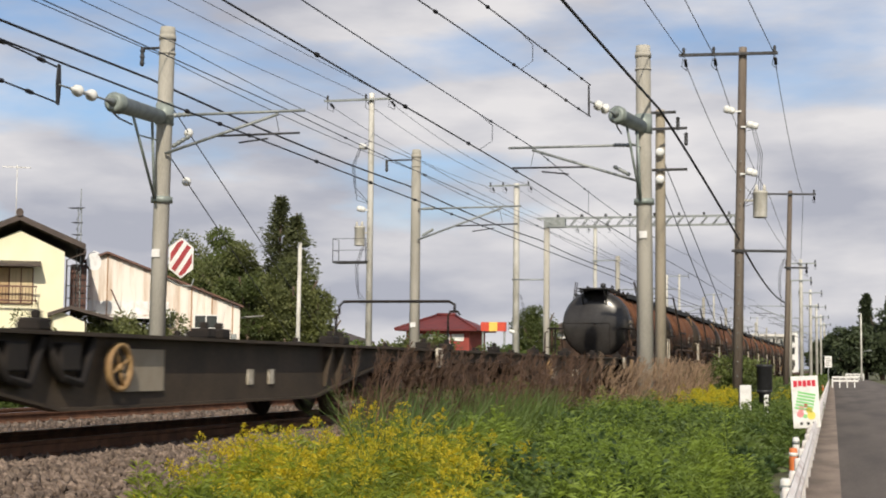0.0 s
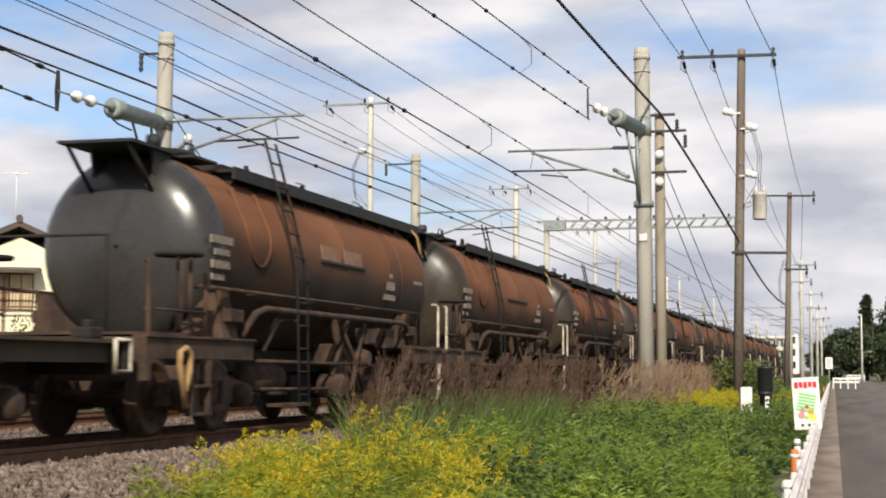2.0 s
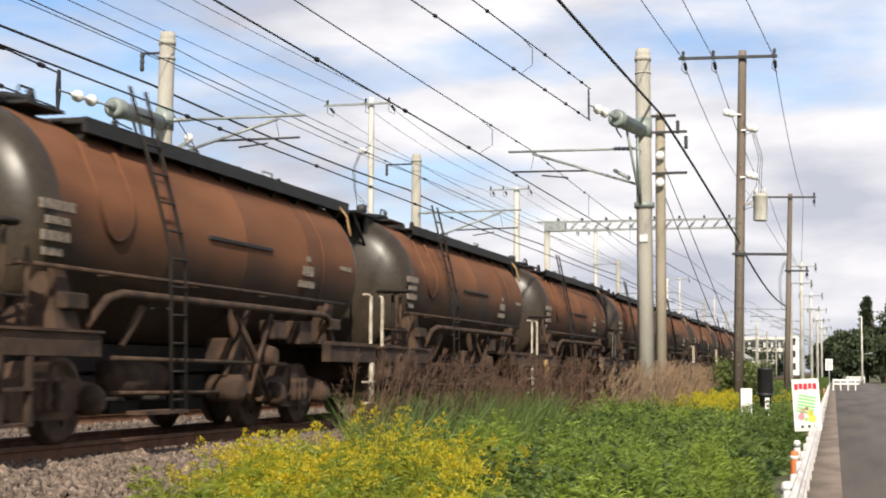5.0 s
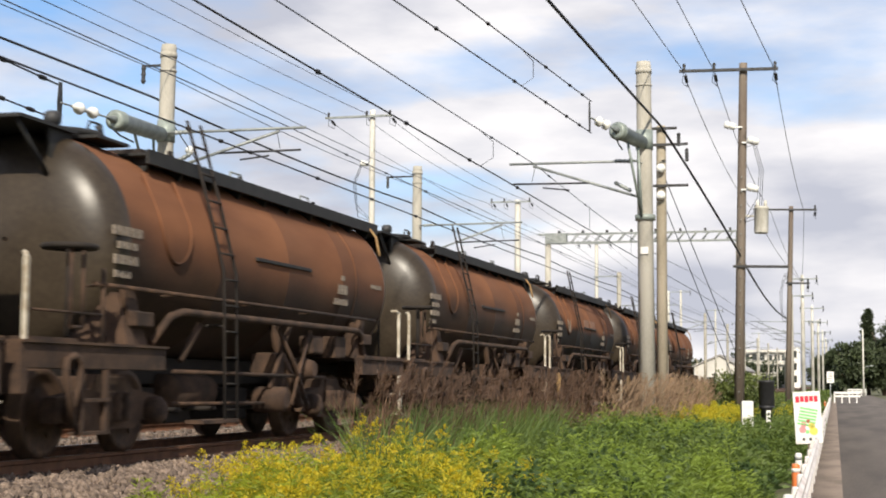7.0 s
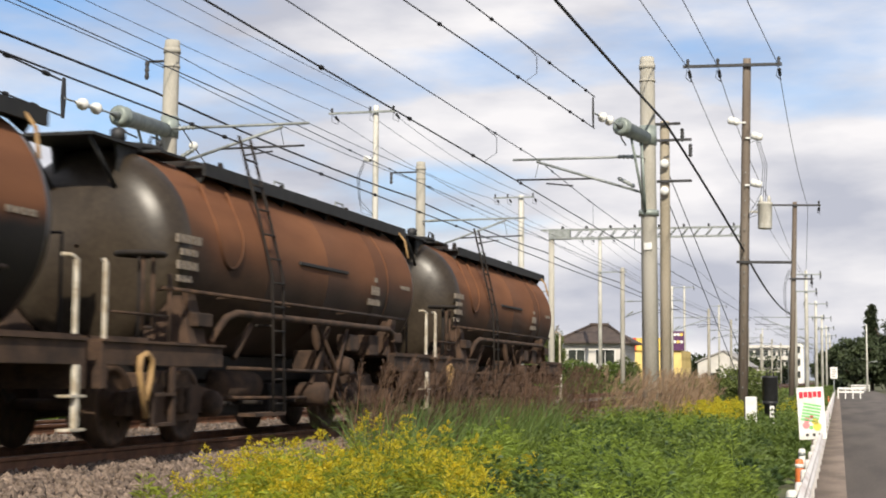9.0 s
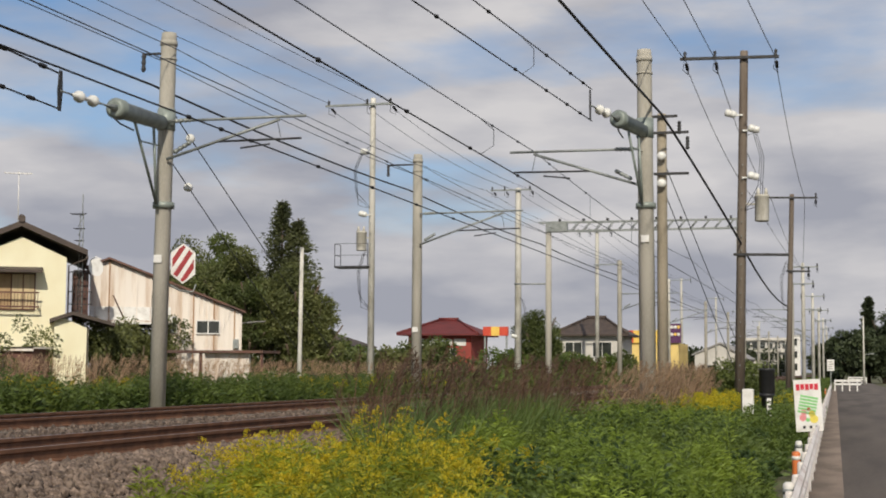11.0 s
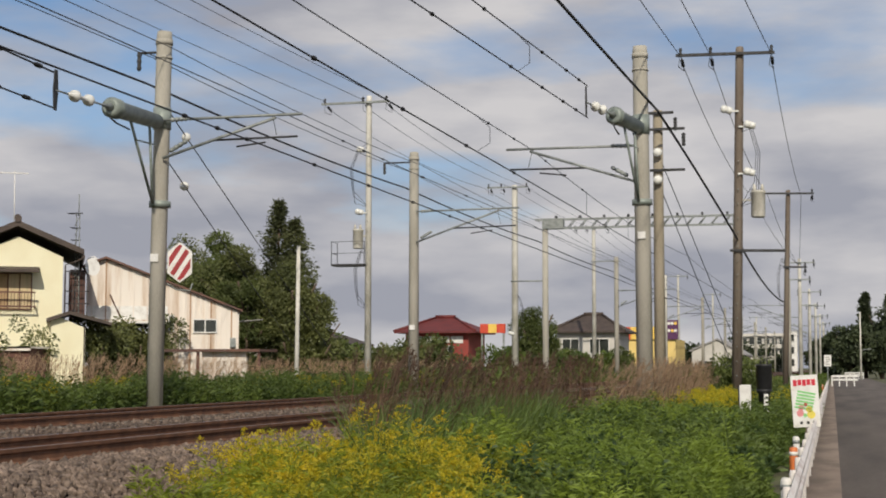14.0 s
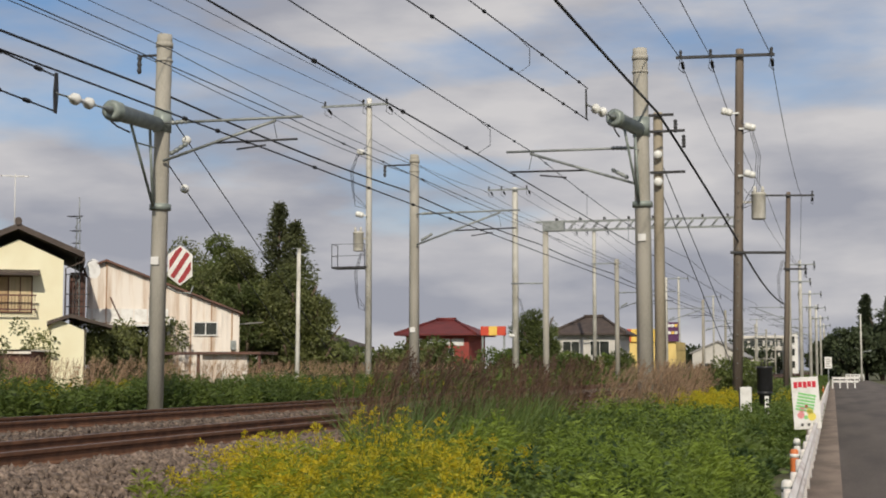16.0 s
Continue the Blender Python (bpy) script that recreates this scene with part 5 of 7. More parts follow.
def shed():
    t = thing("corrugated_shed", (-31.0, 56.0, 0.5), "white rust streaked corrugated workshop with sloping roof", "shed")
    t.matrix_basis = pose(-31.0, 56.0, 0.5, 0, 0, 27) @ Matrix.Diagonal((0.926, 1, 1, 1))
    top = [(0, 5.32), (0.85, 5.62), (2.2, 5.16), (3.9, 4.55), (6.9, 3.46)]

    def z_at(x):
        for (xa, za), (xb, zb) in zip(top, top[1:]):
            if xa <= x <= xb:
                return za + (zb - za) * (x - xa) / (xb - xa)
        return top[-1][1]

    bm = B()
    prism(bm, [(0, 2.95), (3.65, 2.95), (3.65, -0.3), (6.9, -0.3), (6.9, 3.44), (3.9, 4.53), (0.85, 5.6), (0, 5.3)], "y", 0, 9)
    part("wall", bm, WALL_WHITE, t)
    # sheet ribs
    i = 0
    x = 0.25
    while x < 6.85:
        zb = 2.95 if x < 3.65 else 0.2
        runs = [(zb, 2.45), (3.15, z_at(x) - 0.06)] if 4.75 < x < 5.95 or 3.66 < x < 3.95 else [(zb, z_at(x) - 0.06)]
        for z0, z1 in runs:
            bm = B()
            box(bm, x - 0.03, x + 0.03, -0.06, 0.0, z0, z1)
            part("sheet_rib", bm, RUST_STREAK if i % 4 == 1 else WALL_WHITE, t)
        i += 1
        x += 0.62 if x < 3.6 else 0.235
    bm = B()
    prism(bm, [(-0.2, 5.30), (0.85, 5.70), (7.05, 3.50), (7.05, 3.42), (0.85, 5.61), (-0.2, 5.22)], "y", -0.25, 9.3)
    part("roof", bm, RUST_ROOF, t, "thin rusty roof sheet")
    bm = B()
    box(bm, 0.0, 3.66, -0.06, 0.0, 3.05, 3.62)
    box(bm, -0.1, 3.7, -0.5, 0.0, 2.88, 2.97)
    part("lower_band", bm, PAINT_WHITE, t)
    for x0 in (1.05, 2.8):
        bm = B()
        pipe(bm, [(x0, -0.06, 4.1), (x0 + 0.45, -0.08, 3.2)], 0.035, 5)
        part("rust_stay", bm, RUST_ROOF, t)
    window(t, 4.85, 5.85, 2.55, 3.05, -0.03, PAINT_WHITE, GLASS, 1)
    window(t, 3.72, 3.9, 2.6, 3.2, -0.03, PAINT_WHITE, GLASS, 0)
    bm = B()
    box(bm, 6.5, 6.75, -0.16, -0.0, 1.9, 2.3, 0.02)
    part("meter_box", bm, GALV, t)
    bm = B()
    prism(bm, [(6.9, 3.0), (8.05, 3.1), (8.05, 3.13), (6.9, 3.04)], "y", 0.4, 1.8)
    part("small_canopy", bm, GREY_ROOF, t)
    bm = B()
    lathe(bm, (0.25, 0.4, 5.35), (0.25, 0.4, 5.75), [(0, 0.18), (0.4, 0.18), (0.5, 0.30), (0.8, 0.22), (1, 0.05)], 14)
    part("roof_vent", bm, PAINT_WHITE, t)
    return t


shed()

lean = thing("low_shelter", (-27.0, 54.0, 0.5), "low shelter with a flat rusty roof and patchy wall", "shed")
bm = B()
box(bm, 0, 4.7, 0, 1.8, 1.66, 1.76)
part("roof", bm, RUST_ROOF, lean)
bm = B()
box(bm, 2.1, 4.0, 0.3, 0.45, -0.3, 1.66)
part("wall", bm, WALL_WHITE, lean)
for x in (0.1, 2.0, 4.6):
    bm = B()
    box(bm, x - 0.05, x + 0.05, 0.1, 0.2, -0.3, 1.66)
    part("post", bm, BROWN_BOARD, lean)
store = thing("garden_store", (-31.7, 50.0, 0.5), "small brown garden store with a pale edged roof", "shed")
bm = B()
box(bm, 0, 1.7, 0, 1.2, -0.3, 1.75)
part("wall", bm, BROWN_BOARD, store)
bm = B()
box(bm, -0.1, 1.8, -0.15, 1.3, 1.75, 1.82)
box(bm, -0.1, 1.8, -0.15, -0.12, 1.66, 1.82)
part("roof", bm, WALL_WHITE, store)


def hip_house(at, w_, dp, wall_h, roof_h, over, wall_m, roof_m, label, windows):
    t = thing("house", at, label, "house", "houses beyond the tracks")
    bm = B()
    box(bm, -w_ / 2, w_ / 2, 0, dp, -0.3, wall_h)
    part("wall", bm, wall_m, t)
    bm = B()
    a, b = w_ / 2 + over, dp + over
    lo = [bm.verts.new(p) for p in ((-a, -over, wall_h), (a, -over, wall_h), (a, b, wall_h), (-a, b, wall_h))]
    lo2 = [bm.verts.new((v.co.x, v.co.y, wall_h - 0.15)) for v in lo]
    r = [bm.verts.new((-w_ * 0.14, dp / 2, wall_h + roof_h)), bm.verts.new((w_ * 0.14, dp / 2, wall_h + roof_h))]
    for f in ((lo[0], lo[1], r[1], r[0]), (lo[2], lo[3], r[0], r[1]), (lo[1], lo[2], r[1]), (lo[3], lo[0], r[0]), lo2[::-1]):
        bm.faces.new(f)
    for i in range(4):
        bm.faces.new((lo[i], lo2[i], lo2[(i + 1) % 4], lo[(i + 1) % 4]))
    rf_ = part("roof", bm, roof_m, t)
    for sgn in (-1, 1):
        bm = B()
        pipe(bm, [(sgn * a, -over, wall_h + 0.05), (sgn * w_ * 0.14, dp / 2, wall_h + roof_h + 0.05)], 0.12, 5)
        part("ridge_tile", bm, roof_m, rf_)
    bm = B()
    pipe(bm, [(-w_ * 0.16, dp / 2, wall_h + roof_h + 0.08), (w_ * 0.16, dp / 2, wall_h + roof_h + 0.08)], 0.16, 6)
    part("ridge_tile", bm, roof_m, rf_)
    for x0, x1, z0, z1, gm in windows:
        window(t, x0, x1, z0, z1, -0.03, PAINT_WHITE, gm, 1)
    return t


hip_house((-38.1, 136, 0.6), 6.2, 6.5, 4.35, 1.45, 0.9, RED_WALL, RED_ROOF, "house with a dark red tiled hip roof", [(-2.6 + i * 1.35, -1.5 + i * 1.35, 3.3, 3.85, PAINT_WHITE) for i in range(4)] + [(-1.2, -0.2, 2.1, 3.0, PLASTER), (0.6, 1.6, 2.1, 3.0, GLASS)])
hip_house((-22.0, 127, 0.6), 5.4, 6, 4.1, 1.5, 0.6, PLASTER, ROOF_BROWN, "plastered house with a dark hip roof", [(-2.2, -0.8, 2.4, 3.4, GLASS), (0.2, 1.8, 2.2, 3.4, GLASS), (-1.8, -0.4, 0.6, 1.6, GLASS)])
hip_house((-47, 120, 0.6), 9, 7, 3.0, 1.6, 0.8, PLASTER, ROOF_BROWN, "low plastered house with a brown roof", [(-2.2, -0.8, 1.0, 2.2, GLASS)])

sign_b = thing("roadside_sign", (-32.6, 136, 0.6), "red and yellow box sign behind the house", "sign")
for i, m_ in enumerate((SIGN_RED, SIGN_YELLOW, SIGN_RED)):
    bm = B()
    box(bm, -1.25 + i * 0.8, -0.45 + i * 0.8, 0, 0.4, 4.2, 5.05)
    part("panel", bm, m_, sign_b)
bm = B()
for x in (-1.1, 1.0):
    cyl(bm, (x, 0.2, -0.2), (x, 0.2, 4.2), 0.1)
part("post", bm, GALV, sign_b)

shop = thing("shop", (-20.4, 155, 0.6), "yellow shop with red and yellow fascia and a rooftop sign", "shop")
bm = B()
box(bm, -2.75, 2.75, 0, 9, -0.3, 3.9)
part("wall", bm, YELLOW_WALL, shop)
for i in range(4):
    bm = B()
    box(bm, -2.85 + i * 0.95, -1.9 + i * 0.95, -0.25, 0.0, 3.9, 5.2)
    part("fascia_panel", bm, SIGN_YELLOW if i % 2 else SIGN_RED, shop)
bm = B()
box(bm, 1.55, 3.05, -0.3, 0.0, 3.9, 5.9)
board = part("rooftop_sign", bm, SIGN_PURPLE, shop)
for i in range(8):
    bm = B()
    x, z = 1.68 + (i % 4) * 0.34, 5.55 - (i // 4) * 0.75
    lathe(bm, (x + 0.1, -0.36, z), (x + 0.1, -0.30, z), [(0, 0.17), (1, 0.17)], 8)
    part("sign_mark", bm, PAINT_WHITE if i % 3 else SIGN_YELLOW, board)
bm = B()
box(bm, 0.9, 2.6, -0.06, 0, 0.2, 1.0)
part("door", bm, GLASS, shop)

white_hall = thing("warehouse", (-19.6, 225, 0.5), "long white gabled warehouse far off", "warehouse")
bm = B()
prism(bm, [(-3.6, -0.3), (3.8, -0.3), (3.8, 3.0), (0.2, 5.2), (-3.6, 3.6)], "y", 0, 20)
part("wall", bm, PLASTER, white_hall)
bm = B()
gable_roof(bm, -4.0, 4.2, -0.3, 20.5, 0.2, 5.45, 3.65, 3.05, 0.2)
part("roof", bm, GREY_ROOF, white_hall)
window(white_hall, -2.6, -0.4, 0.8, 2.0, -0.03, GREY_ROOF, GLASS, 1)
window(white_hall, 1.0, 3.0, 0.8, 2.0, -0.03, GREY_ROOF, GLASS, 1)

flats = thing("apartment_building", (-20.2, 360, 0.5), "pale grey apartment block far down the line", "apartment building")
bm = B()
box(bm, -7.2, 7.2, 0, 10, -0.3, 9.2)
part("wall", bm, PLASTER, flats)
for r_ in range(3):
    for k in range(8):
        window(flats, -6.8 + k * 1.75, -5.6 + k * 1.75, 1.0 + r_ * 2.8, 2.5 + r_ * 2.8, -0.04, PAINT_WHITE, GLASS, 0)
    bm = B()
    box(bm, -7.3, 7.3, -0.8, 0, 0.3 + r_ * 2.8 + 2.6, 0.3 + r_ * 2.8 + 2.75)
    part("balcony", bm, PLASTER, flats)
tower = thing("stair_tower", (-13.2, 345, 0.5), "white block with dark openings far down the line", "building")
bm = B()
box(bm, -1.3, 1.3, 0, 5, -0.3, 9.4)
part("wall", bm, PAINT_WHITE, tower)
for r_ in range(3):
    window(tower, -0.9, 0.6, 1.5 + r_ * 2.8, 3.0 + r_ * 2.8, -0.04, PLASTER, GLASS, 1)


# ================= things beside the track and road =================
hexa = thing("striped_marker", (-15.35, 31.6, 2.95), "hexagonal marker with red and white diagonal stripes on the far pole", "railway sign")
hx = [(0, 0.47), (0.28, 0.25), (0.28, -0.25), (0, -0.47), (-0.28, -0.25), (-0.28, 0.25)]
HT = pose(0.36, -0.2, 1.02, 0, 0, 25)
bm = B()
prism(bm, hx, "y", 0.0, 0.13)
o = part("board", bm, PAINT_WHITE, hexa)
o.matrix_basis = HT


def clip_poly(poly, a, b, c):
    """Keeps the side a*x + b*z <= c of a 2D outline."""
    out = []
    for (x0, z0), (x1, z1) in zip(poly, poly[1:] + poly[:1]):
        d0, d1 = a * x0 + b * z0 - c, a * x1 + b * z1 - c
        if d0 <= 0:
            out.append((x0, z0))
        if d0 * d1 < 0:
            f = d0 / (d0 - d1)
            out.append((x0 + (x1 - x0) * f, z0 + (z1 - z0) * f))
    return out


inner = [(x * 0.88, z * 0.90) for x, z in hx]
na, nb = math.cos(radians(-32)), math.sin(radians(-32))
for k in (-0.21, 0.0, 0.21):
    pl = clip_poly(clip_poly(inner, na, nb, k + 0.055), -na, -nb, -k + 0.055)
    if len(pl) > 2:
        bm = B()
        prism(bm, pl, "y", -0.006, 0.0)
        part("red_stripe", bm, RED_PAINT, o)
bm = B()
pipe(bm, [(-0.05, -0.4, 0.62), (0.2, 0.0, 0.40), (0.50, 0.08, 0.38), (0.55, 0.10, 0.55)], 0.02, 5)
pipe(bm, [(-0.05, -0.42, 1.0), (0.45, 0.1, 1.0)], 0.025, 5)
part("mount", bm, GALV, hexa)

thin_pole = thing("thin_pole", (-16.93, 44.0, 0.4), "thin pale pole standing in the far weeds", "pole")
bm = B()
lathe(bm, (0, 0, -0.3), (0.04, 0, 5.0), [(0, 0.075), (1, 0.06)], 10)
part("shaft", bm, PALE_POLE, thin_pole)


def guard_rail():
    RAIL_PAINT = mat("weathered rail paint", (0.76, 0.72, 0.69), (0.44, 0.34, 0.30), 0.6, scale=1.4, fine=30, bump=0.1, spread=(0.48, 0.78))
    t = thing("guard_rail", (0, 0, 0), "weathered white steel guard rail along the road edge", "guard rail")
    yy = [10 + 2.0 * i for i in range(58)]
    prof = [(0.0, 0.44), (0.03, 0.465), (0.03, 0.51), (0.0, 0.55), (0.0, 0.575), (0.03, 0.61), (0.03, 0.655), (0.0, 0.69)]
    for k in range(0, len(yy) - 2, 2):
        bm = B()
        rows_ = []
        for y in yy[k:k + 3]:
            e = road_edge(y) + 0.0
            rows_.append([bm.verts.new((e + px_, y, pz)) for px_, pz in prof] + [bm.verts.new((e + px_ - 0.006, y, pz)) for px_, pz in reversed(prof)])
        for a, b in zip(rows_, rows_[1:]):
            for i in range(len(a)):
                bm.faces.new((a[i], a[(i + 1) % len(a)], b[(i + 1) % len(a)], b[i]))
        part("beam", bm, RAIL_PAINT, t)
    bm = B()
    lathe(bm, (0, 0, -0.35), (0, 0, 0.62), [(0, 0.04), (0.97, 0.04), (1, 0.03)], 10)
    box(bm, -0.0, 0.06, -0.04, 0.04, 0.50, 0.60)
    post = part("post", bm, RAIL_PAINT, t)
    post.location = (road_edge(10) - 0.06, 10, 0)
    for y in yy[1:]:
        p_ = new("post", post.data)
        p_.parent = t
        p_.location = (road_edge(y) - 0.06, y, 0)
    return t


guard_rail()
def bollard(x, y, h, material, label):
    t = thing("marker_post", (x, y, -0.02), label, "marker post", "marker posts beside the guard rail")
    bm = B()
    lathe(bm, (0, 0, -0.2), (0, 0, h), [(0, 0.055), (0.94, 0.055), (0.98, 0.05), (1, 0.03)], 14)
    part("post", bm, material, t)
    bm = B()
    cyl(bm, (0, 0, h - 0.11), (0, 0, h - 0.06), 0.058, n=14)
    part("band", bm, PAINT_WHITE if material is ORANGE else GALV, t)


bollard(-0.60, 14.0, 0.57, PAINT_WHITE, "short white marker post behind the guard rail")
bollard(-0.76, 20.0, 0.54, ORANGE, "short orange marker post behind the guard rail")
bollard(-0.87, 24.0, 0.50, PAINT_WHITE, "short white marker post below the poster")
bollard(-1.75, 92.0, 0.60, ORANGE, "orange marker post at the end of the guard rail")

poster = thing("poster_board", (-0.725, 26.0, 0.05), "white poster board with red heading and colourful drawing", "sign")
poster.matrix_basis = pose(-0.725, 26.0, 0.05, 0, -3.2, 2)
bm = B()
box(bm, -0.225, 0.225, -0.012, 0.012, 0.50, 1.38, 0.004)
pb = part("board", bm, PAINT_WHITE, poster)
bm = B()
box(bm, -0.03, 0.03, 0.014, 0.06, -0.2, 1.3)
part("stake", bm, WOOD_POLE, poster)
POSTER_RED = mat("poster red", (0.62, 0.02, 0.05), (0.55, 0.02, 0.04), 0.6, scale=20, bump=0)
POSTER_GREEN = mat("poster green", (0.28, 0.62, 0.24), (0.22, 0.55, 0.20), 0.6, scale=20, bump=0)
POSTER_PINK = mat("poster pink", (0.75, 0.30, 0.30), (0.68, 0.25, 0.26), 0.6, scale=20, bump=0)
POSTER_YELLOW = mat("poster yellow", (0.80, 0.66, 0.12), (0.72, 0.60, 0.10), 0.6, scale=20, bump=0)
for i in range(5):
    bm = B()
    box(bm, -0.185 + i * 0.076, -0.185 + i * 0.076 + 0.062, -0.016, -0.0125, 1.20 + 0.012 * (i % 2), 1.305)
    part("heading_bar", bm, POSTER_RED, pb)
for i in range(6):
    bm = B()
    z = 1.13 - i * 0.052
    prism(bm, [(-0.12 - 0.012 * i, z - 0.036), (0.17 - 0.012 * i, z - 0.10), (0.17 - 0.012 * i, z - 0.064), (-0.12 - 0.012 * i, z)], "y", -0.0155, -0.0125)
    part("green_stripe", bm, POSTER_GREEN, pb)
for x, z, r_, m_ in ((-0.08, 0.83, 0.05, POSTER_PINK), (-0.10, 0.74, 0.06, POSTER_PINK), (0.05, 0.80, 0.055, POSTER_YELLOW), (0.08, 0.71, 0.07, POSTER_YELLOW), (-0.02, 0.70, 0.035, POSTER_GREEN), (0.0, 0.88, 0.03, POSTER_RED)):
    bm = B()
    lathe(bm, (x, -0.0155, z), (x, -0.0125, z), [(0, r_), (1, r_)], 12)
    part("drawing_shape", bm, m_, pb)
for x in (-0.09, 0.02, 0.12):
    bm = B()
    box(bm, x - 0.022, x + 0.022, -0.016, -0.0125, 0.555, 0.60)
    part("footer_mark", bm, BLACK_PAINT, pb)

cab = thing("relay_box", (-2.2, 39.2, 0.1), "black upright relay cabinet with a white label strip", "cabinet")
bm = B()
lathe(bm, (0, 0, 0.9), (0, 0, 1.55), [(0, 0.19), (0.02, 0.20), (0.9, 0.20), (0.92, 0.215), (1, 0.19)], 20)
part("upper_drum", bm, BLACK_PAINT, cab)
bm = B()
lathe(bm, (0, 0, -0.2), (0, 0, 0.9), [(0, 0.15), (0.9, 0.15), (0.93, 0.2), (1, 0.2)], 18)
part("pedestal", bm, BLACK_PAINT, cab)
bm = B()
box(bm, 0.00, 0.11, -0.168, -0.150, 0.22, 0.78)
lb = part("label_strip", bm, PAINT_WHITE, cab)
for i in range(4):
    bm = B()
    box(bm, 0.03, 0.08, -0.172, -0.1685, 0.30 + i * 0.12, 0.36 + i * 0.12)
    part("label_mark", bm, BLACK_PAINT, lb)
bm = B()
for x in (-0.08, 0.0, 0.08):
    pipe(bm, [(x, 0, 1.55), (x, 0, 1.72)], 0.014, 5)
part("terminal", bm, DARK_STEEL, cab)
wb = thing("junction_box", (-2.62, 38.3, 0.1), "white junction box with a dark side beside the wooden pole", "cabinet")
bm = B()
box(bm, -0.14, 0.14, -0.12, 0.12, -0.2, 1.02, 0.02)
part("body", bm, PAINT_WHITE, wb)
bm = B()
box(bm, -0.17, -0.142, -0.10, 0.10, 0.2, 1.0)
part("side_plate", bm, DARK_STEEL, wb)


def barrier(x, y, n, label):
    t = thing("road_barrier", (x, y, 0), label, "barrier", "white road barriers")
    for z in (0.50, 0.78):
        bm = B()
        box(bm, 0, n, -0.03, 0.03, z, z + 0.17, 0.01)
        part("plank", bm, PAINT_WHITE, t)
    for i in range(int(n / 0.6) + 1):
        bm = B()
        box(bm, i * 0.6 - 0.05, i * 0.6 + 0.05, 0.03, 0.12, -0.1, 0.95, 0.01)
        part("post", bm, PAINT_WHITE, t)


barrier(-1.66, 128.6, 2.1, "white barrier planks across the lane end")
barrier(-0.95, 215, 2.4, "second white barrier further down the lane")
board2 = thing("notice_board", (-1.66, 108, 0.0), "small white notice board on a post", "sign")
bm = B()
box(bm, -0.25, 0.25, -0.02, 0.02, 1.66, 2.46, 0.01)
b2 = part("board", bm, PAINT_WHITE, board2)
bm = B()
cyl(bm, (0, 0.06, -0.2), (0, 0.06, 2.5), 0.04)
part("post", bm, GALV, board2)
for i in range(4):
    bm = B()
    box(bm, -0.16, 0.15 - 0.05 * (i % 2), -0.025, -0.0205, 1.78 + i * 0.16, 1.85 + i * 0.16)
    part("text_bar", bm, GREY_ROOF, b2)
lamp = thing("street_lamp", (1.1, 200, 0), "slim street lamp post before the dark trees", "street lamp")
bm = B()
lathe(bm, (0, 0, -0.2), (0, 0, 8.8), [(0, 0.13), (1, 0.08)], 10)
part("post", bm, PALE_POLE, lamp)
bm = B()
pipe(bm, [(0, 0, 3.5), (0.3, 0, 3.9), (1.0, 0, 4.0)], 0.05, 6)
box(bm, 0.8, 1.3, -0.1, 0.1, 3.92, 4.06, 0.02)
part("lamp_arm", bm, GALV, lamp)


# ================= plants =================
def leaf_mat(name, c1, c2, trans=0.35, vary=0.35, rough=0.6):
    return mat(name, c1, c2, rough, scale=0.9, fine=7, bump=0, vary=vary, trans=trans)


WEED = leaf_mat("weed leaves", (0.140, 0.190, 0.034), (0.060, 0.100, 0.022))
WEED_DARK = leaf_mat("dark weed leaves", (0.075, 0.125, 0.034), (0.040, 0.075, 0.022))
WEED_LIME = leaf_mat("lime weed leaves", (0.22, 0.29, 0.036), (0.13, 0.19, 0.028))
GOLD_LEAF = leaf_mat("goldenrod leaves", (0.29, 0.33, 0.024), (0.11, 0.155, 0.019))
GOLD_FLOWER = leaf_mat("goldenrod flowers", (0.58, 0.44, 0.016), (0.38, 0.36, 0.020), 0.4)
BLADE = leaf_mat("grass blades", (0.125, 0.175, 0.040), (0.07, 0.115, 0.028))
DRY = leaf_mat("dry stalks", (0.22, 0.125, 0.07), (0.13, 0.072, 0.045), 0.25)
PLUME = leaf_mat("brown plumes", (0.150, 0.088, 0.056), (0.080, 0.046, 0.030), 0.3)
PLUME_TAN = leaf_mat("tan plumes", (0.46, 0.31, 0.19), (0.33, 0.23, 0.15), 0.35)
TREE_LEAF = leaf_mat("dark tree leaves", (0.175, 0.190, 0.058), (0.085, 0.102, 0.034), 0.25)
TREE_LEAF2 = leaf_mat("bright tree leaves", (0.135, 0.165, 0.042), (0.075, 0.100, 0.028), 0.3)
CEDAR_LEAF = leaf_mat("cedar needles", (0.110, 0.122, 0.046), (0.055, 0.066, 0.027), 0.2)
WOODS_LEAF = leaf_mat("shaded woods leaves", (0.068, 0.088, 0.038), (0.034, 0.048, 0.022), 0.15)
BARK = mat("bark", (0.14, 0.10, 0.07), (0.08, 0.055, 0.04), 0.95, scale=4, fine=30, bump=0.5, stretch=(1, 1, 0.2))
prng = np.random.default_rng(11)


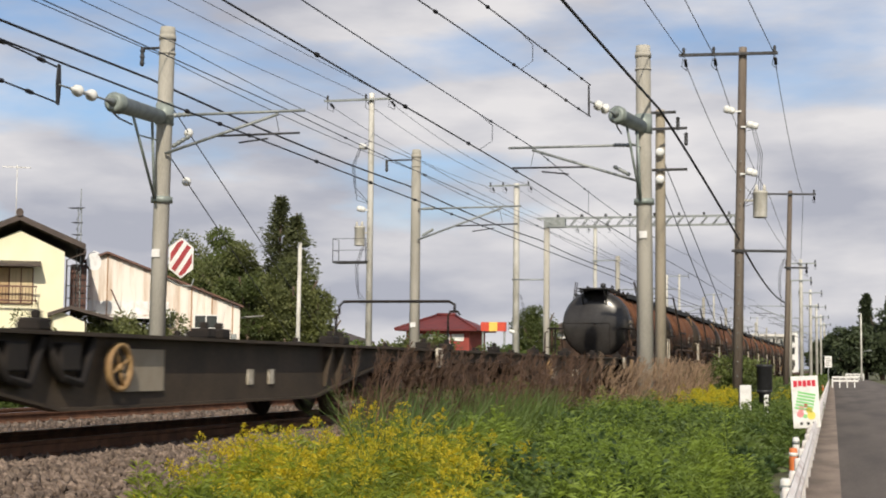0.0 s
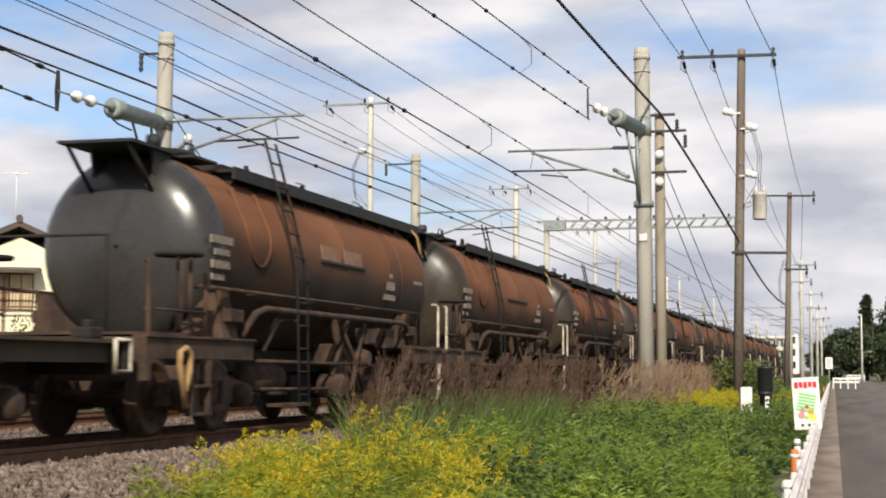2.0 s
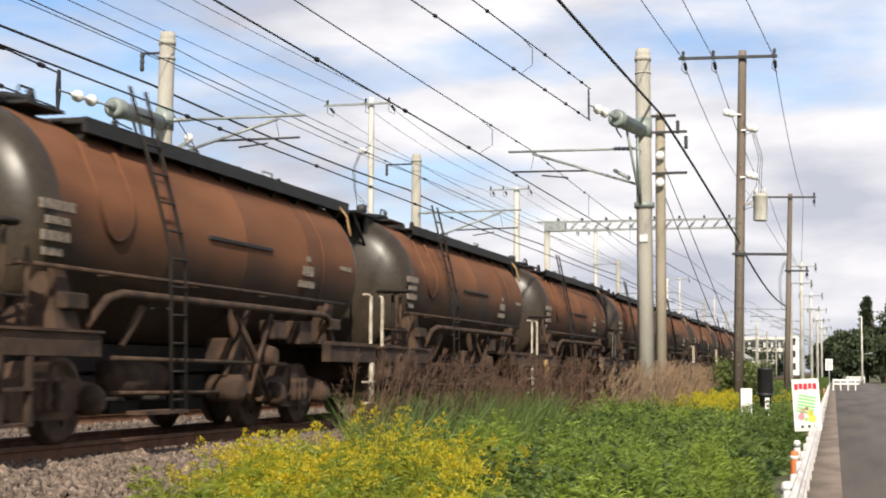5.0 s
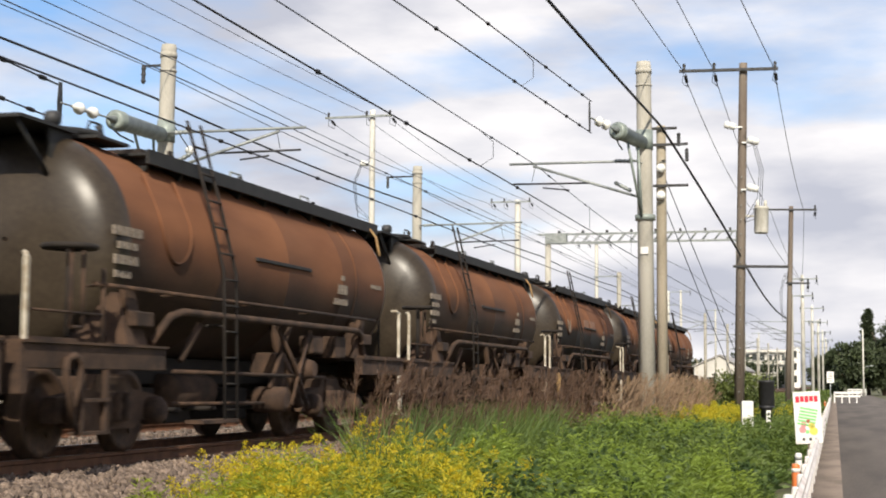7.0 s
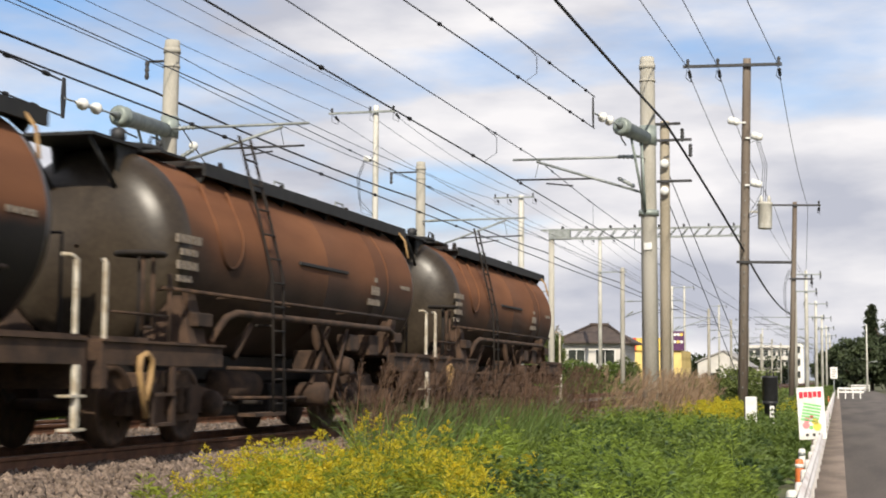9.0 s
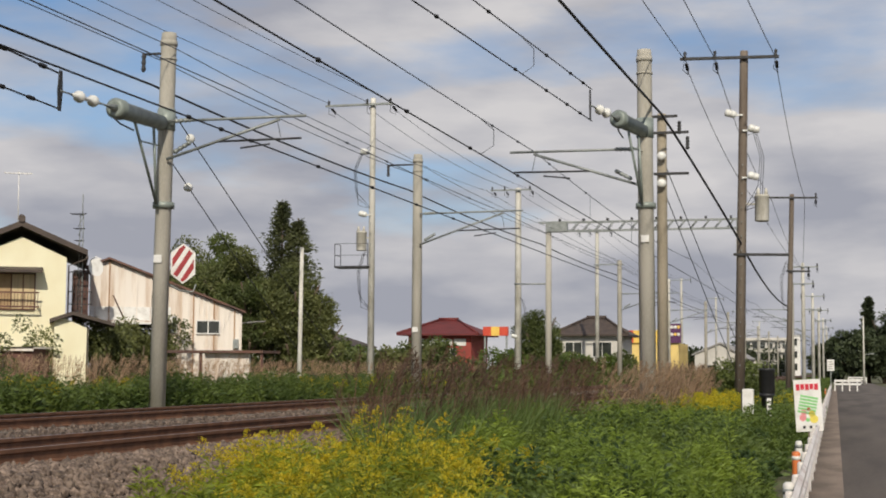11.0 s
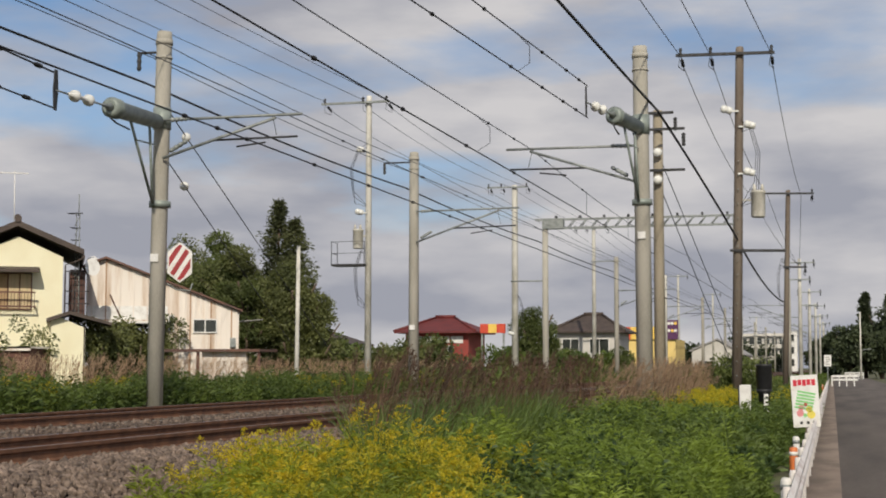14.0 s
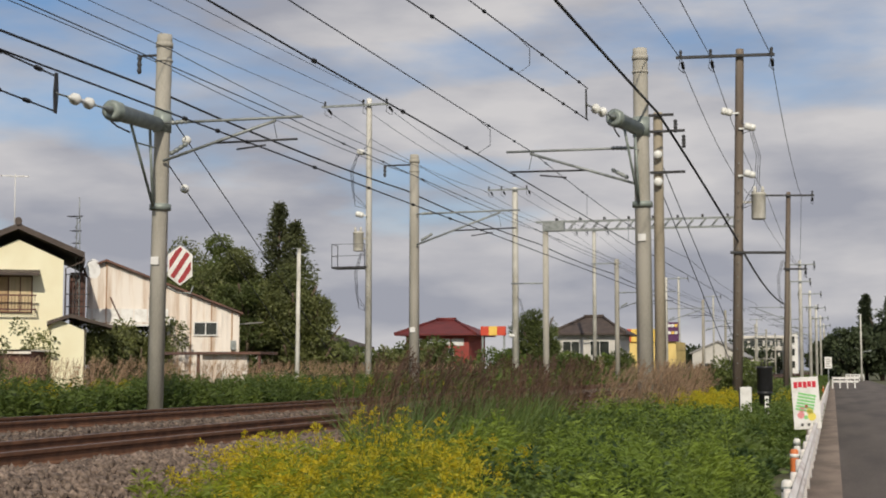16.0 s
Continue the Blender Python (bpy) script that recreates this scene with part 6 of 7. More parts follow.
class Bunch:
    """Collects leaves, blades and stems as flat pieces in arrays."""

    def __init__(self):
        self.v, self.f, self.m, self.n = [], [], [], 0

    def leaves(self, base, way, length, width, material):
        """Bent diamond leaves: arrays of base points and directions."""
        k = len(base)
        way = way / np.maximum(1e-6, np.linalg.norm(way, axis=1))[:, None]
        side = np.cross(way, prng.normal(size=(k, 3)))
        side /= np.maximum(1e-6, np.linalg.norm(side, axis=1))[:, None]
        length, width = np.broadcast_to(length, (k,))[:, None], np.broadcast_to(width, (k,))[:, None]
        mid = base + way * length * 0.5
        tip = base + way * length
        tip[:, 2] -= length[:, 0] * 0.12
        q = np.stack((base, mid + side * width / 2, tip, mid - side * width / 2), 1).reshape(-1, 3)
        self.v.append(q)
        self.f.append(np.arange(k * 4).reshape(-1, 4) + self.n)
        self.m.append(np.full(k, material))
        self.n += k * 4

    def blades(self, base, top, bend, width, material):
        """Long blades of three pieces from base to top that bend over."""
        k = len(base)
        d = top - base
        side = np.stack((-d[:, 1], d[:, 0], np.zeros(k)), 1) + prng.normal(size=(k, 3)) * 0.02 + np.array((1e-4, 0, 0))
        a = prng.uniform(0, 6.28, k)
        side = np.stack((np.cos(a), np.sin(a), np.zeros(k)), 1)
        w_ = np.broadcast_to(width, (k,))[:, None]
        rows_ = []
        for f, wf in ((0, 0.8), (0.4, 1.0), (0.75, 0.7), (1, 0.08)):
            p = base + d * f + bend * f * f
            rows_ += [p - side * w_ * wf / 2, p + side * w_ * wf / 2]
        q = np.stack(rows_, 1).reshape(-1, 3)
        i0 = (np.arange(k) * 8 + self.n)[:, None]
        for s in (0, 2, 4):
            self.f.append(np.concatenate((i0 + s, i0 + s + 1, i0 + s + 3, i0 + s + 2), 1))
            self.m.append(np.full(k, material))
        self.v.append(q)
        self.n += k * 8

    def make(self, name, mats):
        return soup(name, np.concatenate(self.v).tolist(), np.concatenate(self.f).tolist(), mats, np.concatenate(self.m).tolist())


def ground_z(x):
    return np.interp(x, [p[0] for p in PROFILE], [p[1] for p in PROFILE])


def spread(n, xr, yr, keep=None, power=1.0):
    """Random places in a rectangle of the plan, kept by a test."""
    x = prng.uniform(*xr, n)
    y = yr[0] + (yr[1] - yr[0]) * prng.random(n) ** power
    if keep is not None:
        ok = keep(x, y)
        x, y = x[ok], y[ok]
    return np.stack((x, y, ground_z(x)), 1)


def patch(x, y, s, seed):
    return np.array([noise.noise((a * s, b * s, seed)) for a, b in zip(x, y)])


def herbs(bunch, at, h, leaf_n, leaf_l, leaf_w, leaf_m, stem_m, flower=None):
    """Upright leafy herbs with side shoots; flower: (count, material) for arching plumes on top."""
    k = len(at)
    h = np.broadcast_to(h, (k,)) * prng.uniform(0.7, 1.15, k)
    tilt = prng.normal(size=(k, 3)) * 0.16
    tilt[:, 2] = 0
    top = at + np.stack((np.zeros(k), np.zeros(k), h), 1) + tilt * h[:, None]
    bunch.blades(at, top, tilt * 0.3 * h[:, None], 0.010, stem_m)
    f = prng.uniform(0.15, 0.98, (k, leaf_n))
    base = at[:, None] + (top - at)[:, None] * f[..., None]
    a = prng.uniform(0, 6.28, (k, leaf_n))
    way = np.stack((np.cos(a), np.sin(a), prng.uniform(0.15, 0.9, (k, leaf_n))), -1)
    base = base + way * (prng.uniform(0, 0.10, (k, leaf_n)) * (1.15 - f))[..., None] * np.array((1, 1, 0.3))
    ln = leaf_l * (1.25 - 0.7 * f) * prng.uniform(0.7, 1.3, (k, leaf_n))
    bunch.leaves(base.reshape(-1, 3), way.reshape(-1, 3), ln.reshape(-1), (ln * leaf_w).reshape(-1), leaf_m)
    if flower:
        n, m = flower
        arms = 12
        a = prng.uniform(0, 6.28, (k, arms))
        out = np.stack((np.cos(a), np.sin(a), np.full((k, arms), 0.75)), -1)
        rf_ = prng.uniform(0.70, 1.0, (k, arms))
        root = at[:, None] + (top - at)[:, None] * rf_[..., None]
        g = prng.uniform(0, 1, (k, arms, n))
        reach = (prng.uniform(0.7, 1.2, (k, arms)) * (0.03 + 0.55 * (1.0 - rf_)))[..., None, None]
        p = root[:, :, None] + out[:, :, None] * g[..., None] * reach
        p[..., 2] -= (g ** 2) * 0.06
        p += prng.normal(size=p.shape) * 0.008
        way = prng.normal(size=p.shape) * 0.7 + out[:, :, None]
        way[..., 2] += 0.35
        cnt = p.reshape(-1, 3)
        bunch.leaves(cnt, way.reshape(-1, 3), prng.uniform(0.018, 0.040, len(cnt)), prng.uniform(0.008, 0.014, len(cnt)), m)


def reeds(bunch, at, h, plume_n, plume_l, stalk_m, plume_m, wind=(0.25, 0.05), blade_m=None):
    """Silver grass: thin stalks with feathery drooping plumes and basal blades."""
    k = len(at)
    h = h * prng.uniform(0.55, 1.15, k)
    lean_ = np.stack((wind[0] + prng.normal(size=k) * 0.13, wind[1] + prng.normal(size=k) * 0.13, np.zeros(k)), 1)
    top = at + np.stack((np.zeros(k), np.zeros(k), h), 1) + lean_ * h[:, None] * 0.5
    bend = lean_ * h[:, None] * 0.35
    bunch.blades(at, top, bend, 0.009, stalk_m)
    f = prng.uniform(0, 1, (k, plume_n))
    end = top + bend
    axis = np.stack((lean_[:, 0] * 1.6, lean_[:, 1] * 1.6, np.full(k, 0.8)), 1)
    axis /= np.linalg.norm(axis, axis=1)[:, None]
    base = end[:, None] - axis[:, None] * ((1 - f) * plume_l)[..., None]
    way = axis[:, None] + prng.normal(size=(k, plume_n, 3)) * 0.33
    ln = plume_l * prng.uniform(0.25, 0.55, (k, plume_n)) * (1.2 - 0.6 * f)
    bunch.leaves(base.reshape(-1, 3), way.reshape(-1, 3), ln.reshape(-1), 0.008, plume_m)
    if blade_m is not None:
        nb_ = 5
        b0 = np.repeat(at, nb_, 0) + prng.normal(size=(k * nb_, 3)) * np.array((0.06, 0.06, 0))
        a = prng.uniform(0, 6.28, k * nb_)
        hh = np.repeat(h, nb_) * prng.uniform(0.35, 0.75, k * nb_)
        out = np.stack((np.cos(a), np.sin(a), np.zeros(k * nb_)), 1)
        bunch.blades(b0, b0 + out * 0.10 * hh[:, None] + np.stack((0 * hh, 0 * hh, hh), 1), out * 0.35 * hh[:, None] - np.stack((0 * hh, 0 * hh, hh * 0.2), 1), 0.016, blade_m)


def stuff(bunch, name, mats, label, category):
    return tagged(bunch.make(name, mats), label, category, kind="stuff")


def clumped(n, per, xr, yr, keep, size, h, power=1.0):
    """Mounds of herbs with gaps between them: places, heights and each one's mound."""
    cs = spread(n, xr, yr, keep, power)
    m = len(cs)
    r = prng.uniform(*size, m)
    ch = prng.uniform(*h, m)
    which = np.repeat(np.arange(m), per)
    a, q = prng.uniform(0, 6.28, m * per), np.sqrt(prng.random(m * per))
    p = cs[which].copy()
    p[:, 0] += np.cos(a) * q * r[which]
    p[:, 1] += np.sin(a) * q * r[which] * 1.25
    p[:, 2] = ground_z(p[:, 0])
    hh = ch[which] * (1 - 0.45 * q * q)
    ok = (p[:, 0] > -5.6) & (p[:, 0] < road_edge(p[:, 1]) - 0.2)
    return p[ok], hh[ok], which[ok]


# goldenrod in bloom in front
def gold_keep(x, y):
    r = -x / y
    return (x > -5.3) & (x < -1.4) & (r > 0.240 + 0.05 * patch(x, y, 0.5, 2)) & (r < 0.60) & (x > -5.25 + 0.5 * (y < 10)) & (prng.random(len(x)) < np.where(r < 0.42, 1.0, 0.42))


def gold_trim(p, h):
    return h * np.clip(1.75 - 1.9 * (-p[:, 0] / p[:, 1]), 0.6, 1.0)


g = Bunch()
pts, hh, wh = clumped(300, 13, (-5.25, -1.4), (6.0, 15.5), gold_keep, (0.20, 0.42), (0.38, 0.92))
hh = gold_trim(pts, hh)
herbs(g, pts, hh * 0.95, 62, 0.150, 0.13, 0, 0, None)
sel = (prng.random(wh.max() + 1) < 0.55)[wh] & (prng.random(len(pts)) < 0.40)
herbs(g, pts[sel], hh[sel] * 1.16, 14, 0.12, 0.14, 0, 0, (12, 1))
stuff(g, "goldenrod_patch", [GOLD_LEAF, GOLD_FLOWER], "blooming yellow goldenrod with narrow green leaves", "wild flowers")


# leafy weeds towards the road
def weed_keep(x, y):
    r = -x / y
    return (x < road_edge(y) - 0.25 - 0.35 * (y < 30)) & (r < 0.27) & (x > -5.4)


g = Bunch()
pts = spread(1500, (-5.4, -0.6), (5.5, 40.0), weed_keep)
herbs(g, pts, 0.30, 34, 0.12, 0.32, 0, 0)
pts, hh, wh = clumped(330, 11, (-5.2, -0.7), (6.0, 24.0), weed_keep, (0.20, 0.50), (0.34, 0.80))
hh = np.where(pts[:, 0] > -1.7, np.minimum(hh, 0.30), hh)
herbs(g, pts, hh, 62, 0.105, 0.30, 0, 0)
pts, hh, wh = clumped(220, 14, (-5.2, -0.9), (23.0, 60.0), weed_keep, (0.35, 0.85), (0.42, 0.98), 1.3)
hh = np.where((pts[:, 0] > -1.7) & (pts[:, 1] < 30), np.minimum(hh, 0.30), hh)
herbs(g, pts, hh, 38, 0.15, 0.34, 0, 0)
stuff(g, "weed_patch", [WEED], "dense leafy green weeds on the verge", "weeds")


g = Bunch()
pts, hh, wh = clumped(46, 16, (-4.6, -1.6), (9.0, 34.0), weed_keep, (0.25, 0.55), (0.40, 0.85))
herbs(g, pts, np.where(pts[:, 0] > -1.9, np.minimum(hh, 0.4), hh), 50, 0.13, 0.42, 0, 0)
stuff(g, "weed_patch", [WEED_DARK], "dark green broad leaved weeds in clumps", "weeds")


def lime_keep(x, y):
    ok = (patch(x, y, 0.40, 5) > 0.12) & (-x / y > 0.085)
    for cx, cy, cr in ((-3.9, 23, 1.3), (-2.0, 15.4, 0.8), (-3.4, 16.6, 1.0), (-3.6, 29, 1.4), (-4.4, 20, 0.9)):
        ok |= (x - cx) ** 2 + ((y - cy) / 1.6) ** 2 < cr ** 2
    return ok & weed_keep(x, y)


g = Bunch()
pts, hh, wh = clumped(260, 12, (-5.2, -1.4), (12.0, 36.0), lime_keep, (0.20, 0.42), (0.60, 0.98))
herbs(g, pts, hh, 66, 0.14, 0.17, 0, 0)
stuff(g, "weed_patch", [WEED_LIME], "yellowish green feathery weeds among the darker ones", "weeds")
g = Bunch()
pts = spread(260, (-4.4, -2.9), (34.0, 46.0), lambda x, y: patch(x, y, 0.5, 6) > -0.2)
herbs(g, pts, 0.85, 30, 0.12, 0.2, 0, 0, (14, 1))
pts = spread(90, (-2.6, -1.7), (44.0, 60.0))
herbs(g, pts, 0.75, 30, 0.12, 0.2, 0, 0, (10, 1))
stuff(g, "goldenrod_patch", [GOLD_LEAF, GOLD_FLOWER], "yellow goldenrod near the wooden pole", "wild flowers")

# tall grass and brown plumes beside the track
g = Bunch()
pts = spread(5200, (-5.85, -4.5), (14.0, 26.0), lambda x, y: (-x / y > 0.20) & (-x / y < 0.335))
k = len(pts)
hh = prng.uniform(0.55, 1.15, k)
a = prng.normal(size=(k, 3)) * 0.16
a[:, 2] = 0
g.blades(pts, pts + a * hh[:, None] + np.stack((0 * hh, 0 * hh, hh), 1), a * 1.2 * hh[:, None], 0.013, 0)
stuff(g, "tall_grass", [BLADE], "tall upright green grass blades beside the track", "grass")
g = Bunch()
pts = spread(620, (-6.0, -4.9), (15.0, 31.0), lambda x, y: (-x / y < 0.355) & (-x / y > 0.17) & (patch(x, y, 1.1, 21) > -0.25))
reeds(g, pts, 1.42, 30, 0.32, 0, 1, (0.16, 0.0), 2)
stuff(g, "silver_grass", [DRY, PLUME, BLADE], "brown feathery silver grass plumes beside the near track", "grass")
g = Bunch()
pts = spread(520, (-5.5, -3.9), (30.0, 46.0), lambda x, y: (-x / y < 0.172) & (-x / y > 0.095))
reeds(g, pts, 1.45, 34, 0.34, 0, 1, (0.2, 0.0), 2)
stuff(g, "silver_grass", [DRY, PLUME_TAN, BLADE], "tan feathery silver grass clump by the near pole", "grass")

# far side of the tracks
g = Bunch()
pts = spread(2600, (-18.6, -14.75), (17.0, 62.0), lambda x, y: (y > 38) | (x < -15.5), 1.1)
herbs(g, pts, 0.80 + 0.45 * patch(pts[:, 0], pts[:, 1], 0.5, 31), 44, 0.17, 0.30, 0, 0)
stuff(g, "weed_patch", [WEED], "green weeds along the far track", "weeds")
g = Bunch()
pts = spread(500, (-17.5, -14.8), (18.0, 60.0), lambda x, y: (patch(x, y, 0.35, 8) > 0.05) & ((y > 38) | (x < -15.5)))
herbs(g, pts, 0.80, 20, 0.13, 0.2, 0, 0, (10, 1))
stuff(g, "goldenrod_patch", [GOLD_LEAF, GOLD_FLOWER], "yellow goldenrod among the far weeds", "wild flowers")
g = Bunch()
pts = spread(1900, (-25.0, -18.0), (24.0, 75.0))
reeds(g, pts, 1.25, 22, 0.34, 0, 1, (0.15, 0.0), 2)
stuff(g, "silver_grass", [DRY, PLUME_TAN, BLADE], "dry tan silver grass before the houses", "grass")
g = Bunch()
pts = spread(900, (-15.0, -9.9), (60.0, 190.0), lambda x, y: (x < -14.2) | ((x > -10.4) & (x < -9.9)))
herbs(g, pts, 0.7, 30, 0.25, 0.3, 0, 0)
pts = spread(1500, (-19.5, -14.6), (60.0, 210.0))
herbs(g, pts, 1.0, 34, 0.35, 0.35, 0, 0)
pts = spread(1500, (-6.0, -1.6), (58.0, 230.0), lambda x, y: x < road_edge(y) - 0.4)
herbs(g, pts, 0.7, 30, 0.26, 0.35, 0, 0)
stuff(g, "weed_patch", [WEED], "weeds dwindling along both sides of the line", "weeds")


def bush(x, y, h, w_, n, material, label, leaf=0.14):
    t = thing("bush", (x, y, float(ground_z(x))), label, "bush")
    bm = B()
    for i in range(6):
        a = i * 1.05
        pipe(bm, [(0.05 * math.cos(a), 0.05 * math.sin(a), -0.1), (0.3 * w_ * math.cos(a), 0.3 * w_ * math.sin(a), h * 0.6)], 0.025, 5)
    part("stems", bm, BARK, t)
    b = Bunch()
    c = prng.normal(size=(9, 3)) * np.array((w_ * 0.30, w_ * 0.30, h * 0.20)) + (0, 0, h * 0.55)
    idx = prng.integers(0, 9, n)
    d_ = prng.normal(size=(n, 3))
    d_ /= np.linalg.norm(d_, axis=1)[:, None]
    p = c[idx] + d_ * (prng.uniform(0.5, 1.0, n) * w_ * 0.26)[:, None]
    p[:, 2] = 0.05 + (h - 0.05) * np.clip(p[:, 2], 0.05, None) / p[:, 2].max()
    b.leaves(p, d_ + prng.normal(size=(n, 3)) * 0.6, prng.uniform(0.6, 1.3, n) * leaf, leaf * 0.5, 0)
    o = b.make("crown", [material])
    o.parent = t
    return t


bush(-29.5, 46.8, 2.9, 1.3, 1300, TREE_LEAF, "dark shrub before the cream house", 0.13)
bush(-28.9, 46.2, 2.2, 1.2, 1000, TREE_LEAF, "dark shrub before the cream house", 0.13)
bush(-29.4, 53.0, 3.0, 2.8, 6000, TREE_LEAF, "dense green bush under the workshop's overhang", 0.16)
bush(-28.7, 56.4, 3.2, 2.8, 6000, TREE_LEAF, "dense green bush under the workshop's overhang", 0.16)
bush(-31.4, 60.5, 3.6, 4.2, 8000, TREE_LEAF, "tall dark shrub behind the workshop's overhang", 0.2)
bush(-29.6, 60.0, 3.4, 3.6, 8000, TREE_LEAF, "tall dark shrub behind the workshop's overhang", 0.2)
bush(-4.1, 52.0, 1.9, 2.4, 5000, TREE_LEAF2, "round dark green bush behind the wooden pole", 0.13)
bush(-5.0, 56.0, 1.5, 2.2, 3000, TREE_LEAF2, "low dark green bush near the track", 0.13)
bush(-20.4, 116, 2.4, 3.0, 4000, WEED, "green bush beyond the tracks", 0.30)
bush(-23.6, 118, 3.0, 3.4, 4000, TREE_LEAF, "dark shrub before the plastered house", 0.26)
bush(-18.4, 119, 2.7, 2.6, 3000, TREE_LEAF2, "leafy shrub before the plastered house", 0.26)
for i in range(9):
    bush(-46 + 2.75 * i + prng.uniform(-1, 1), 98 + prng.uniform(-6, 10), 3.0 + 0.4 * math.sin(i * 2.1), 4.0, 3500, (TREE_LEAF, TREE_LEAF2, WEED)[i % 3], "scrubby bush in the hedge beyond the line", 0.30)


def broad_tree(x, y, h, w_, n, material, label, leaf=0.28, low=0.12, clumps=34):
    """A tapered trunk with limbs and a crown of leaf clumps with gaps."""
    t = thing("tree", (x, y, float(ground_z(x))), label, "tree", "trees")
    limbs = []
    bm = B()
    lathe(bm, (0, 0, -0.3), (0.1, 0, h * 0.65), [(0, 0.05 * h * 0.5 + 0.08), (0.5, 0.02 * h + 0.03), (1, 0.04)], 9)
    for i in range(9):
        a = prng.uniform(0, 6.28)
        z0 = h * prng.uniform(0.18, 0.55)
        e = (w_ * 0.40 * math.cos(a), w_ * 0.40 * math.sin(a), min(h * 0.92, z0 + h * prng.uniform(0.12, 0.35)))
        pipe(bm, [(0.04, 0, z0), (e[0] * 0.5, e[1] * 0.5, z0 * 0.6 + e[2] * 0.4), e], 0.012 * h * 0.4 + 0.02, 5)
    part("trunk", bm, BARK, t)
    u = prng.normal(size=(clumps, 3))
    u /= np.linalg.norm(u, axis=1)[:, None]
    rad = prng.uniform(0.35, 1.0, clumps) ** 0.6
    c = u * rad[:, None] * np.array((w_ * 0.42, w_ * 0.42, h * (1 - low) * 0.42))
    c[:, 2] += h * (low + (1 - low) * 0.52)
    size = prng.uniform(0.10, 0.21, clumps) * w_
    idx = prng.integers(0, clumps, n)
    d_ = prng.normal(size=(n, 3))
    d_ /= np.linalg.norm(d_, axis=1)[:, None]
    p = c[idx] + d_ * (size[idx] * prng.uniform(0.45, 1.1, n))[:, None] * np.array((1, 1, 0.75))
    b = Bunch()
    way = d_ + prng.normal(size=(n, 3)) * 0.7
    way[:, 2] += 0.1
    b.leaves(p, way, prng.uniform(0.6, 1.35, n) * leaf, leaf * 0.55, 0)
    o = b.make("crown", [material])
    o.parent = t
    return t


def cedar(x, y, h, w_, label, material=None, n_whorl=30, leaf=0.30):
    t = thing("tree", (x, y, float(ground_z(x))), label, "tree", "trees")
    bm = B()
    lathe(bm, (0, 0, -0.3), (0, 0, h), [(0, 0.022 * h), (0.6, 0.010 * h), (1, 0.015)], 8)
    part("trunk", bm, BARK, t)
    b = Bunch()
    for i in range(n_whorl):
        f = i / n_whorl
        z = h * (0.10 + 0.89 * f)
        r = w_ * 0.5 * (1 - f) ** 1.05 * prng.uniform(0.6, 1.2) + 0.10
        for j in range(7):
            a = prng.uniform(0, 6.28)
            rr = r * prng.uniform(0.6, 1.15)
            k = 46
            s = prng.uniform(0.15, 1, k)
            p = np.stack((np.cos(a) * s * rr, np.sin(a) * s * rr, z - 0.10 * rr * s + 0.16 * rr * s * s), 1) + prng.normal(size=(k, 3)) * 0.10 * (0.4 + s[:, None])
            way = np.stack((np.full(k, np.cos(a)), np.full(k, np.sin(a)), np.full(k, 0.25)), 1) + prng.normal(size=(k, 3)) * 0.5
            b.leaves(p, way, prng.uniform(0.6, 1.2, k) * leaf, leaf * 0.35, 0)
    o = b.make("crown", [material or CEDAR_LEAF])
    o.parent = t
    return t


# grove behind the workshop
cedar(-30.75, 77.0, 10.5, 6.0, "tall dark conical cedar in the grove", n_whorl=36, leaf=0.24)
cedar(-30.0, 77.5, 9.5, 6.4, "dark conical cedar beside the taller one", n_whorl=30, leaf=0.24)
broad_tree(-35.6, 78, 7.7, 5.0, 20000, TREE_LEAF, "dark green leafy tree in the grove behind the workshop", 0.17)
broad_tree(-33.0, 76, 7.9, 4.6, 20000, TREE_LEAF, "dark green leafy tree in the grove behind the workshop", 0.17)
broad_tree(-31.6, 74.5, 6.6, 4.6, 18000, TREE_LEAF2, "green leafy tree at the front of the grove", 0.16)
broad_tree(-29.2, 75, 6.8, 4.4, 18000, TREE_LEAF, "dark green leafy tree in the grove behind the workshop", 0.17)
broad_tree(-28.0, 75.5, 5.0, 3.4, 12000, TREE_LEAF, "small dark tree at the edge of the grove", 0.16)
broad_tree(-34.2, 77, 8.6, 4.6, 18000, TREE_LEAF2, "leafy tree with feathery top in the grove", 0.16)
broad_tree(-37.2, 80, 8.9, 5.0, 16000, TREE_LEAF, "leafy tree at the back of the grove", 0.18)
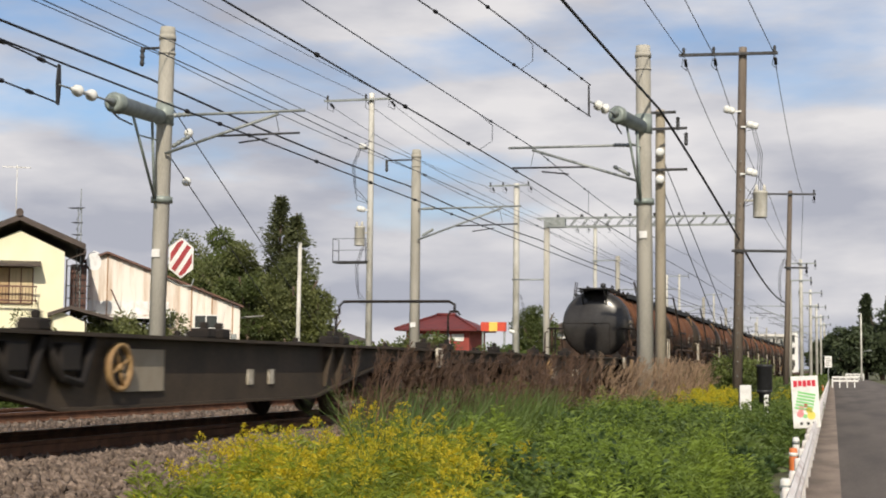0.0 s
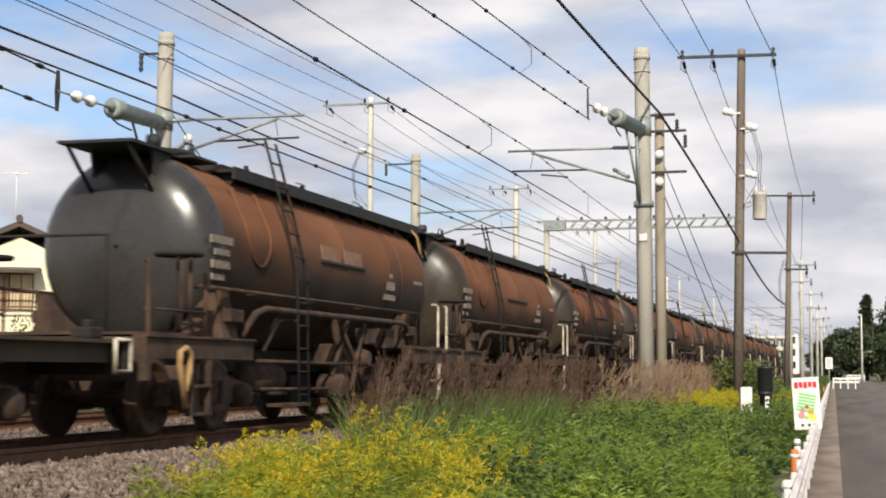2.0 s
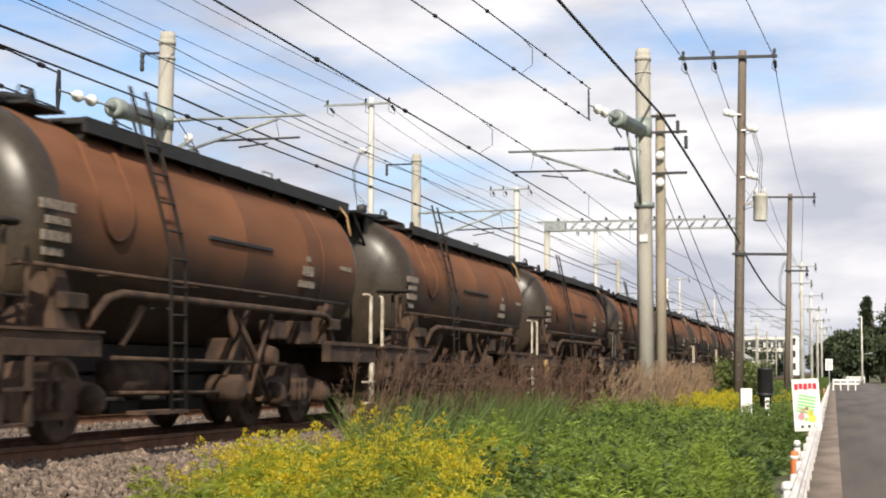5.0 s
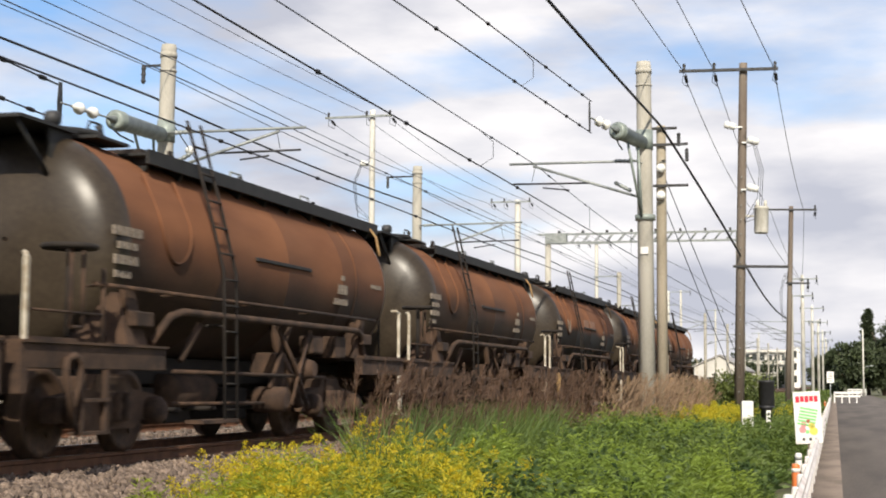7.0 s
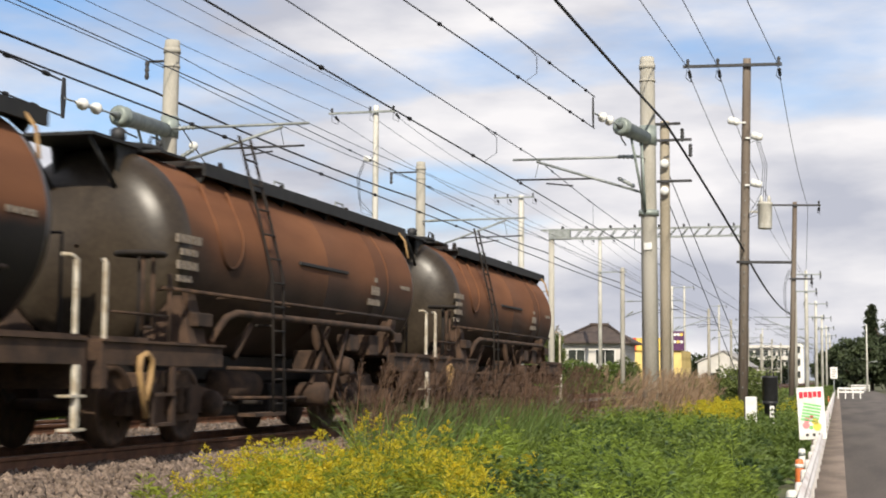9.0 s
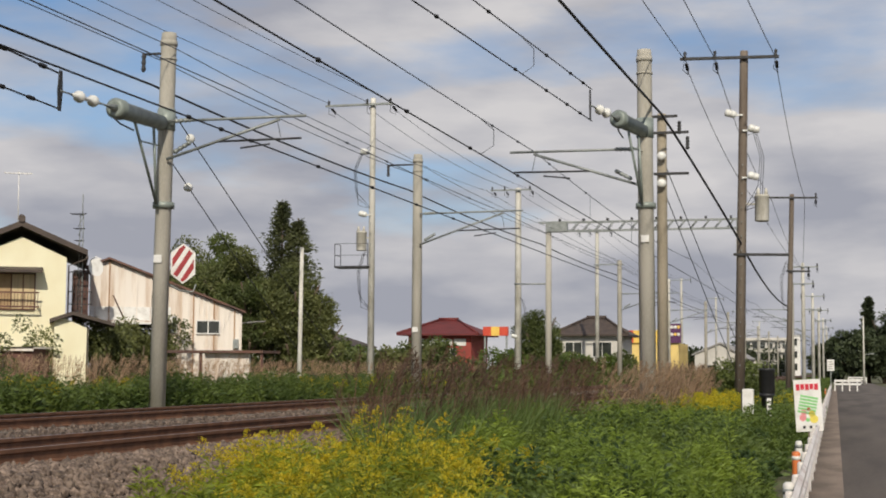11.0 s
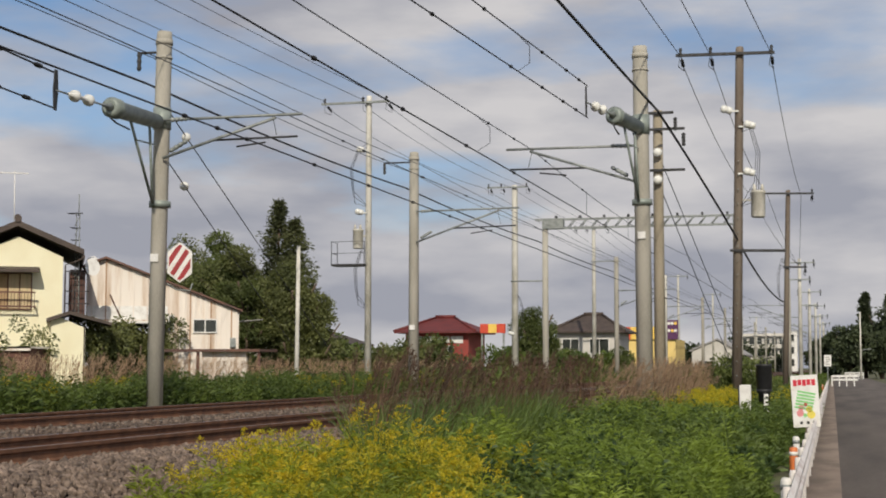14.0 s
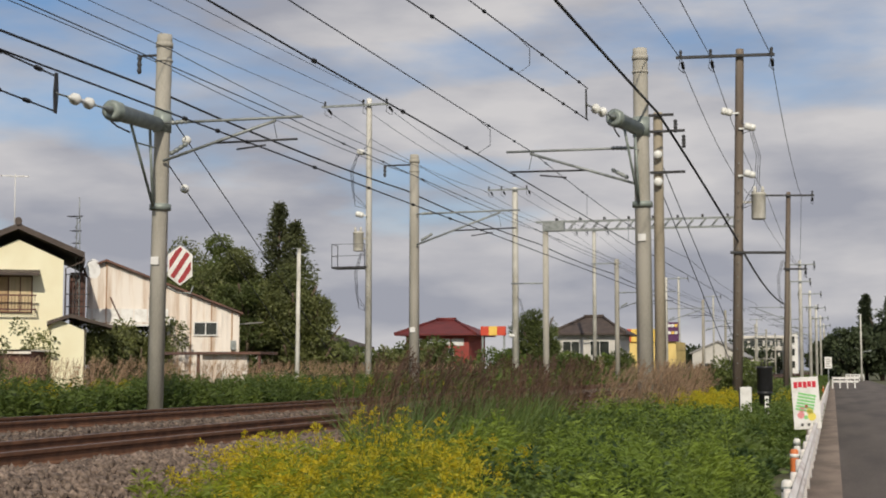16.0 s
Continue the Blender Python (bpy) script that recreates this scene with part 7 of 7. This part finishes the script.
broad_tree(-22.5, 108, 5.7, 4.2, 18000, TREE_LEAF2, "bright green willow like tree beyond the tracks", 0.17, 0.02, 40)
# dark woods at the end of the lane
for x, y, h, w_, cone in ((-2.6, 232, 7.5, 6.0, 0), (-0.2, 226, 8.2, 6.0, 0), (2.0, 232, 13.2, 6.0, 1), (4.2, 228, 11.0, 7.0, 0), (5.6, 235, 13.0, 6.5, 1), (7.6, 230, 12.0, 8.0, 0), (11, 232, 12.5, 8.0, 0), (-4.4, 244, 6.2, 5.0, 0), (15, 238, 13, 9, 0), (20, 240, 13, 9, 0)):
    if cone:
        cedar(x, y, h, w_, "dark conifer in the woods at the lane's end", WOODS_LEAF, 26, 0.6)
    else:
        broad_tree(x, y, h, w_, 6000, WOODS_LEAF, "dark leafy tree in the woods at the lane's end", 0.6, 0.02)
# far tree line on the horizon
for i in range(22):
    x = -150 + i * 6.3
    broad_tree(x, 330 + prng.uniform(-20, 30), prng.uniform(4.5, 7.0), 9.0, 1400, WOODS_LEAF, "distant tree on the horizon", 0.9, 0.0, 16)


# ================= motion of the train =================
def motions():
    starts = [(w, TANK_START + 0.09 - FLAT_LEN * (2 - i)) for i, w in enumerate(flat_wagons)]
    starts += [(w, TANK_START + TANK_LEN * i) for i, w in enumerate(tank_wagons)]
    for wagon, y0 in starts:
        # the wheels turn while the wagon is near
        t_in, t_out = max(0.0, (y0 - 48) / SPEED), min(16.0, (y0 + 14) / SPEED)
        turns = [(k / FPS, -k / FPS * SPEED / 0.428) for k in range(int(t_in * FPS), int(t_out * FPS) + 1)]
        for axle in [o for o in wagon.children_recursive if o.name.startswith("wheelset")]:
            at = axle.location.copy()
            rows = [(t, Matrix.Translation(at) @ Matrix.Rotation(-a, 4, "X")) for t, a in turns]
            rows = ([(0.0, rows[0][1])] if turns[0][0] > 0 else []) + rows + [(16.0, rows[-1][1])]
            walk(axle, rows)
        walk(wagon, [(t, pose(NEAR_X, y0 - SPEED * t, RAIL_Z)) for t in (0.0, 4.0, 8.0, 12.0, 16.0)])


motions()
